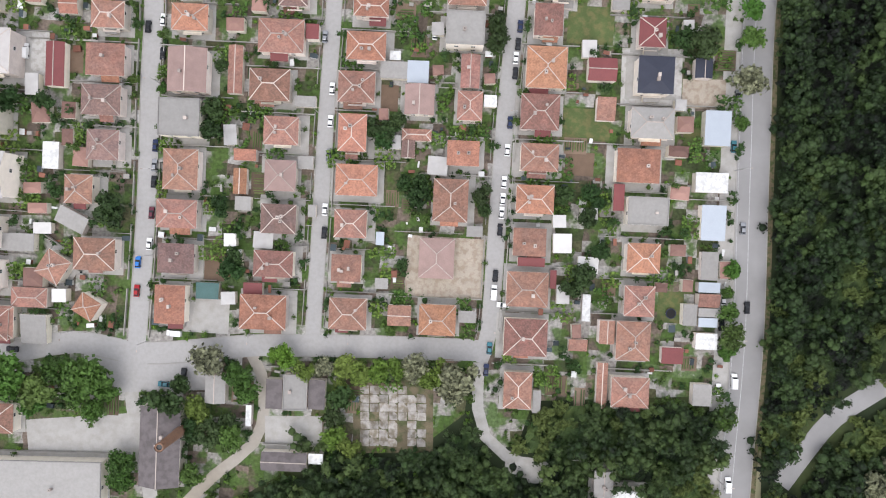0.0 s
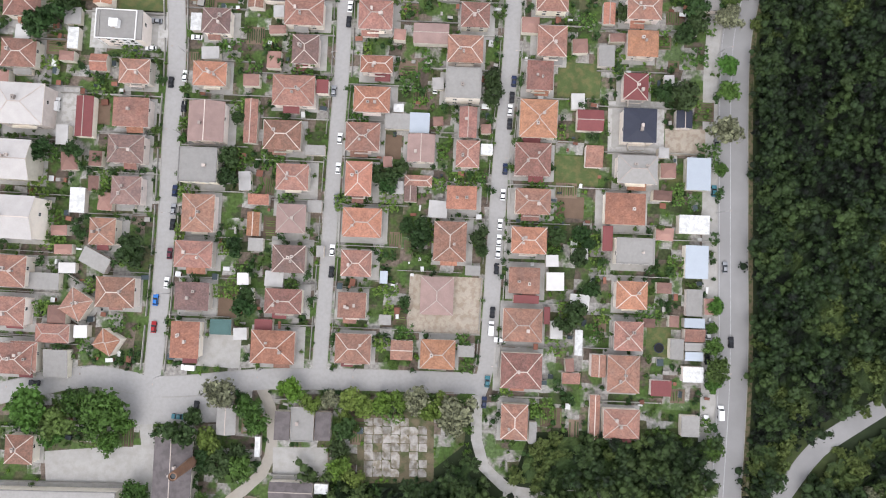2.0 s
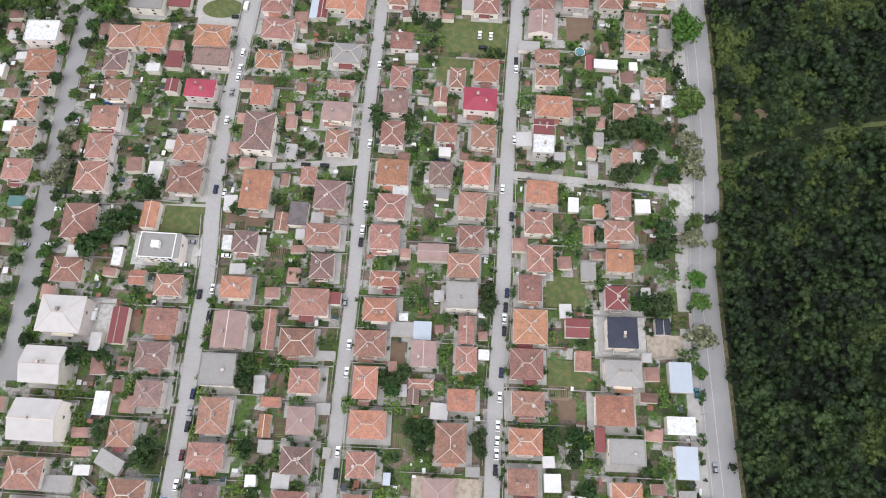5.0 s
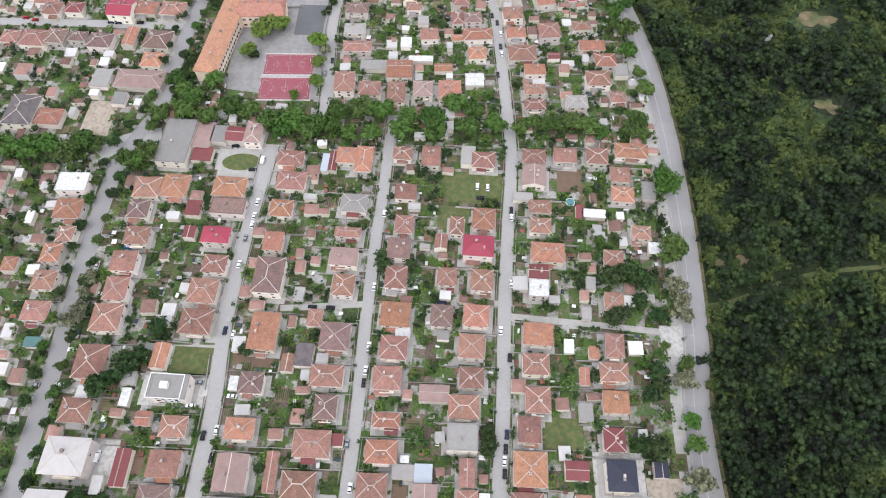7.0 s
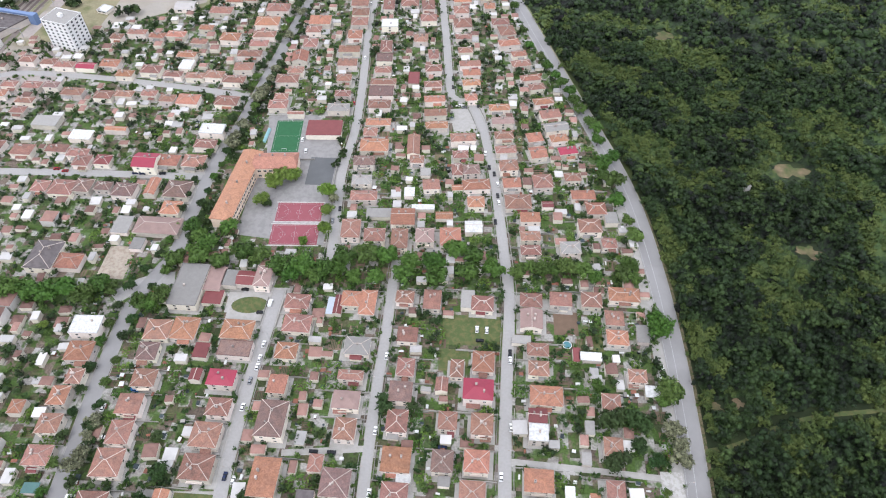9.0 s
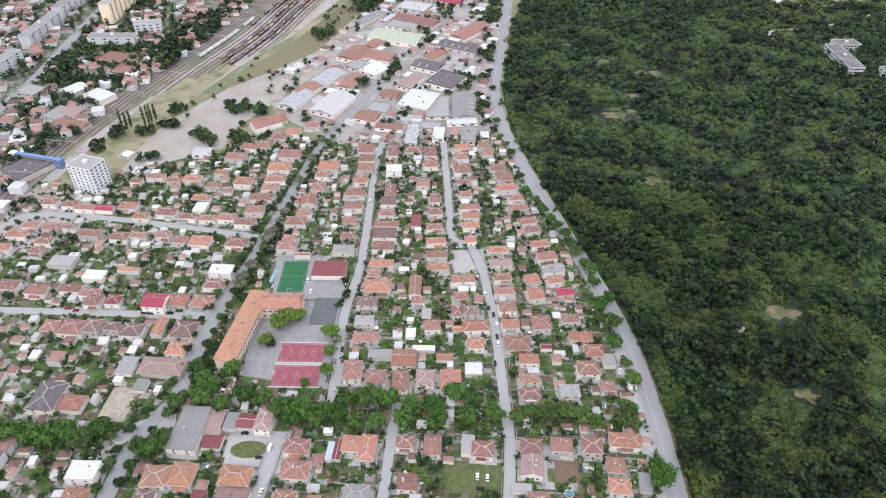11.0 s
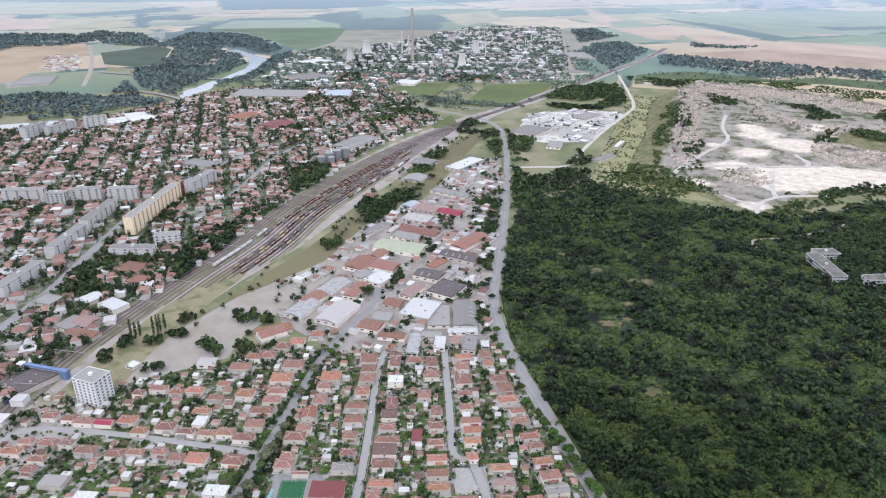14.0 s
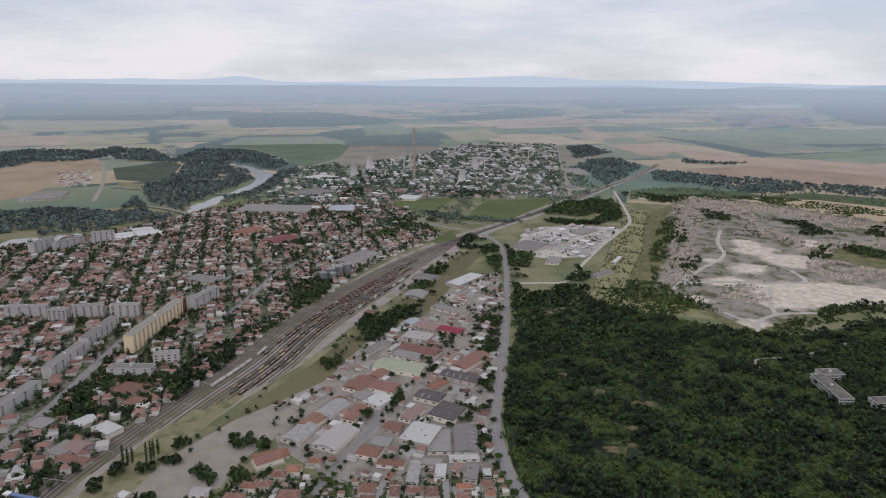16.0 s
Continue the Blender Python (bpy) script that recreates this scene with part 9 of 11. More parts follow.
def house_stuff(name, polygon, box, sx, sy, turn, seed, label, chance=0.85, grey=0.24, size=(8, 13), tall=(4, 7), mats=None, gap=5.0):
    g = random.Random(seed)
    sh = Shell()
    c, s = math.cos(math.radians(turn)), math.sin(math.radians(turn))
    x0, y0, x1, y1 = box
    cx, cy = (x0 + x1) / 2, (y0 + y1) / 2
    half = math.hypot(x1 - x0, y1 - y0) / 2
    pts = []
    nx, ny = int(half / sx), int(half / sy)
    for i in range(-nx, nx):
        for j in range(-ny, ny):
            if g.random() > chance or i % 4 == 0 and sx < 25:
                continue
            u, v = i * sx + g.uniform(-2.5, 2.5), j * sy + g.uniform(-2.5, 2.5)
            pts.append((cx + u * c - v * s, cy + u * s + v * c))
    x, y = np.array([p[0] for p in pts]), np.array([p[1] for p in pts])
    keep = inside(polygon, x, y) & (x > x0) & (x < x1) & (y > y0) & (y < y1) & off_roads(x, y, gap + 1) & clear_of_houses(x, y, gap) & clear_of_plots(x, y)
    for px, py in zip(x[keep], y[keep]):
        w, d, h = g.uniform(*size), g.uniform(*size), g.uniform(*tall)
        m = pose(px, py, 0, 0, 0, turn + g.uniform(-4, 4))
        a, b = w / 2, d / 2
        base = len(sh.v)
        if gap < 3:
            FOOT.append((px, py, a, b, math.radians(turn)))
        if g.random() < grey:
            sh.box(-a, -b, 0, a, b, h, 1, m)
            sh.box(-a - 0.2, -b - 0.2, h, a + 0.2, b + 0.2, h + 0.3, 2, m)
            continue
        rise = min(a, b) * 0.5
        e = max(0.2, a - b * 0.8)
        top = [m @ Vector(q) for q in ((-a, -b, h), (a, -b, h), (a, b, h), (-a, b, h), (-e, 0, h + rise), (e, 0, h + rise))]
        low = [m @ Vector(q) for q in ((-a, -b, 0), (a, -b, 0), (a, b, 0), (-a, b, 0))]
        sh.v += [tuple(q) for q in low + top[:4]]
        sh.f += [tuple(base + k for k in q) for q in ((0, 1, 5, 4), (1, 2, 6, 5), (2, 3, 7, 6), (3, 0, 4, 7))]
        sh.i += [1] * 4
        base = len(sh.v)
        sh.v += [tuple(q) for q in top]
        sh.f += [tuple(base + k for k in q) for q in ((0, 1, 5, 4), (2, 3, 4, 5), (1, 2, 5), (3, 0, 4))]
        sh.i += [0] * 4
    return tagged(mesh(name, sh.v, sh.f, mats or TOWN_ROOFS, sh.i), label, "houses", kind="stuff")


def scatter_trees(name, polygon, box, count, lo, hi, leaves, size, material, seed, label, gap=2.0, clump=None, height=1.0, spare=()):
    g = np.random.default_rng(seed)
    x, y = g.uniform(box[0], box[2], count), g.uniform(box[1], box[3], count)
    keep = inside(polygon, x, y) & off_roads(x, y, 1.5) & clear_of_houses(x, y, gap) & clear_of_plots(x, y)
    for polygon in spare:
        keep &= ~inside(polygon, x, y)
    if clump is not None:
        keep &= np.array([noise.noise((a * 0.022, b * 0.022, seed)) > clump for a, b in zip(x, y)])
    x, y = x[keep], y[keep]
    r = g.uniform(lo, hi, len(x))
    cc = np.stack([x, y, r * 1.1 * height], 1)
    rad = np.stack([r, r, r * 0.95 * height], 1)
    return tagged(leaf_cloud(name, cc, rad, leaves, size, material, np.clip(0.5 + 0.2 * g.normal(size=len(x)), 0, 1), seed, -0.5), label, "trees", kind="stuff")


house_stuff("town_houses", TOWN, (-1150, 400, 80, 2000), 13.2, 12.4, 16, 41, "hundreds of red-roofed houses of the old town packed together", 0.88, 0.24, (7.5, 14.5), (3.2, 6.5), gap=4.0)
scatter_trees("town_trees", TOWN, (-1150, 400, 80, 2000), 24000, 2.6, 5.4, 9, 1.5, FOREST, 42, "trees between the town houses", clump=-0.2)
GARDEN_WEST = [(-420, 60), (-420, 420), (-330, 480), (-300, 440), (-300, 330), (-230, 320), (-190, 200), (-190, 60)]
house_stuff("garden_annexes", RESIDENTIAL, (-330, -42, 130, 560), 8.5, 8.0, -3, 40, "low annexes, stores and summer kitchens crowded behind the houses", 0.56, 0.42, (3.0, 7.0), (2.4, 3.6), [TOWN_ROOFS[0], PLASTER, TOWN_ROOFS[2]], 2.4)
scatter_trees("backyard_trees", RESIDENTIAL, (-330, 110, 128, 560), 3600, 1.5, 3.1, 16, 0.75, FOREST, 39, "dark fruit and walnut trees behind the houses", gap=1.0, clump=-0.05)
house_stuff("western_houses", GARDEN_WEST, (-420, 60, -190, 480), 15.5, 14.0, -4, 43, "red-roofed houses of the western blocks", 0.9)
scatter_trees("yard_bushes", [(-150, 600), (-178, 684), (-134, 730), (-79, 897), (3, 1000), (60, 1189), (141, 1230), (110, 900), (84, 740), (66, 650), (66, 560), (0, 541), (-85, 542)], (-180, 540, 145, 1230), 1500, 1.6, 4.2, 14, 1.0, FOREST, 44, "bushes and trees between the workshops", clump=0.03)
house_stuff("workshop_sheds", INDUSTRY, (-180, 540, 145, 1230), 13.5, 12, -28, 48, "small sheds, stores and annexes between the workshops", 0.46, 0.52, (5, 15), (2.4, 4.2), gap=1.2)
house_stuff("yard_stacks", INDUSTRY, (-180, 540, 145, 1230), 7, 6.5, -30, 49, "parked vehicles, pallets and stacks in the workshop yards", 0.34, 0.97, (1.4, 4.2), (0.8, 2.0), [TOWN_ROOFS[0], TOWN_ROOFS[1], CHIMNEY], 1.5)
scatter_trees("roadside_trees", [(56, 545), (50, 650), (62, 740), (84, 880), (104, 1000), (122, 1160), (134, 1160), (118, 1000), (98, 880), (76, 740), (65, 650), (66, 560)], (40, 540, 140, 1170), 420, 2.5, 5.0, 14, 1.2, FOREST, 47, "trees along the main road beside the workshops", clump=-0.1)
scatter_trees("railside_trees", [(-272, 470), (-262, 540), (-246, 610), (-213, 690), (-165, 785), (-120, 900), (-52, 1070), (8, 1250), (95, 1440), (108, 1425), (40, 1230), (-25, 1050), (-92, 885), (-140, 770), (-192, 675), (-230, 600), (-250, 535), (-262, 470)], (-300, 440, 110, 1440), 2600, 1.8, 4.2, 12, 1.1, FOREST, 45, "bushes and trees along the railway", clump=0.02)
scatter_trees("railside_trees", [(-372, 440), (-330, 600), (-262, 830), (-200, 1000), (-235, 1000), (-300, 850), (-380, 640), (-400, 470)], (-400, 440, -200, 1000), 900, 3.0, 5.5, 40, 1.0, FOREST, 46, "tall trees between railway and town")

# ---- river, woods and fields far out ----
WATER = mat("pale_river_water", (0.34, 0.36, 0.35), 0.1, 0.05, 0.01)
for pts in RIVERS:
    flat("river", pts, WATER, 0.09, "broad pale river reflecting the sky", "water")
# leaf colours lifted and blued: distance haze put into the base colour
HAZED_WOOD = mat("distant_wood_leaves", (0.19, 0.25, 0.195), 0.8, 0.3, 0.004, island=0.2, tone=0.5)
HAZED_BLUE_WOOD = mat("far_wood_leaves", (0.15, 0.205, 0.20), 0.8, 0.25, 0.004, island=0.14, tone=0.34)


def far_wood(name, polygons, spacing, seed, label, material=HAZED_WOOD, tall=(5, 11), leaves=8, gaps=-0.42, ragged=14, height=None, tone=0.5):
    """Woods of clumped crowns inside the outlines, with ragged edges, glades and uneven tones."""
    g = np.random.default_rng(seed)
    px, py = [], []
    for polygon in polygons:
        xs, ys = [q[0] for q in polygon], [q[1] for q in polygon]
        gx, gy = np.meshgrid(np.arange(min(xs) - 20, max(xs) + 20, spacing), np.arange(min(ys) - 20, max(ys) + 20, spacing))
        x = (gx + g.uniform(-0.6, 0.6, gx.shape) * spacing).ravel()
        y = (gy + g.uniform(-0.6, 0.6, gy.shape) * spacing).ravel()
        wob = np.array([noise.noise((a * 0.02, b * 0.02, seed)) for a, b in zip(x, y)])
        keep = inside(polygon, x + wob * ragged, y - wob * ragged) & off_roads(x, y, 4) & clear_of_houses(x, y, 3.0)
        keep &= np.array([noise.noise((a * 0.011, b * 0.011, seed + 5.0)) > gaps for a, b in zip(x, y)])
        for river in RIVERS:
            keep &= ~inside(river, x, y)
        px.append(x[keep])
        py.append(y[keep])
    x, y = np.concatenate(px), np.concatenate(py)
    slow = np.array([noise.noise((a * 0.006, b * 0.006, 2.0)) for a, b in zip(x, y)])
    top = g.uniform(*tall, len(x)) * (1 + 0.4 * slow)
    r = np.minimum(g.uniform(0.55, 0.95, len(x)) * spacing, top * 1.0)
    base = np.array([height(a, b) for a, b in zip(x, y)]) if height else np.zeros(len(x))
    cc, rad = np.stack([x, y, base + top * 0.6], 1), np.stack([r, r, top * 0.45], 1)
    tones = np.clip(tone + 0.5 * slow + 0.22 * g.normal(size=len(x)), 0, 1.3)
    return tagged(leaf_cloud(name, cc, rad, leaves, r * 0.5, material, tones, seed, -0.1), label, "trees", kind="stuff")


far_wood("far_wood", RIVER_WOODS, 15, 53, "dark riverside woods along both banks", HAZED_BLUE_WOOD)
far_wood("far_wood", FAR_BELTS, 17, 51, "dark belts of wood beyond the quarry and beside the works", HAZED_BLUE_WOOD, gaps=-0.6)
far_wood("tree_clumps", MID_TREES, 8.5, 55, "thick clumps of trees round depots, road junction and sheds", FOREST, (5, 10), gaps=-0.08, ragged=8, tone=0.6)
far_wood("yard_trees", YARD_TREES, 4.6, 56, "clumps of broad trees between the workshops and the gravel lot", FOREST, (4.5, 8.5), 16, gaps=-0.8, ragged=2, tone=0.62)
far_wood("railside_trees", RAIL_TREES, 6.0, 57, "dense dark trees between railway and town", FOREST, (6, 10), 12, gaps=-0.6, ragged=4, tone=0.5)
scatter_trees("forest_fringe", [(440, 560), (620, 560), (720, 760), (640, 880), (540, 830), (510, 760), (470, 690)], (440, 560, 720, 880), 2600, 2.6, 4.8, 12, 1.0, FOREST, 57, "dark trees round the institute", gap=3.0)


def grown_trees(name, discs, seed, label):
    """Broad trees standing singly or in twos and threes at the given places."""
    g = np.random.default_rng(seed)
    c, rad, tone = [], [], []
    for x, y, r in discs:
        for k in range(3):
            a, away = g.uniform(0, 6.28), r * (0.0 if k == 0 else 0.75)
            q, t = r * g.uniform(0.5, 0.72), 0.62 + 0.2 * g.normal()
            for j in range(6):
                b, out = g.uniform(0, 6.28), q * (0.0 if j == 0 else g.uniform(0.45, 0.8))
                c.append((x + away * math.cos(a) + out * math.cos(b), y + away * math.sin(a) + out * math.sin(b), q * 1.5 - out * 0.6))
                rad.append(np.array((1.0, 1.0, 0.9)) * q * g.uniform(0.4, 0.6))
                tone.append(t)
    tagged(leaf_cloud(name, np.array(c), np.array(rad), 14, 0.8, FOREST, np.clip(np.array(tone), 0, 1.2), seed, -0.6, core=0.66, ruffle=0.7), label, "trees", kind="stuff")


WORKSHOP_TREES = [(-67, 662, 7.4), (-76, 639, 5.1), (-38, 696, 6.6), (-32, 713, 5.1), (-45, 671, 4.8), (23, 642, 4.2), (52, 677, 3.8), (53, 636, 5.2), (54, 610, 6.0), (46, 598, 4.9), (-22, 593, 5.8), (-7, 761, 4.8), (18, 735, 4.7), (-9, 819, 5.0), (3, 858, 3.9), (27, 871, 5.3), (36, 898, 4.1), (63, 893, 5.4), (93, 893, 8.2), (105, 945, 7.1), (94, 956, 6.5), (67, 740, 5.8), (72, 720, 4.6), (76, 812, 6.3), (77, 789, 6.8), (79, 757, 5.9), (118, 1012, 6.1)]
grown_trees("workshop_trees", WORKSHOP_TREES, 91, "broad dark trees between the workshops")
LOT_TREES = [(-191, 601, 4.4), (-179, 613, 4.0), (-160, 601, 3.9), (-177, 578, 4.3), (-120, 594, 4.4), (-115, 582, 4.8), (-100, 577, 3.8), (-150, 555, 4.1), (-137, 604, 3.9), (-108, 759, 4.1), (-26, 843, 3.9), (0, 813, 3.8), (-46, 767, 3.6), (-66, 712, 2.8), (-107, 650, 2.5), (67, 692, 4.4), (68, 649, 4.2), (59, 580, 3.4), (64, 563, 3.3), (110, 812, 3.8)]
grown_trees("lot_trees", LOT_TREES, 92, "dark trees round the gravel lot and along the road")
BANK_TREES = [(-85, 814, 5.6), (-75, 898, 8.1), (-85, 922, 6.9), (-54, 959, 7.2), (-17, 1013, 9.0), (-8, 1042, 7.7), (10, 1088, 8.0), (28, 1271, 9.2), (41, 1336, 8.7), (6, 1230, 8.0), (122, 1360, 11.8), (130, 1292, 9.4), (150, 1409, 8.1), (175, 1314, 9.5), (170, 1230, 9.0), (180, 1191, 7.9)]
grown_trees("bank_trees", BANK_TREES, 93, "tall dark trees between railway bank and road")

SCHOOL_STREET_TREES = [(-126, 360, 3.4), (-126, 351, 3.6), (-131, 341, 3.2), (-126, 333, 3.8), (-135, 312, 3.0), (-129, 298, 3.9), (-132, 292, 3.4), (-140, 276, 3.6), (-141, 267, 4.0), (-138, 283, 3.2), (-120, 268, 3.8), (-102, 291, 3.2), (-60, 352, 3.0), (-58, 337, 3.2), (-60, 327, 2.8), (-115, 383, 2.8), (-122, 394, 2.8)]
grown_trees("street_trees", SCHOOL_STREET_TREES, 94, "round dark trees along the street beside the school")
NORTH_STREET_TREES = [(-107, 447, 3.2), (-113, 428, 3.4), (-116, 414, 3.0), (-119, 402, 3.3), (-121, 390, 3.2), (-123, 379, 3.0), (-109, 438, 2.8), (-105, 477, 3.3), (-102, 499, 3.0), (-110, 389, 2.8), (-107, 406, 3.0)]
grown_trees("street_trees", NORTH_STREET_TREES, 95, "round dark trees lining a street of houses")


def poplars():
    for x, y in POPLARS:
        root = new("poplar_tree")
        root.matrix_basis = pose(x, y, 0)
        trunk = Shell()
        trunk.tube(0, 0, 0, 9, 0.35, 0.12, 8)
        trunk.done("trunk", BARK, root)
        h = 15 + (x * 7 + y * 3) % 5
        z = np.linspace(2.5, h, 9)
        r = 1.7 * np.sin(np.linspace(0.7, 2.75, 9)) + 0.25
        c = np.stack([0.3 * np.sin(z * 2.1), 0.3 * np.cos(z * 1.7), z], 1)
        crown = leaf_cloud("crown", c, np.stack([r, r, np.full(9, 1.6)], 1), 40, 0.42, LEAF["dark"], seed=int(abs(x)), low=-0.9, parent=root)
        tagged(root, "tall slender dark poplar beside the railway", "tree", "poplars by the railway")


poplars()


CHALK = mat("white_quarry_dust", (0.64, 0.60, 0.54), 0.95, 0.12, 0.05)


def field(name, pts, col, label, rough=0.0, z=0.05):
    m = mat("field_" + name, col, 0.95, 0.06 + rough, 0.004 if not rough else 0.035, second=tuple(c * 0.85 for c in col), sscale=0.006)
    flat(name, pts, m, z, label, "field")


for pts in FIELDS_WHEAT:
    field("wheat_field", pts, (0.55, 0.43, 0.30), "pale ripe wheat field")
for pts in FIELDS_DARK:
    field("dark_field", pts, (0.105, 0.145, 0.10), "dark green crop field")
for pts in FIELDS_LIGHT:
    field("hay_field", pts, (0.33, 0.33, 0.19), "yellow-green hay field")
for pts in FIELDS_GREEN:
    field("green_field", pts, (0.20, 0.27, 0.18), "smooth green crop field")
field("stubble_field", [(1081, 2846), (1460, 2955), (1843, 2662), (1840, 2399), (1453, 2379), (1239, 2245), (1304, 2492), (1154, 2700)], (0.54, 0.42, 0.33), "pinkish stubble field")
field("bare_scarp", [(683, 2133), (820, 2157), (854, 2102), (674, 2047)], (0.66, 0.58, 0.47), "bare pale earth scarp")
field("green_slope", [(640, 2060), (760, 2100), (1000, 2120), (1250, 2060), (1420, 1900), (1500, 2080), (1300, 2210), (1120, 2140), (1040, 2240), (900, 2330), (700, 2250)], (0.13, 0.18, 0.085), "green grazed slope with hedges", z=0.04)
field("far_meadow", [(-330, 2160), (-570, 2700), (-480, 3800), (790, 3880), (1000, 3600), (640, 2900), (470, 2140), (230, 2100), (-60, 2120)], (0.40, 0.385, 0.32), "grey-green waste ground round the works", z=0.045)
for pts in PADDOCKS:
    field("paddock", pts, (0.16, 0.20, 0.075), "green paddock with hedge rows", z=0.055)
field("scrub_strip", [(261, 1022), (330, 1226), (460, 1560), (574, 1883), (689, 1840), (612, 1581), (480, 1250), (467, 960), (354, 1000)], (0.40, 0.39, 0.20), "strip of rough green grazing", 0.3)
field("dump_yard", DEPOT_YARD, (0.66, 0.63, 0.58), "pale yard of a depot", z=0.06)
road("side_road", SIDE_ROAD, 8, CHALK, 0.08, "pale dirt road to the quarry")
road("far_road", [(130, 1568), (200, 1660), (300, 1790), (450, 2000), (640, 2300), (860, 2650), (1010, 2880)], 10, CONCRETE, 0.08, "pale road running into the fields")
road("works_road", [(757, 3877), (660, 3300), (574, 2778), (520, 2450), (467, 2131)], 12, GRAVEL, 0.09, "pale road along the works")
for pts in RIVROAD[1:]:
    road("river_road", pts, 14, GRAVEL, 0.09, "pale country road")


def bridge(pts, wide):
    """Low road bridge: deck, two parapets and piers."""
    root = new("road_bridge")
    line = smooth_line(pts, 20.0)
    v, f = ribbon_data(line, 0, wide, 3.0)
    mesh("deck", v, f, CONCRETE, parent=root)
    for side in (-1, 1):
        v0, f = ribbon_data(line, side * wide / 2, 0.5, 4.0)
        n = len(v0)
        v = v0 + [(q[0], q[1], 2.7) for q in v0]
        f += [(k, k + 2, k + 2 + n, k + n) for k in range(n - 2)]
        mesh("parapet", v, f, CONCRETE, parent=root)
    for q in line[1:-1:2]:
        sh = Shell()
        sh.box(q.x - 1.2, q.y - 3, 0, q.x + 1.2, q.y + 3, 2.95)
        sh.done("pier", CONCRETE, root)
    tagged(root, "long low concrete road bridge across the river flats", "bridge")


bridge(BRIDGES[0], 11)
bridge(BRIDGES[1], 9)


RIM = [(400, 1100), (440, 1180), (490, 1290), (540, 1400), (590, 1560), (640, 1690), (690, 1800), (771, 1900), (850, 1880), (930, 1830), (994, 1740), (1051, 1640), (1120, 1540), (1180, 1400), (1120, 1250), (980, 1110), (880, 1060), (773, 1048), (660, 1034), (581, 991), (520, 940), (486, 930), (470, 980), (450, 1040)]


# benches of rock left standing on the floor: outline and height
PLATEAUS = [([(845, 1705), (800, 1610), (828, 1500), (835, 1370), (900, 1425), (1000, 1400), (1120, 1545), (1051, 1640), (994, 1740), (930, 1830), (880, 1790)], 13.0), ([(765, 1265), (800, 1315), (905, 1404), (980, 1350), (1110, 1250), (980, 1112), (862, 1172), (800, 1222)], 17.0)]


def rim_distance(x, y, line=RIM):
    """Distance to the rim, and the northing of its nearest point."""
    dist, far = np.full(len(x), 1e9), np.zeros(len(x))
    for (ax, ay), (bx, by) in zip(line, line[1:] + line[:1]):
        dx, dy = bx - ax, by - ay
        t = np.clip(((x - ax) * dx + (y - ay) * dy) / (dx * dx + dy * dy), 0, 1)
        q = np.hypot(x - ax - t * dx, y - ay - t * dy)
        far = np.where(q < dist, ay + t * dy, far)
        dist = np.minimum(q, dist)
    return dist, far


def pit_height(x, y):
    """Broken benches and rock walls on the far sides, a hummocky floor, knolls of unquarried rock."""
    x, y = np.atleast_1d(np.array(x, float)), np.atleast_1d(np.array(y, float))
    wob = np.array([[noise.noise((a * 0.013, b * 0.013, 1.0)), noise.noise((a * 0.04, b * 0.04, 4.0)), noise.noise((a * 0.1, b * 0.1, 8.0))] for a, b in zip(x, y)])
    n1, n2, n3 = wob[:, 0], wob[:, 1], wob[:, 2]
    dist, far = rim_distance(x, y)
    ins = inside(RIM, x, y)
    lift = np.clip((far - 1060) / 260, 0.0, 1.0)
    into = np.where(ins, dist, 0.0)
    s = np.clip(1 - (into + 22 * n1 + 26 * n2 + 7 * n3) / 50, 0, 1.0)
    bench = (np.floor(s * 3) + np.clip((s * 3 - np.floor(s * 3)) * 3.2 - 1.1, 0, 1)) / 3
    wall = 29 * lift * np.where(ins, bench, np.clip(1 - (dist - 14) / 55, 0, 1))
    floor = np.where(ins, 1.6 * n2 + 1.2 * n3 + 3.0 * np.maximum(0, n1), 0.4 * n2)
    z = 0.9 + wall + floor * np.clip(dist / 18, 0, 1)
    for outline, high in PLATEAUS:
        d = np.where(inside(outline, x, y), 1.0, -1.0) * rim_distance(x, y, outline)[0] + 16 * n1 + 12 * n2 + 4 * n3
        up = np.clip(d / 8, 0, 1) * 0.62 + np.clip((d - 16) / 7, 0, 1) * 0.38
        z = np.maximum(z, 0.9 + floor + up * high)
    for cx, cy, r in KNOBS:
        d = np.hypot(x - cx, y - cy) / (r * (1.1 + 0.5 * n1 + 0.5 * n2))
        up = np.clip(1.25 - d, 0, 1)
        z = np.maximum(z, (np.floor(up * 3) + np.clip((up * 3 - np.floor(up * 3)) * 3 - 1, 0, 1)) / 3 * 15 + 0.9 + floor)
    return np.where(ins, np.maximum(z, 0.25), z - np.clip((dist - 10) / 60, 0, 1) * 3.2)


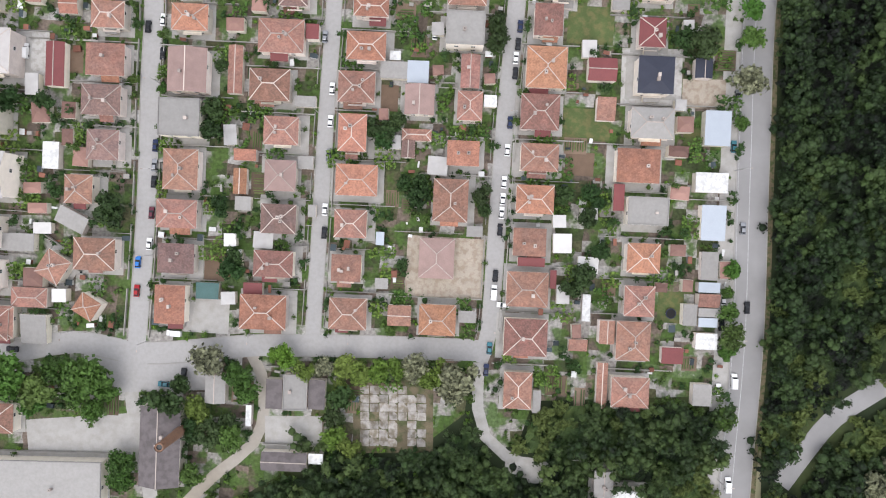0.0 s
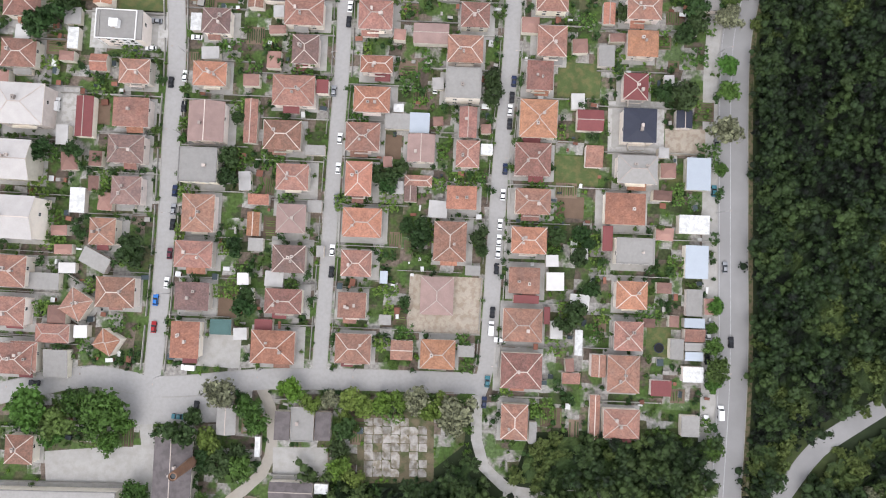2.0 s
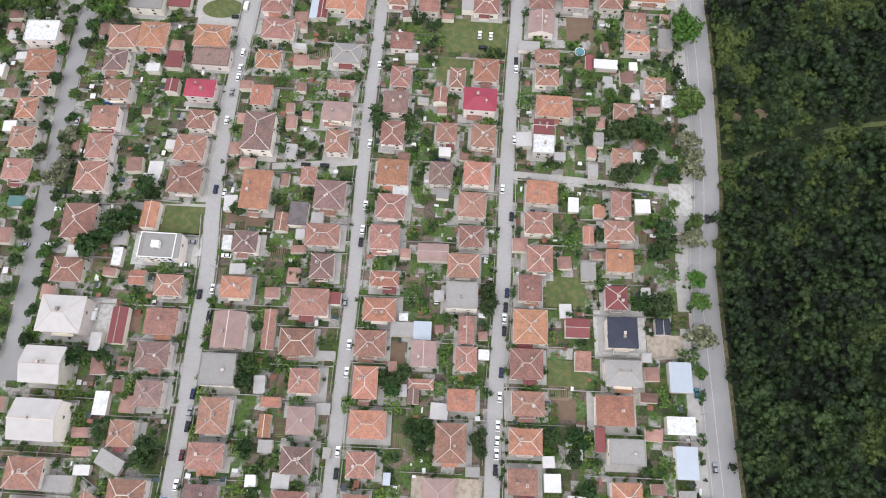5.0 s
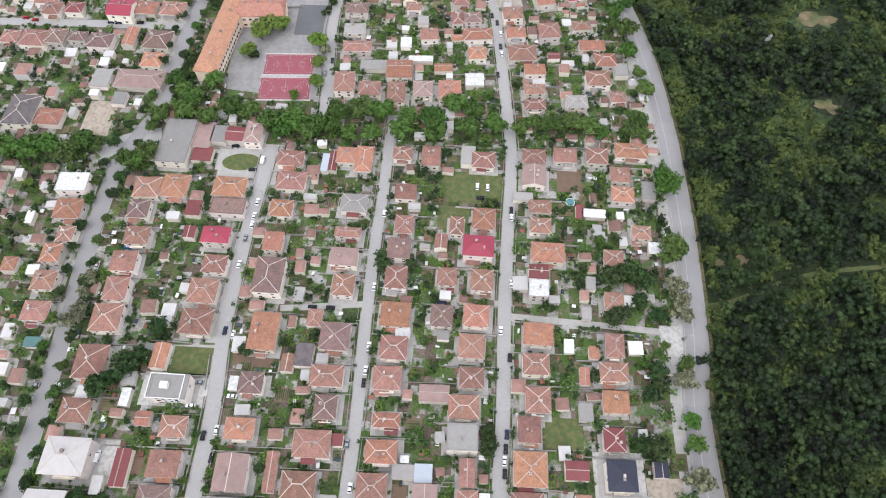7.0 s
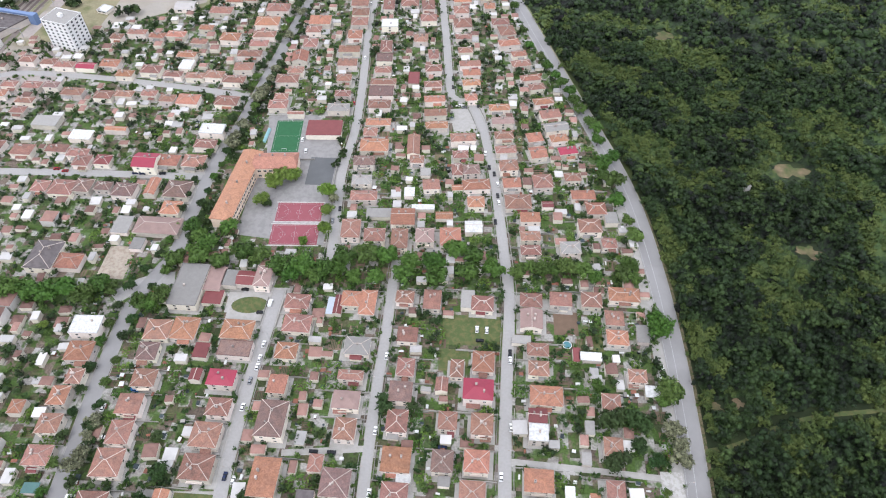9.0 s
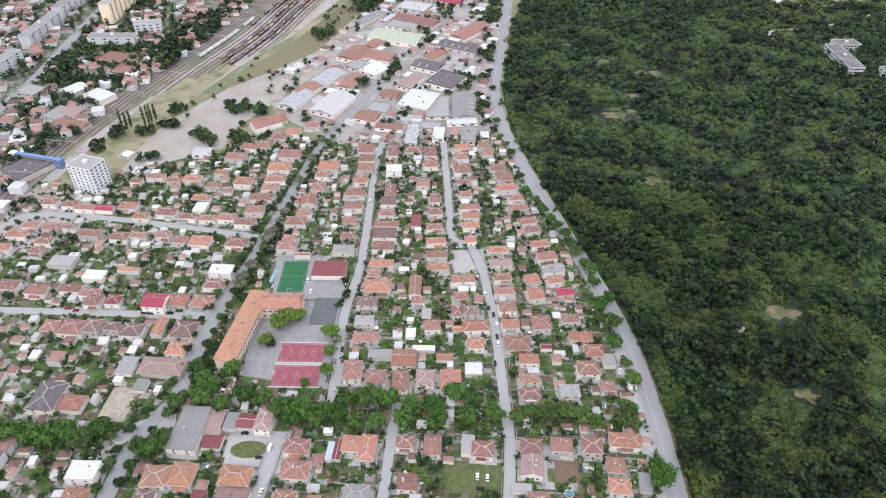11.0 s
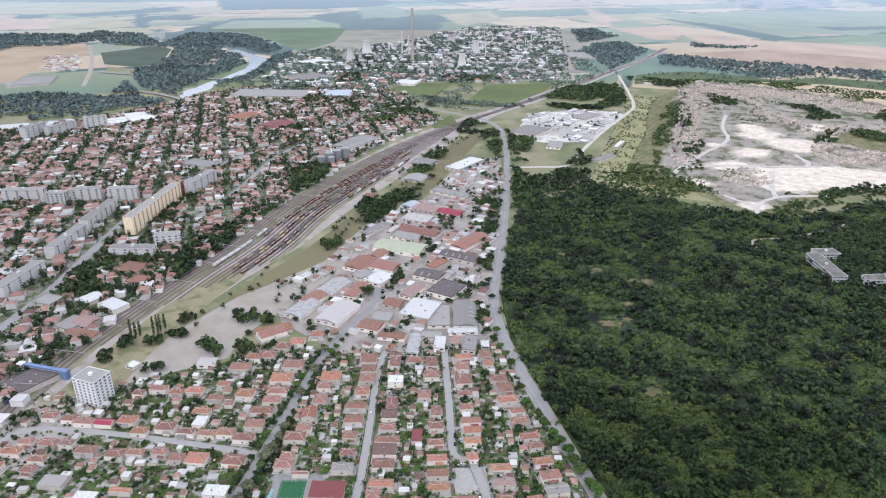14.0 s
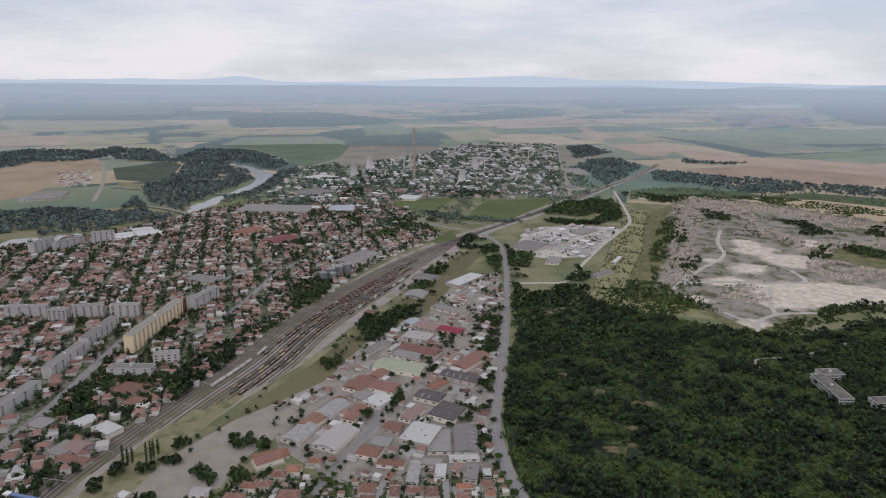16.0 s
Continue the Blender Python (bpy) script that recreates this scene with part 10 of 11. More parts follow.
def quarry_mat():
    """Pale worked floor, grey rubble, warm rock on steep faces, grass outside the rim."""
    m = bpy.data.materials.new("limestone_quarry")
    m.use_nodes = True
    n, k = m.node_tree.nodes, m.node_tree.links
    b = n["Principled BSDF"]
    b.inputs["Roughness"].default_value, b.inputs["Specular IOR Level"].default_value = 0.95, 0.15
    geo = n.new("ShaderNodeNewGeometry")

    def noisy(scale, detail, rough=0.6):
        t = n.new("ShaderNodeTexNoise")
        t.inputs["Scale"].default_value, t.inputs["Detail"].default_value, t.inputs["Roughness"].default_value = scale, detail, rough
        k.new(geo.outputs["Position"], t.inputs["Vector"])
        return t.outputs[0]

    def math_(op, a, c):
        t = n.new("ShaderNodeMath")
        t.operation = op
        for socket, value in zip(t.inputs, (a, c)):
            if isinstance(value, (int, float)):
                socket.default_value = value
            else:
                k.new(value, socket)
        return t.outputs[0]

    def step(value, lo, hi):
        t = n.new("ShaderNodeMapRange")
        t.inputs["From Min"].default_value, t.inputs["From Max"].default_value = lo, hi
        k.new(value, t.inputs["Value"])
        return t.outputs[0]

    def blend(f, a, c):
        t = n.new("ShaderNodeMix")
        t.data_type = "RGBA"
        k.new(f, t.inputs[0])
        for socket, value in ((t.inputs[6], a), (t.inputs[7], c)):
            if isinstance(value, tuple):
                socket.default_value = (*worn(value), 1)
            else:
                k.new(value, socket)
        return t.outputs[2]

    def attribute(name):
        t = n.new("ShaderNodeAttribute")
        t.attribute_name = name
        return t.outputs["Fac"]

    coarse, fine, grit = noisy(0.018, 9.0, 0.7), noisy(0.06, 6.0, 0.7), noisy(0.35, 4.0)
    rubble = blend(step(fine, 0.4, 0.6), (0.37, 0.335, 0.29), (0.54, 0.495, 0.44))
    scrub = blend(step(noisy(0.03, 7.0, 0.7), 0.49, 0.57), rubble, (0.155, 0.17, 0.09))
    pale = step(math_("ADD", attribute("pale"), math_("MULTIPLY", math_("SUBTRACT", coarse, 0.5), 2.0)), 0.33, 0.72)
    floor = blend(pale, scrub, blend(step(fine, 0.36, 0.62), (0.63, 0.545, 0.45), (0.75, 0.665, 0.565)))
    sep = n.new("ShaderNodeSeparateXYZ")
    k.new(geo.outputs["Normal"], sep.inputs[0])
    face = blend(step(grit, 0.40, 0.58), (0.33, 0.275, 0.225), (0.66, 0.57, 0.48))
    rock = blend(step(math_("ADD", sep.outputs["Z"], math_("MULTIPLY", math_("SUBTRACT", grit, 0.5), 0.3)), 0.93, 0.80), floor, face)
    grass = blend(step(fine, 0.42, 0.6), (0.17, 0.185, 0.085), (0.33, 0.295, 0.17))
    edge = step(math_("ADD", attribute("pit"), math_("MULTIPLY", math_("SUBTRACT", fine, 0.5), 1.0)), 0.40, 0.60)
    k.new(blend(edge, grass, rock), b.inputs["Base Color"])
    bump = n.new("ShaderNodeBump")
    bump.inputs["Strength"].default_value, bump.inputs["Distance"].default_value = 0.6, 1.5
    k.new(grit, bump.inputs["Height"])
    k.new(bump.outputs[0], b.inputs["Normal"])
    return m


def quarry():
    """Open limestone pit sunk behind its grassy rim."""
    step = 5.0
    nx, ny = int(930 / step), int(1200 / step)
    gx, gy = np.meshgrid(330 + np.arange(nx) * step, 880 + np.arange(ny) * step)
    x, y = gx.ravel(), gy.ravel()
    z = pit_height(x, y)
    dist, far = rim_distance(x, y)
    ins = inside(RIM, x, y)
    idx = np.arange(nx * ny).reshape(ny, nx)
    quads = np.stack([idx[:-1, :-1], idx[:-1, 1:], idx[1:, 1:], idx[1:, :-1]], 2).reshape(-1, 4)
    keep = (z[quads].max(1) > -0.6) & (ins[quads].any(1) | (dist[quads].min(1) < 95))
    ob = mesh("quarry", np.stack([x, y, z], 1), [tuple(q) for q in quads[keep].tolist()], quarry_mat())
    signed = np.where(ins, dist, -dist)
    signed = np.where(inside(PLATEAUS[1][0], x, y), np.minimum(signed, 14 - rim_distance(x, y, PLATEAUS[1][0])[0]), signed)
    at = ob.data.attributes.new("pit", "FLOAT", "POINT")
    at.data.foreach_set("value", np.clip(0.5 + (signed + 6) / 40, 0, 1).astype(np.float32))
    pale = sum(np.exp(-(((x - cx) / r) ** 2 + ((y - cy) / (r * 0.8)) ** 2)) for cx, cy, r in PALE_SPOTS)
    at = ob.data.attributes.new("pale", "FLOAT", "POINT")
    at.data.foreach_set("value", np.clip(pale, 0, 1).astype(np.float32))
    tagged(ob, "pale limestone quarry with broken benches and rock walls", "quarry", kind="structure")
    for pts in QTRACKS:
        line = smooth_line(pts, 8.0)
        v, f = ribbon_data(line, 0, 8.0, 0)
        up = pit_height([q[0] for q in v], [q[1] for q in v])
        tagged(mesh("quarry_track", [(q[0], q[1], float(u) + 0.5) for q, u in zip(v, up)], f, CHALK), "white dusty quarry track", "track", kind="structure")
    one = lambda a, b: float(pit_height(a, b)[0])
    far_wood("quarry_bushes", QUARRY_BUSH, 7.5, 61, "dark bushes on the ledges of the quarry", FOREST, (3, 6), 9, -0.1, 16, one, 0.6)
    far_wood("quarry_scrub", [[(430, 1120), (600, 1560), (700, 1790), (850, 1850), (990, 1700), (900, 1520), (720, 1520), (600, 1380), (520, 1200), (470, 1090)], [(530, 1030), (600, 1100), (580, 1160), (500, 1110)]], 10.0, 62, "low scrub on the quarry floor", FOREST, (1.6, 3.6), 8, 0.24, 0, one, 0.75)
    far_wood("scrub_bushes", SCRUB_ZONES, 8.0, 63, "yellow-green bushes and young trees beside the quarry", FOREST, (2.5, 5), 9, -0.15, 14, one, 0.95)


quarry()


def rim_rocks():
    """Blocky outcrops standing out of the rock walls and the western rim."""
    g = np.random.default_rng(64)
    v, f = [], []
    lines = [RIM[1:14], PLATEAUS[0][0][:5], PLATEAUS[1][0][:4] + PLATEAUS[1][0][5:] + PLATEAUS[1][0][:1]]
    for (ax, ay), (bx, by) in [pair for line in lines for pair in zip(line, line[1:])]:
        long = math.hypot(bx - ax, by - ay)
        for k in range(int(long / 15)):
            t = (k + g.random()) * 15 / long
            x, y = ax + (bx - ax) * t + g.normal() * 7 + 6, ay + (by - ay) * t + g.normal() * 7 - 5
            s = np.array([g.uniform(5, 15), g.uniform(2.5, 5), g.uniform(4, 10)])
            z = float(pit_height(x, y)[0]) + s[2] * 0.05
            turn = math.atan2(by - ay, bx - ax) + g.normal() * 0.35
            p = ICO_V * s * g.uniform(0.7, 1.25, (12, 1))
            p = np.stack([p[:, 0] * math.cos(turn) - p[:, 1] * math.sin(turn) + x, p[:, 0] * math.sin(turn) + p[:, 1] * math.cos(turn) + y, p[:, 2] + z], 1)
            f += [tuple(int(q) + len(v) for q in tri) for tri in ICO_F]
            v += [tuple(q) for q in p.tolist()]
    rock = mat("broken_limestone", (0.58, 0.51, 0.435), 0.95, 0.25, 0.08, island=0.22, second=(0.36, 0.31, 0.265), sscale=0.12, bump=0.6, bscale=0.5)
    tagged(mesh("rim_rocks", v, f, rock), "broken pale limestone blocks along the quarry walls", "rocks", kind="stuff")


rim_rocks()
scatter_trees("meadow_scrub", [(261, 1022), (330, 1226), (460, 1560), (574, 1883), (689, 1840), (612, 1581), (480, 1250), (467, 960), (354, 1000)], (261, 960, 700, 1900), 9000, 0.7, 2.2, 7, 0.8, FOREST, 63, "scattered scrub on rough grazing", clump=-0.12)
scatter_trees("meadow_scrub", [(-620, 1980), (100, 1650), (640, 2250), (600, 2900), (-500, 2900)], (-620, 1650, 640, 2900), 8000, 3.0, 6.0, 8, 2.2, HAZED_WOOD, 65, "trees between works and town", clump=-0.02, spare=PADDOCKS)
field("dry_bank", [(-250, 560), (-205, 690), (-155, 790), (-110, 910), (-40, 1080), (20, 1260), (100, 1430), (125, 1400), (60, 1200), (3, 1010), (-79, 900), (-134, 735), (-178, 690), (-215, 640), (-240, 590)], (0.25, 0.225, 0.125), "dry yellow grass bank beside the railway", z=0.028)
scatter_trees("meadow_scrub", [(640, 2060), (760, 2100), (1000, 2120), (1250, 2060), (1420, 1900), (1900, 2100), (1300, 2210), (1120, 2140), (1040, 2240), (900, 2330), (700, 2250)], (640, 1900, 1900, 2330), 1800, 2.5, 5.0, 8, 2.0, HAZED_WOOD, 66, "hedges on the green slope", clump=0.1)

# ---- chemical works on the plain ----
far_wood("works_trees", [WORKS, OUTSKIRTS], 13, 79, "clumps of trees between the works buildings", HAZED_WOOD, (6, 11), 8, -0.06, 10)
house_stuff("works_buildings", WORKS, (-420, 2100, 900, 3960), 30, 30, 8, 71, "grey and rust-brown process buildings of large chemical works", 0.42, 0.6, (6, 26), (4, 16), WORKS_MATS)
house_stuff("works_sheds", WORKS, (-420, 2100, 900, 3960), 17, 19, 8, 74, "low sheds, pump houses and pipe stands of the works", 0.24, 0.95, (2, 11), (3, 14), [WORKS_MATS[0], WORKS_MATS[0], WORKS_MATS[2]])
house_stuff("farm_sheds", FARM[0], (-1460, 2260, -1140, 2680), 30, 28, 20, 75, "farm sheds and barns beside the river road", 0.7, 0.6, (10, 24), (4, 7))
house_stuff("outskirt_sheds", OUTSKIRTS, (-800, 1850, -200, 2900), 30, 28, 14, 72, "pale sheds and depots on the outskirts", 0.7, 0.75, (12, 26), (4, 9), WORKS_MATS)
house_stuff("depot_sheds", DEPOT_YARD, (150, 1300, 560, 1720), 24, 22, -35, 73, "small pale sheds and heaps of a depot", 0.8, 0.85, (6, 21), (2, 5), WORKS_MATS)
ROADSIDE_TOWN = [(-480, 2010), (-250, 1880), (-140, 1850), (-110, 2010), (-30, 2080), (90, 2100), (200, 2070), (400, 2090), (440, 2200), (-60, 2215), (-300, 2240)]
house_stuff("outskirt_houses", ROADSIDE_TOWN, (-480, 1850, 440, 2240), 21, 19, 12, 80, "pale sheds, villas and small factories between town and works", 0.6, 0.6, (9, 26), (3, 8), [TOWN_ROOFS[0], WORKS_MATS[1], WORKS_MATS[2]])
scatter_trees("outskirt_trees", ROADSIDE_TOWN, (-480, 1850, 440, 2240), 2200, 3.0, 6.0, 8, 2.0, HAZED_WOOD, 81, "trees among the outskirt sheds", gap=1.5, clump=-0.1)
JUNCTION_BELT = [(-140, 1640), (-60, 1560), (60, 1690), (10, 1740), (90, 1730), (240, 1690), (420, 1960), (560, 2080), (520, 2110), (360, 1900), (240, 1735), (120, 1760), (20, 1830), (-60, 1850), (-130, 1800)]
far_wood("junction_trees", [JUNCTION_BELT], 8.0, 82, "hedges and trees round the road junction", HAZED_WOOD, (4, 8), 8, -0.1, 8)
house_stuff("depot_stacks", DEPOT_YARD, (150, 1300, 560, 1720), 9, 10, -35, 76, "parked vehicles, stacks and crates in the depot yard", 0.5, 0.97, (2, 5), (1.2, 3), TOWN_ROOFS)
scatter_trees("depot_trees", DEPOT_YARD, (150, 1300, 560, 1720), 500, 2.5, 4.5, 9, 1.4, FOREST, 78, "trees dotted about the depot yard", clump=0.2)


def cooling_tower(x, y, h, r):
    root = new("cooling_tower")
    root.matrix_basis = pose(x, y, 0)
    v, f = [], []
    for j in range(13):
        t = j / 12
        rr = r * (0.56 + 0.44 * (1 - t / 0.75) ** 2 if t < 0.75 else 0.56 + 0.06 * ((t - 0.75) / 0.25) ** 2)
        v += [(rr * math.cos(k * 0.2618), rr * math.sin(k * 0.2618), h * t) for k in range(24)]
        if j:
            f += [((j - 1) * 24 + k, (j - 1) * 24 + (k + 1) % 24, j * 24 + (k + 1) % 24, j * 24 + k) for k in range(24)]
    mesh("shell", v, f, GREY_PANEL, parent=root)
    base = Shell()
    base.tube(0, 0, 0, 1.5, r * 1.1, r * 1.1, 24)
    base.done("basin", CONCRETE, root)
    tagged(root, "concrete cooling tower with a waisted shell", "cooling tower", "cooling towers of the works")


for x, y, h, r in ((-281, 2576, 50, 22), (-237, 2785, 52, 26), (127, 2394, 50, 20), (203, 2801, 52, 22)):
    cooling_tower(x, y, h, r)
smokestack(-48, 2520, 190, 5.5, mat("banded_concrete_stack", (0.62, 0.53, 0.47), 0.9, 0.1, 0.05), "very tall concrete stack of the works")
smokestack(-92, 2700, 95, 3.2, GREY_PANEL, "thin tall grey stack of the works")
smokestack(-66, 2690, 80, 2.6, GREY_PANEL, "thin tall grey stack of the works")
smokestack(230, 2640, 70, 2.4, GREY_PANEL, "thin grey stack of the works")


def tank(x, y, r, h, m, label, cat="tank"):
    root = new(cat.replace(" ", "_"))
    root.matrix_basis = pose(x, y, 0)
    sh = Shell()
    sh.tube(0, 0, 0, h, r, r, 20, 0, False)
    sh.done("shell", m, root)
    top = Shell()
    top.tube(0, 0, h, h + r * (0.35 if r < 20 else 0.14), r * 1.02, r * 0.1, 20)
    top.done("roof", m, root)
    tagged(root, label, cat, "tanks and silos")


STEEL = mat("galvanised_silo_steel", (0.46, 0.47, 0.48), 0.45, 0.1, 0.3, metal=0.3)
for x, y, r, h in ((-178, 1188, 8, 20), (-166, 1204, 8, 20), (-153, 1220, 8, 20), (-190, 1172, 7, 17), (-172, 1172, 6, 16)):
    tank(x, y, r, h, STEEL, "tall galvanised grain silo with a conical roof", "silo")
for x, y, r, h in ((395, 2720, 16, 14), (250, 2560, 12, 12), (290, 2850, 14, 14), (180, 2900, 12, 12), (420, 2450, 12, 11)):
    tank(x, y, r, h, ROOF["w"], "white storage tank of the works", "storage tank")
tank_rng = random.Random(77)
for j in range(34):
    x, y = tank_rng.uniform(-220, 480), tank_rng.uniform(2350, 3500)
    if inside(WORKS, np.array([x]), np.array([y]))[0]:
        m = (ROOF["w"], WORKS_MATS[0], GREY_PANEL)[j % 3]
        tank(x, y, tank_rng.uniform(4, 9), tank_rng.uniform(7, 20), m, ("white", "rust-brown", "grey")[j % 3] + " cylindrical process tank of the works", "storage tank")
tank(545, 3600, 42, 14, ROOF["w"], "broad white domed store at the far end of the works", "storage dome")
for j in range(9):
    x, y = tank_rng.uniform(60, 520), tank_rng.uniform(2700, 3500)
    smokestack(x, y, tank_rng.uniform(35, 65), 1.8, GREY_PANEL, "thin steel process column of the works")


def pipe_rack(x0, y0, x1, y1):
    """Long pipe bridge on trestles."""
    root = new("pipe_rack")
    n = max(3, int(math.hypot(x1 - x0, y1 - y0) / 80))
    for k in range(n + 1):
        x, y = x0 + (x1 - x0) * k / n, y0 + (y1 - y0) * k / n
        sh = Shell()
        sh.box(x - 2.5, y - 0.4, 0, x - 1.7, y + 0.4, 8)
        sh.box(x + 1.7, y - 0.4, 0, x + 2.5, y + 0.4, 8)
        sh.box(x - 2.5, y - 0.4, 7.3, x + 2.5, y + 0.4, 8)
        sh.done("trestle", WORKS_MATS[0], root)
    for off, wide in ((-1.5, 1.0), (0.2, 1.4), (1.8, 0.8)):
        sh = Shell()
        sh.bar((x0 + off, y0, 8 + wide / 2), (x1 + off, y1, 8 + wide / 2), wide, wide)
        sh.done("pipe", GREY_PANEL, root)
    tagged(root, "long pipe bridge on rusty trestles through the works", "pipe rack", "pipe racks of the works")


for row in ((-200, 2420, 430, 2480), (-260, 2700, 480, 2760), (100, 2300, 330, 3300), (300, 2300, 560, 3500), (-120, 2300, -60, 3100)):
    pipe_rack(*row)

# ---- cars ----
CAR_PAINT = {"k": mat("black_car_paint", (0.015, 0.016, 0.02), 0.25, 0.02), "w": mat("white_car_paint", (0.75, 0.75, 0.74), 0.25, 0.02), "s": mat("silver_car_paint", (0.42, 0.43, 0.45), 0.25, 0.02, metal=0.5), "b": mat("dark_blue_car_paint", (0.02, 0.035, 0.10), 0.25, 0.02), "r": mat("red_car_paint", (0.42, 0.02, 0.025), 0.25, 0.02), "m": mat("maroon_car_paint", (0.15, 0.03, 0.05), 0.25, 0.02), "u": mat("bright_blue_car_paint", (0.03, 0.20, 0.62), 0.25, 0.02), "t": mat("teal_car_paint", (0.06, 0.22, 0.27), 0.25, 0.02)}
CAR_PAINT["W"] = CAR_PAINT["w"]
CAR_WORD = {"k": "black", "w": "white", "s": "silver", "b": "dark blue", "r": "red", "m": "maroon", "u": "bright blue", "t": "teal", "W": "white"}
RUBBER = mat("tyre_rubber", (0.02, 0.02, 0.02), 0.9, 0.05)


def car_model(c):
    van = c == "W"
    root = new("van" if van else "car")
    paint = CAR_PAINT[c]
    half, wide = (2.6, 0.95) if van else (2.1, 0.87)
    prof = [(-half, 0.35), (half, 0.35), (half, 0.75), (half * 0.55, 0.95), (half * 0.55 - 0.5, 1.9 if van else 0.98), (-half, 1.9 if van else 0.95)]
    v = [(s * wide, y, z) for s in (-1, 1) for y, z in prof]
    n = len(prof)
    f = [tuple(range(n)), tuple(range(2 * n - 1, n - 1, -1))] + [(j, j + n, (j + 1) % n + n, (j + 1) % n) for j in range(n)]
    mesh("body", v, f, paint, parent=root)
    if not van:
        a = [(-0.8, -1.75, 0.95), (0.8, -1.75, 0.95), (0.8, 0.85, 0.96), (-0.8, 0.85, 0.96), (-0.62, -1.25, 1.42), (0.62, -1.25, 1.42), (0.62, 0.1, 1.44), (-0.62, 0.1, 1.44)]
        mesh("cabin_glass", a, [(0, 1, 5, 4), (1, 2, 6, 5), (2, 3, 7, 6), (3, 0, 4, 7)], GLASS, parent=root)
        mesh("roof_panel", [(-0.64, -1.28, 1.43), (0.64, -1.28, 1.43), (0.64, 0.13, 1.45), (-0.64, 0.13, 1.45), (-0.55, -1.1, 1.49), (0.55, -1.1, 1.49), (0.55, 0.0, 1.5), (-0.55, 0.0, 1.5)], [(0, 1, 5, 4), (1, 2, 6, 5), (2, 3, 7, 6), (3, 0, 4, 7), (4, 5, 6, 7)], paint, parent=root)
    else:
        mesh("windscreen", [(-0.85, 1.45, 1.0), (0.85, 1.45, 1.0), (0.8, 1.0, 1.85), (-0.8, 1.0, 1.85)], [(0, 1, 2, 3)], GLASS, parent=root)
    for sx in (-1, 1):
        for sy in (-0.62, 0.62):
            w = Shell()
            x0 = sx * wide - 0.1
            for k in range(10):
                p, q = (k * 0.6283, (k + 1) * 0.6283)
                yy = sy * half
                a, b = (yy + 0.32 * math.cos(p), 0.32 + 0.32 * math.sin(p)), (yy + 0.32 * math.cos(q), 0.32 + 0.32 * math.sin(q))
                w.face([(x0, *a), (x0 + 0.2, *a), (x0 + 0.2, *b), (x0, *b)])
            w.face([(x0 + (0.2 if sx > 0 else 0), sy * half + 0.32 * math.cos(k * 0.6283), 0.32 + 0.32 * math.sin(k * 0.6283)) for k in range(10)])
            w.done("wheel", RUBBER, root)
    return tagged(root, f"{CAR_WORD[c]} {'delivery van' if van else 'hatchback car'} parked at the kerb", "van" if van else "car", "parked vehicles")


CARS_A = [(-99.0, 73.0, -6, "k"), (-93.7, 75.2, -6, "w"), (-94.3, 63.7, -6, "k"), (-98.1, 32.3, -6, "b"), (-98.7, 25.5, -6, "s"), (-99.1, 19.9, -6, "k"), (-100.3, 9.2, -6, "m"), (-101.5, -1.5, -6, "w"), (-105.7, -7.7, -6, "u"), (-106.5, -17.6, -6, "r"), (-94.1, -32.7, 84, "W"), (-150.4, -36.7, 84, "k"), (-38.5, 67.9, -6, "s"), (-36.6, 50.1, -6, "w"), (-37.5, 39.0, -6, "w"), (-38.4, 27.4, -6, "s"), (-40.4, 8.7, -6, "w"), (-40.9, 0.7, -6, "k"), (-0.7, 67.9, -6, "w"), (28.6, 69.6, -6, "b"), (27.7, 63.6, -6, "k"), (26.8, 58.9, -6, "w"), (26.5, 53.7, -6, "k"), (24.3, 36.9, -6, "b"), (23.1, 27.4, -6, "w")]
CARS_B = [(21.7, 16.4, -6, "w"), (21.1, 10.6, -6, "w"), (20.6, 5.9, -6, "w"), (19.9, 0.1, -6, "k"), (17.9, -15.9, -6, "k"), (17.2, -21.6, -6, "W"), (15.2, -41.0, -6, "t"), (13.8, -48.5, -6, "b"), (101.2, 26.5, -3, "t"), (102.9, 43.9, -3, "s"), (103.9, -1.8, -3, "s"), (104.9, -29.3, -3, "k"), (96.7, -26.1, -3, "w"), (96.0, -35.0, -3, "k"), (100.0, -54.8, -3, "W"), (94.4, -57.6, -6, "w"), (97.2, -91.1, -3, "W"), (-91.3, -47.0, -6, "k"), (-141.4, 65.9, -6, "W"), (20.2, -26.0, 84, "w"), (-98.3, -50.4, 84, "t")]
CARS_C = [(-157.9, 140.8, 84, "w"), (-161.3, 156.1, -6, "w"), (-162.9, 113.0, 84, "w"), (-175.2, 97.2, 84, "s"), (-164.7, 96.9, 84, "w"), (-164.8, 87.6, 84, "k"), (-92.3, 169.0, -6, "s"), (-93.6, 154.5, -6, "w"), (-96.0, 120.3, -6, "b"), (-91.9, 118.4, -6, "w"), (-28.6, 140.6, -6, "w"), (-30.4, 110.8, -6, "w"), (-31.6, 99.6, -6, "w"), (-32.3, 93.9, -6, "k"), (36.3, 140.4, -6, "w"), (29.5, 116.6, -6, "w"), (32.6, 103.6, -6, "k"), (114.8, 165.1, -6, "w"), (116.8, 99.9, -6, "k"), (-89.1, 89.6, 84, "w"), (-104.1, 96.2, 84, "s"), (-106.3, 86.0, 84, "w"), (3.1, 131.4, 84, "b"), (-57.0, 131.0, 84, "k"), (-48.6, 130.4, 84, "k"), (-148.7, 165.3, 84, "u")]
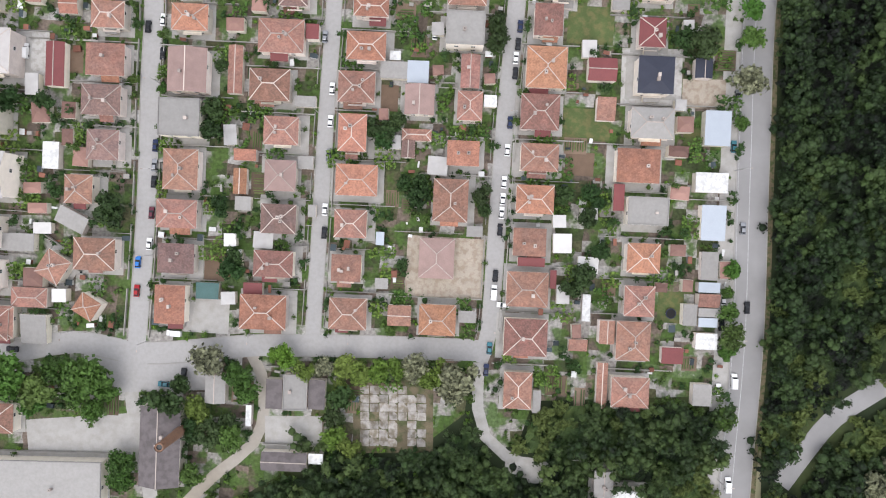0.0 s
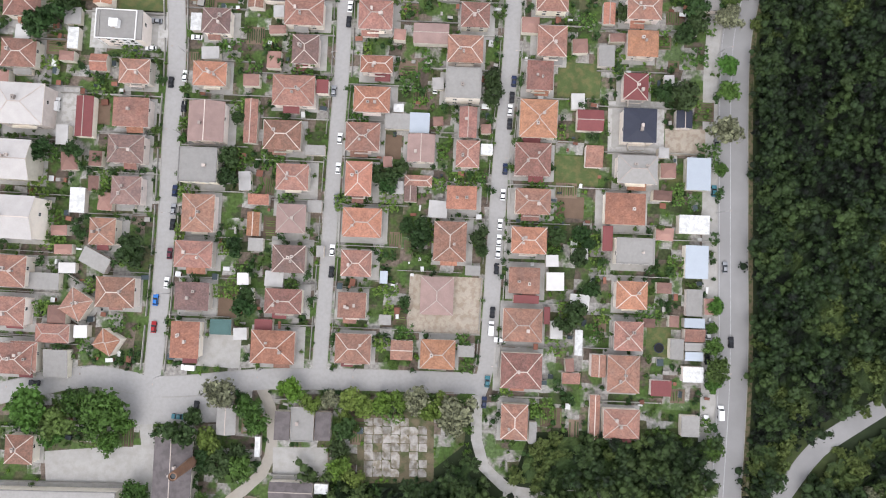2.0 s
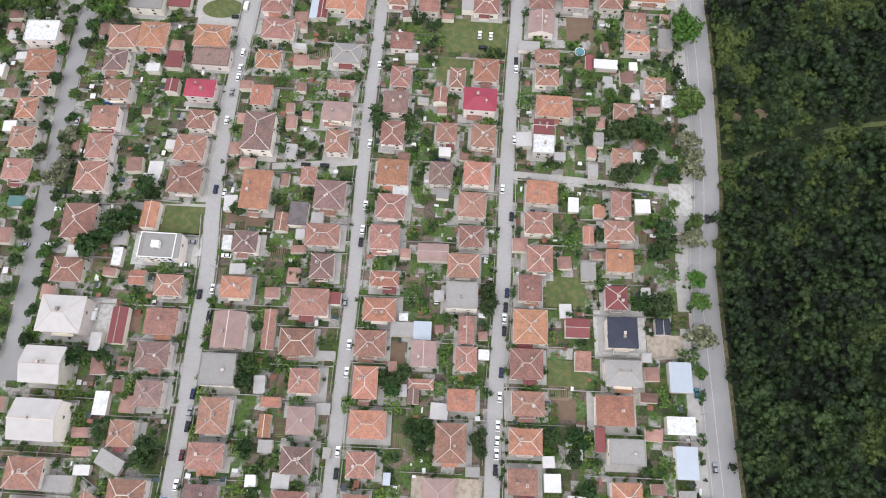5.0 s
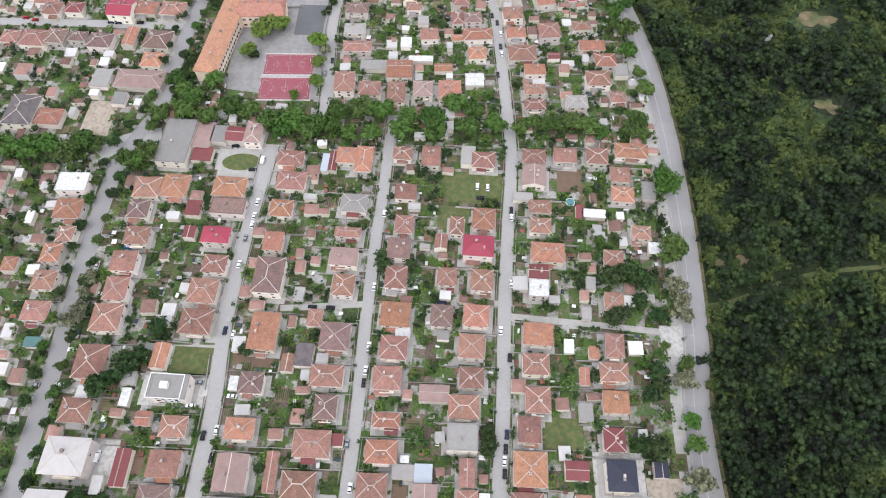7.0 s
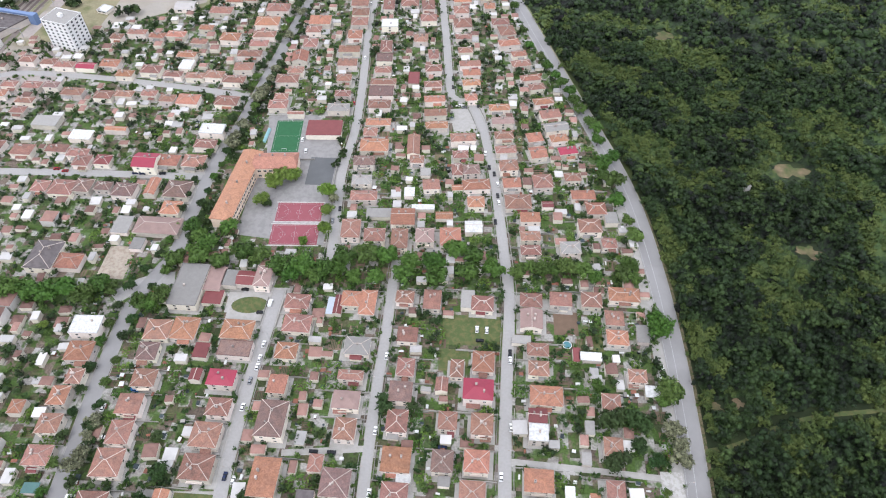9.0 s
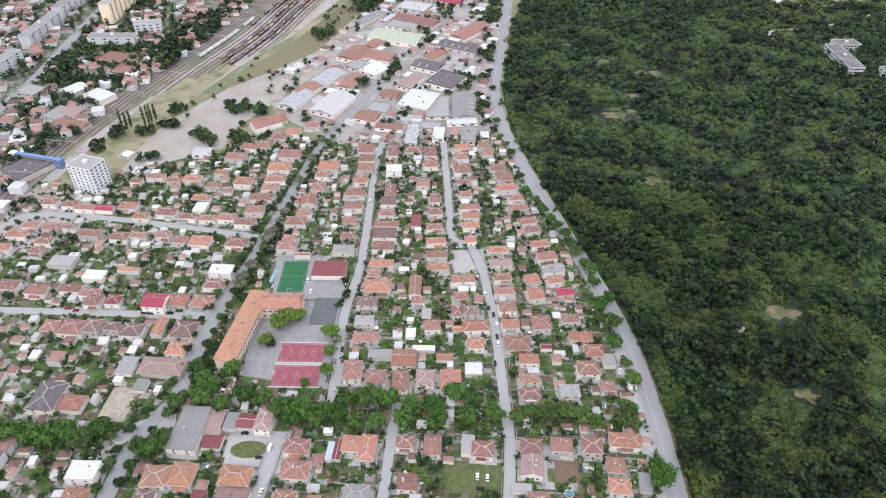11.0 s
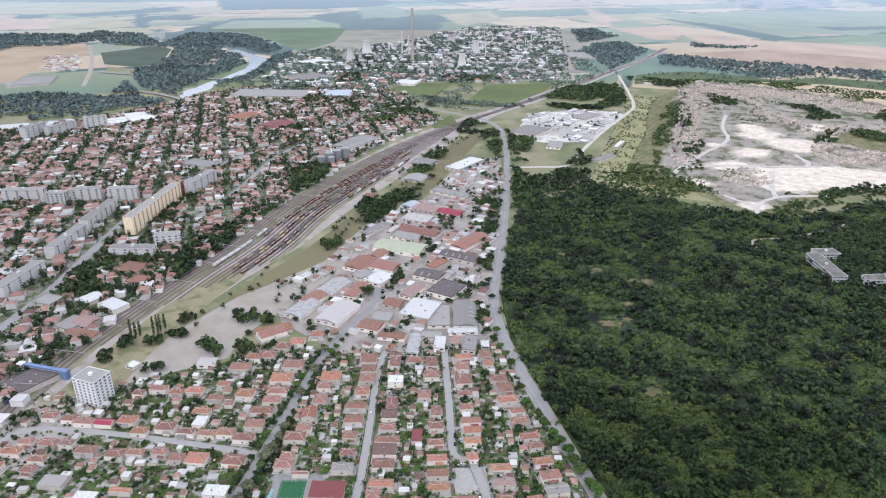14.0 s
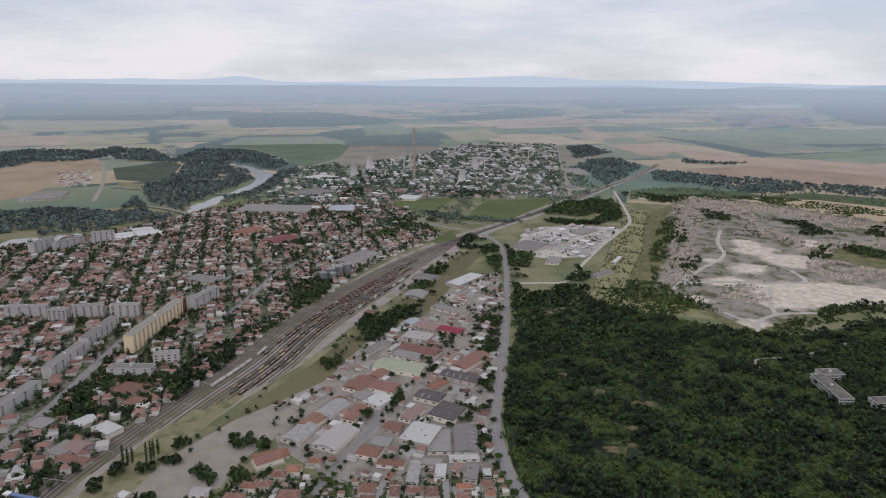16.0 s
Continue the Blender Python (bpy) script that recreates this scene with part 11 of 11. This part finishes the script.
CARS_D = [(-236.0, 325.3, 90, "r"), (-185.4, 321.7, 90, "b"), (-172.6, 321.4, 90, "k"), (-150.8, 277.4, 0, "k"), (-88.6, 216.6, -6, "W"), (-93.3, 210.5, 84, "k"), (-88.5, 190.2, -6, "w"), (-89.3, 181.8, -6, "w"), (-89.9, 176.8, -6, "w"), (-24.3, 181.4, -6, "w"), (23.4, 196.6, -6, "w"), (28.6, 195.8, -6, "w"), (24.5, 189.6, 84, "k"), (39.7, 181.6, -6, "k"), (39.4, 177.3, -6, "w"), (-55.7, 287.3, 0, "k"), (42.2, 316.2, 0, "k"), (43.6, 306.6, 0, "w"), (42.8, 296.3, 0, "k"), (43.0, 290.3, 0, "w"), (39.5, 273.9, 0, "k"), (116.1, 266.4, 0, "w"), (116.5, 170.2, -6, "w"), (-104.0, 226.3, 84, "k"), (-59.4, 277.3, 0, "s")]
CARS_E = [(-242.0, 327.5, 90, "r"), (-190.0, 322.3, 90, "b"), (34.0, 354.0, 0, "w"), (37.9, 336.4, 0, "w"), (39.5, 322.5, 0, "k"), (19.8, 421.0, 0, "k"), (19.3, 410.1, 0, "k"), (22.3, 387.8, 90, "w"), (26.4, 385.8, 90, "s"), (36.3, 387.6, 0, "k"), (-52.8, 392.4, 0, "r"), (-85.7, 353.0, 0, "w"), (-82.2, 341.3, 0, "w"), (-46.1, 529.1, 0, "w"), (-47.6, 448.9, 0, "w")]
CAR_ROWS = [CARS_A, CARS_B, CARS_C, CARS_D, CARS_E]
car_models = {c: car_model(c) for c in CAR_PAINT}
for rows in CAR_ROWS:
    for x, y, turn, c in rows:
        copy_thing(car_models[c], pose(x, y, 0.06, 0, 0, turn))
for ob in car_models.values():
    for child in list(ob.children):
        bpy.data.objects.remove(child)
    bpy.data.objects.remove(ob)


# ---- poles ----
def pole(x, y, turn):
    root = new("street_lamp")
    root.matrix_basis = pose(x, y, 0, 0, 0, turn)
    post = Shell()
    post.tube(0, 0, 0, 8.2, 0.13, 0.08, 8)
    post.done("post", MAST, root)
    arm = Shell()
    arm.bar((0, 0, 8.0), (1.8, 0, 8.4), 0.09, 0.09)
    arm.done("arm", MAST, root)
    head = Shell()
    head.box(1.7, -0.16, 8.36, 2.4, 0.16, 8.5)
    head.done("lamp_head", CHIMNEY, root)
    tagged(root, "slim grey street lamp at the kerb", "street lamp", "street lamps")


for pts, off, turn in ((STREET_ONE, 3.6, 180), (STREET_TWO, -3.0, 0), (STREET_THREE, 3.3, 180), (MAIN_ROAD[:12], -6.2, 0), (STREET_TWO_NORTH, -3.2, 0), (CROSS_STREET, -4.2, -90)):
    line = smooth_line(pts, 33.0)
    v, _ = ribbon_data(line, off, 0.0, 0)
    for j in range(1, len(line) - 1):
        pole(v[2 * j][0], v[2 * j][1], turn)


# ---- garden walls ----
FENCE = mat("garden_wall_concrete", (0.47, 0.45, 0.41), 0.92, 0.15, 0.4, rand=0.25)


def garden_walls():
    """A low wall along each plot, stopped at houses and roads."""
    g = random.Random(91)
    n = 0
    for x, y, a, b, t in list(FOOT):
        if a * b < 20 or y > 330 or x < -200 or x > 110 or n > 210:
            continue
        side = 1 if g.random() < 0.5 else -1
        vx, vy = math.cos(t), math.sin(t)
        ox, oy = x - vy * (b + 1.8), y + vx * (b + 1.8)
        s = np.linspace(-a - 9, a + 9, 40)
        px, py = ox + vx * s, oy + vy * s
        ok = off_roads(px, py, 0.6) & clear_of_houses(px, py, 0.35)
        run = []
        best = []
        for k in range(40):
            if ok[k]:
                run.append(k)
                if len(run) > len(best):
                    best = list(run)
            else:
                run = []
        if len(best) < 8:
            continue
        sh = Shell()
        sh.bar((px[best[0]], py[best[0]], 0), (px[best[-1]], py[best[-1]], 0), 0.22, g.uniform(1.0, 1.7))
        tagged(sh.done("garden_wall", FENCE), "low rendered garden wall between plots", "garden wall", "walls between plots")
        n += 1


garden_walls()


def front_walls(name, pts, off, high):
    line = smooth_line(pts, 3.0)
    v, _ = ribbon_data(line, off, 0.0, 0)
    x = np.array([v[2 * j][0] for j in range(len(line))])
    y = np.array([v[2 * j][1] for j in range(len(line))])
    ok = off_roads(x, y, 0.3) & clear_of_houses(x, y, 0.25)
    sh = Shell()
    for j in range(len(line) - 1):
        if ok[j] and ok[j + 1] and j % 7:
            sh.bar((x[j], y[j], 0), (x[j + 1], y[j + 1], 0), 0.22, high)
    tagged(sh.done(name, FENCE), "low front garden walls along the street", "garden wall", kind="structure")


for pts, half in ((STREET_ONE, 3.1), (STREET_TWO, 2.5), (STREET_THREE, 2.8), (STREET_TWO_NORTH, 2.7)):
    for s in (-1, 1):
        front_walls("front_wall", pts, s * (half + 1.3), 1.1)


def clutter():
    """Small lean-tos, cold frames, heaps and tarpaulins behind the houses."""
    g = random.Random(17)
    x = np.array([g.uniform(-200, 110) for _ in range(2600)])
    y = np.array([g.uniform(-60, 545) for _ in range(2600)])
    keep = inside(RESIDENTIAL, x, y) & off_roads(x, y, 2.5) & clear_of_houses(x, y, 1.2) & clear_of_plots(x, y)
    sh = Shell()
    for px, py in zip(x[keep], y[keep]):
        w, d, h = g.uniform(0.6, 2.6), g.uniform(0.6, 2.2), g.uniform(0.4, 2.1)
        m = pose(px, py, 0, 0, 0, -5 + g.choice((0, 0, 90)) + g.uniform(-8, 8))
        k = g.choice((0, 0, 1, 2, 2, 3))
        sh.box(-w / 2, -d / 2, 0, w / 2, d / 2, h, k, m)
        if h > 1.2:
            sh.box(-w / 2 - 0.15, -d / 2 - 0.15, h, w / 2 + 0.15, d / 2 + 0.15, h + 0.08, (k + 1) % 4, m)
    tagged(sh.done("garden_clutter", [mat("grey_board", (0.40, 0.38, 0.35), 0.9, 0.2, 0.5, island=0.3), mat("rusty_sheet", (0.30, 0.13, 0.09), 0.9, 0.2, 0.5, island=0.3), mat("white_sheet", (0.68, 0.68, 0.67), 0.7, 0.1, 0.5, island=0.15), mat("dark_tarpaulin", (0.06, 0.08, 0.09), 0.8, 0.2, 0.5, island=0.4)]), "small sheds, cold frames, boards and heaps behind houses", "clutter", kind="stuff")


clutter()


def free_patches(count, seed, lo, hi, gap):
    """Places for small rectangles in the gardens, turned with the streets, clear of houses, roads and one another."""
    g = np.random.default_rng(seed)
    x, y = g.uniform(-200, 112, count), g.uniform(-60, 420, count)
    a, b = g.uniform(lo, hi, count) / 2, g.uniform(lo, hi, count) / 2
    keep = inside(RESIDENTIAL, x, y) & off_roads(x, y, 3.0) & clear_of_houses(x, y, gap) & clear_of_plots(x, y)
    out = []
    for px, py, pa, pb in zip(x[keep], y[keep], a[keep], b[keep]):
        if all(abs(px - q[0]) > pa + q[2] or abs(py - q[1]) > pb + q[3] for q in out):
            out.append((float(px), float(py), float(pa), float(pb)))
    return out


def vegetable_beds():
    g = random.Random(18)
    soil, rows = Shell(), Shell()
    for px, py, a, b in free_patches(1500, 81, 3.5, 8.0, 3.0):
        m = pose(px, py, 0, 0, 0, -4 + g.choice((0, 90)))
        soil.box(-a, -b, 0, a, b, 0.10, 0, m)
        kind = g.choice((0, 0, 1, 2))
        n = int(2 * b / 0.8)
        for j in range(n):
            if g.random() < 0.2:
                continue
            v = -b + (j + 0.5) * 2 * b / n
            u0, u1 = -a + 0.3 + g.random() * a * 0.4, a - 0.3 - g.random() * a * 0.3
            rows.box(u0, v - 0.16, 0.1, u1, v + 0.16, 0.3 + 0.3 * g.random(), kind, m)
    tagged(soil.done("vegetable_beds", mat("tilled_garden_soil", (0.23, 0.165, 0.12), 0.95, 0.2, 0.3, island=0.35, bump=0.4)), "dug brown vegetable beds behind the houses", "garden beds", kind="stuff")
    tagged(rows.done("vegetable_rows", [mat("row_crop_%d" % k, c, 0.8, 0.3, 1.5, island=0.35) for k, c in enumerate(((0.11, 0.17, 0.05), (0.17, 0.22, 0.07), (0.07, 0.12, 0.045)))]), "rows of green vegetables in the beds", "vegetables", kind="stuff")


def vine_arbours():
    """Flat leafy canopies of grape vines over yards, ragged at the edges."""
    g = np.random.default_rng(19)
    c, r, tone = [], [], []
    for px, py, a, b in free_patches(1500, 82, 3.0, 8.5, 1.2):
        h, t = g.uniform(1.6, 2.5), g.uniform(0.25, 1.0)
        for u in np.arange(-a, a + 0.1, 1.25):
            for v in np.arange(-b, b + 0.1, 1.25):
                if g.random() < 0.85:
                    c.append((px + u + g.normal() * 0.3, py + v + g.normal() * 0.3, h + g.normal() * 0.12))
                    r.append((0.85, 0.85, 0.4))
                    tone.append(t + 0.12 * g.normal())
    vine = mat("grape_vine_leaves", (0.105, 0.205, 0.036), 0.6, 0.25, 0.3, island=0.35, tone=0.4)
    tagged(leaf_cloud("grape_vines", np.array(c), np.array(r), 5, 0.48, vine, np.clip(np.array(tone), 0, 1.2), 20, 0.0), "bright green grape vine arbours over the yards", "vines", kind="stuff")


vegetable_beds()
vine_arbours()


def round_frame(x, y, r, high, bed, rail, name, label, category):
    """A round trampoline or paddling pool: ring, skin and legs."""
    root = new(name)
    root.matrix_basis = pose(x, y, 0.05)
    sh = Shell()
    n = 20
    for j in range(n):
        p, q = 6.28319 * j / n, 6.28319 * (j + 1) / n
        sh.bar((r * math.cos(p), r * math.sin(p), high), (r * math.cos(q), r * math.sin(q), high), 0.25, 0.1)
    sh.done("rim", rail, root)
    skin = Shell()
    skin.face([(r * 0.94 * math.cos(6.28319 * j / n), r * 0.94 * math.sin(6.28319 * j / n), high + 0.04) for j in range(n)])
    skin.done("skin", bed, root)
    for j in range(4):
        leg = Shell()
        leg.tube(r * 0.97 * math.cos(j * 1.5708), r * 0.97 * math.sin(j * 1.5708), 0, high, 0.05, 0.05, 6)
        leg.done("leg", MAST, root)
    tagged(root, label, category)


round_frame(78.4, -30.6, 1.7, 0.8, RUBBER, mat("dark_blue_padding", (0.03, 0.04, 0.08), 0.7, 0.1), "trampoline", "round black trampoline on a small lawn", "trampoline")
round_frame(70.0, 185.5, 2.3, 0.9, mat("pool_water", (0.12, 0.30, 0.33), 0.08, 0.05), FRAME, "garden_pool", "round garden pool with a pale rim", "pool")
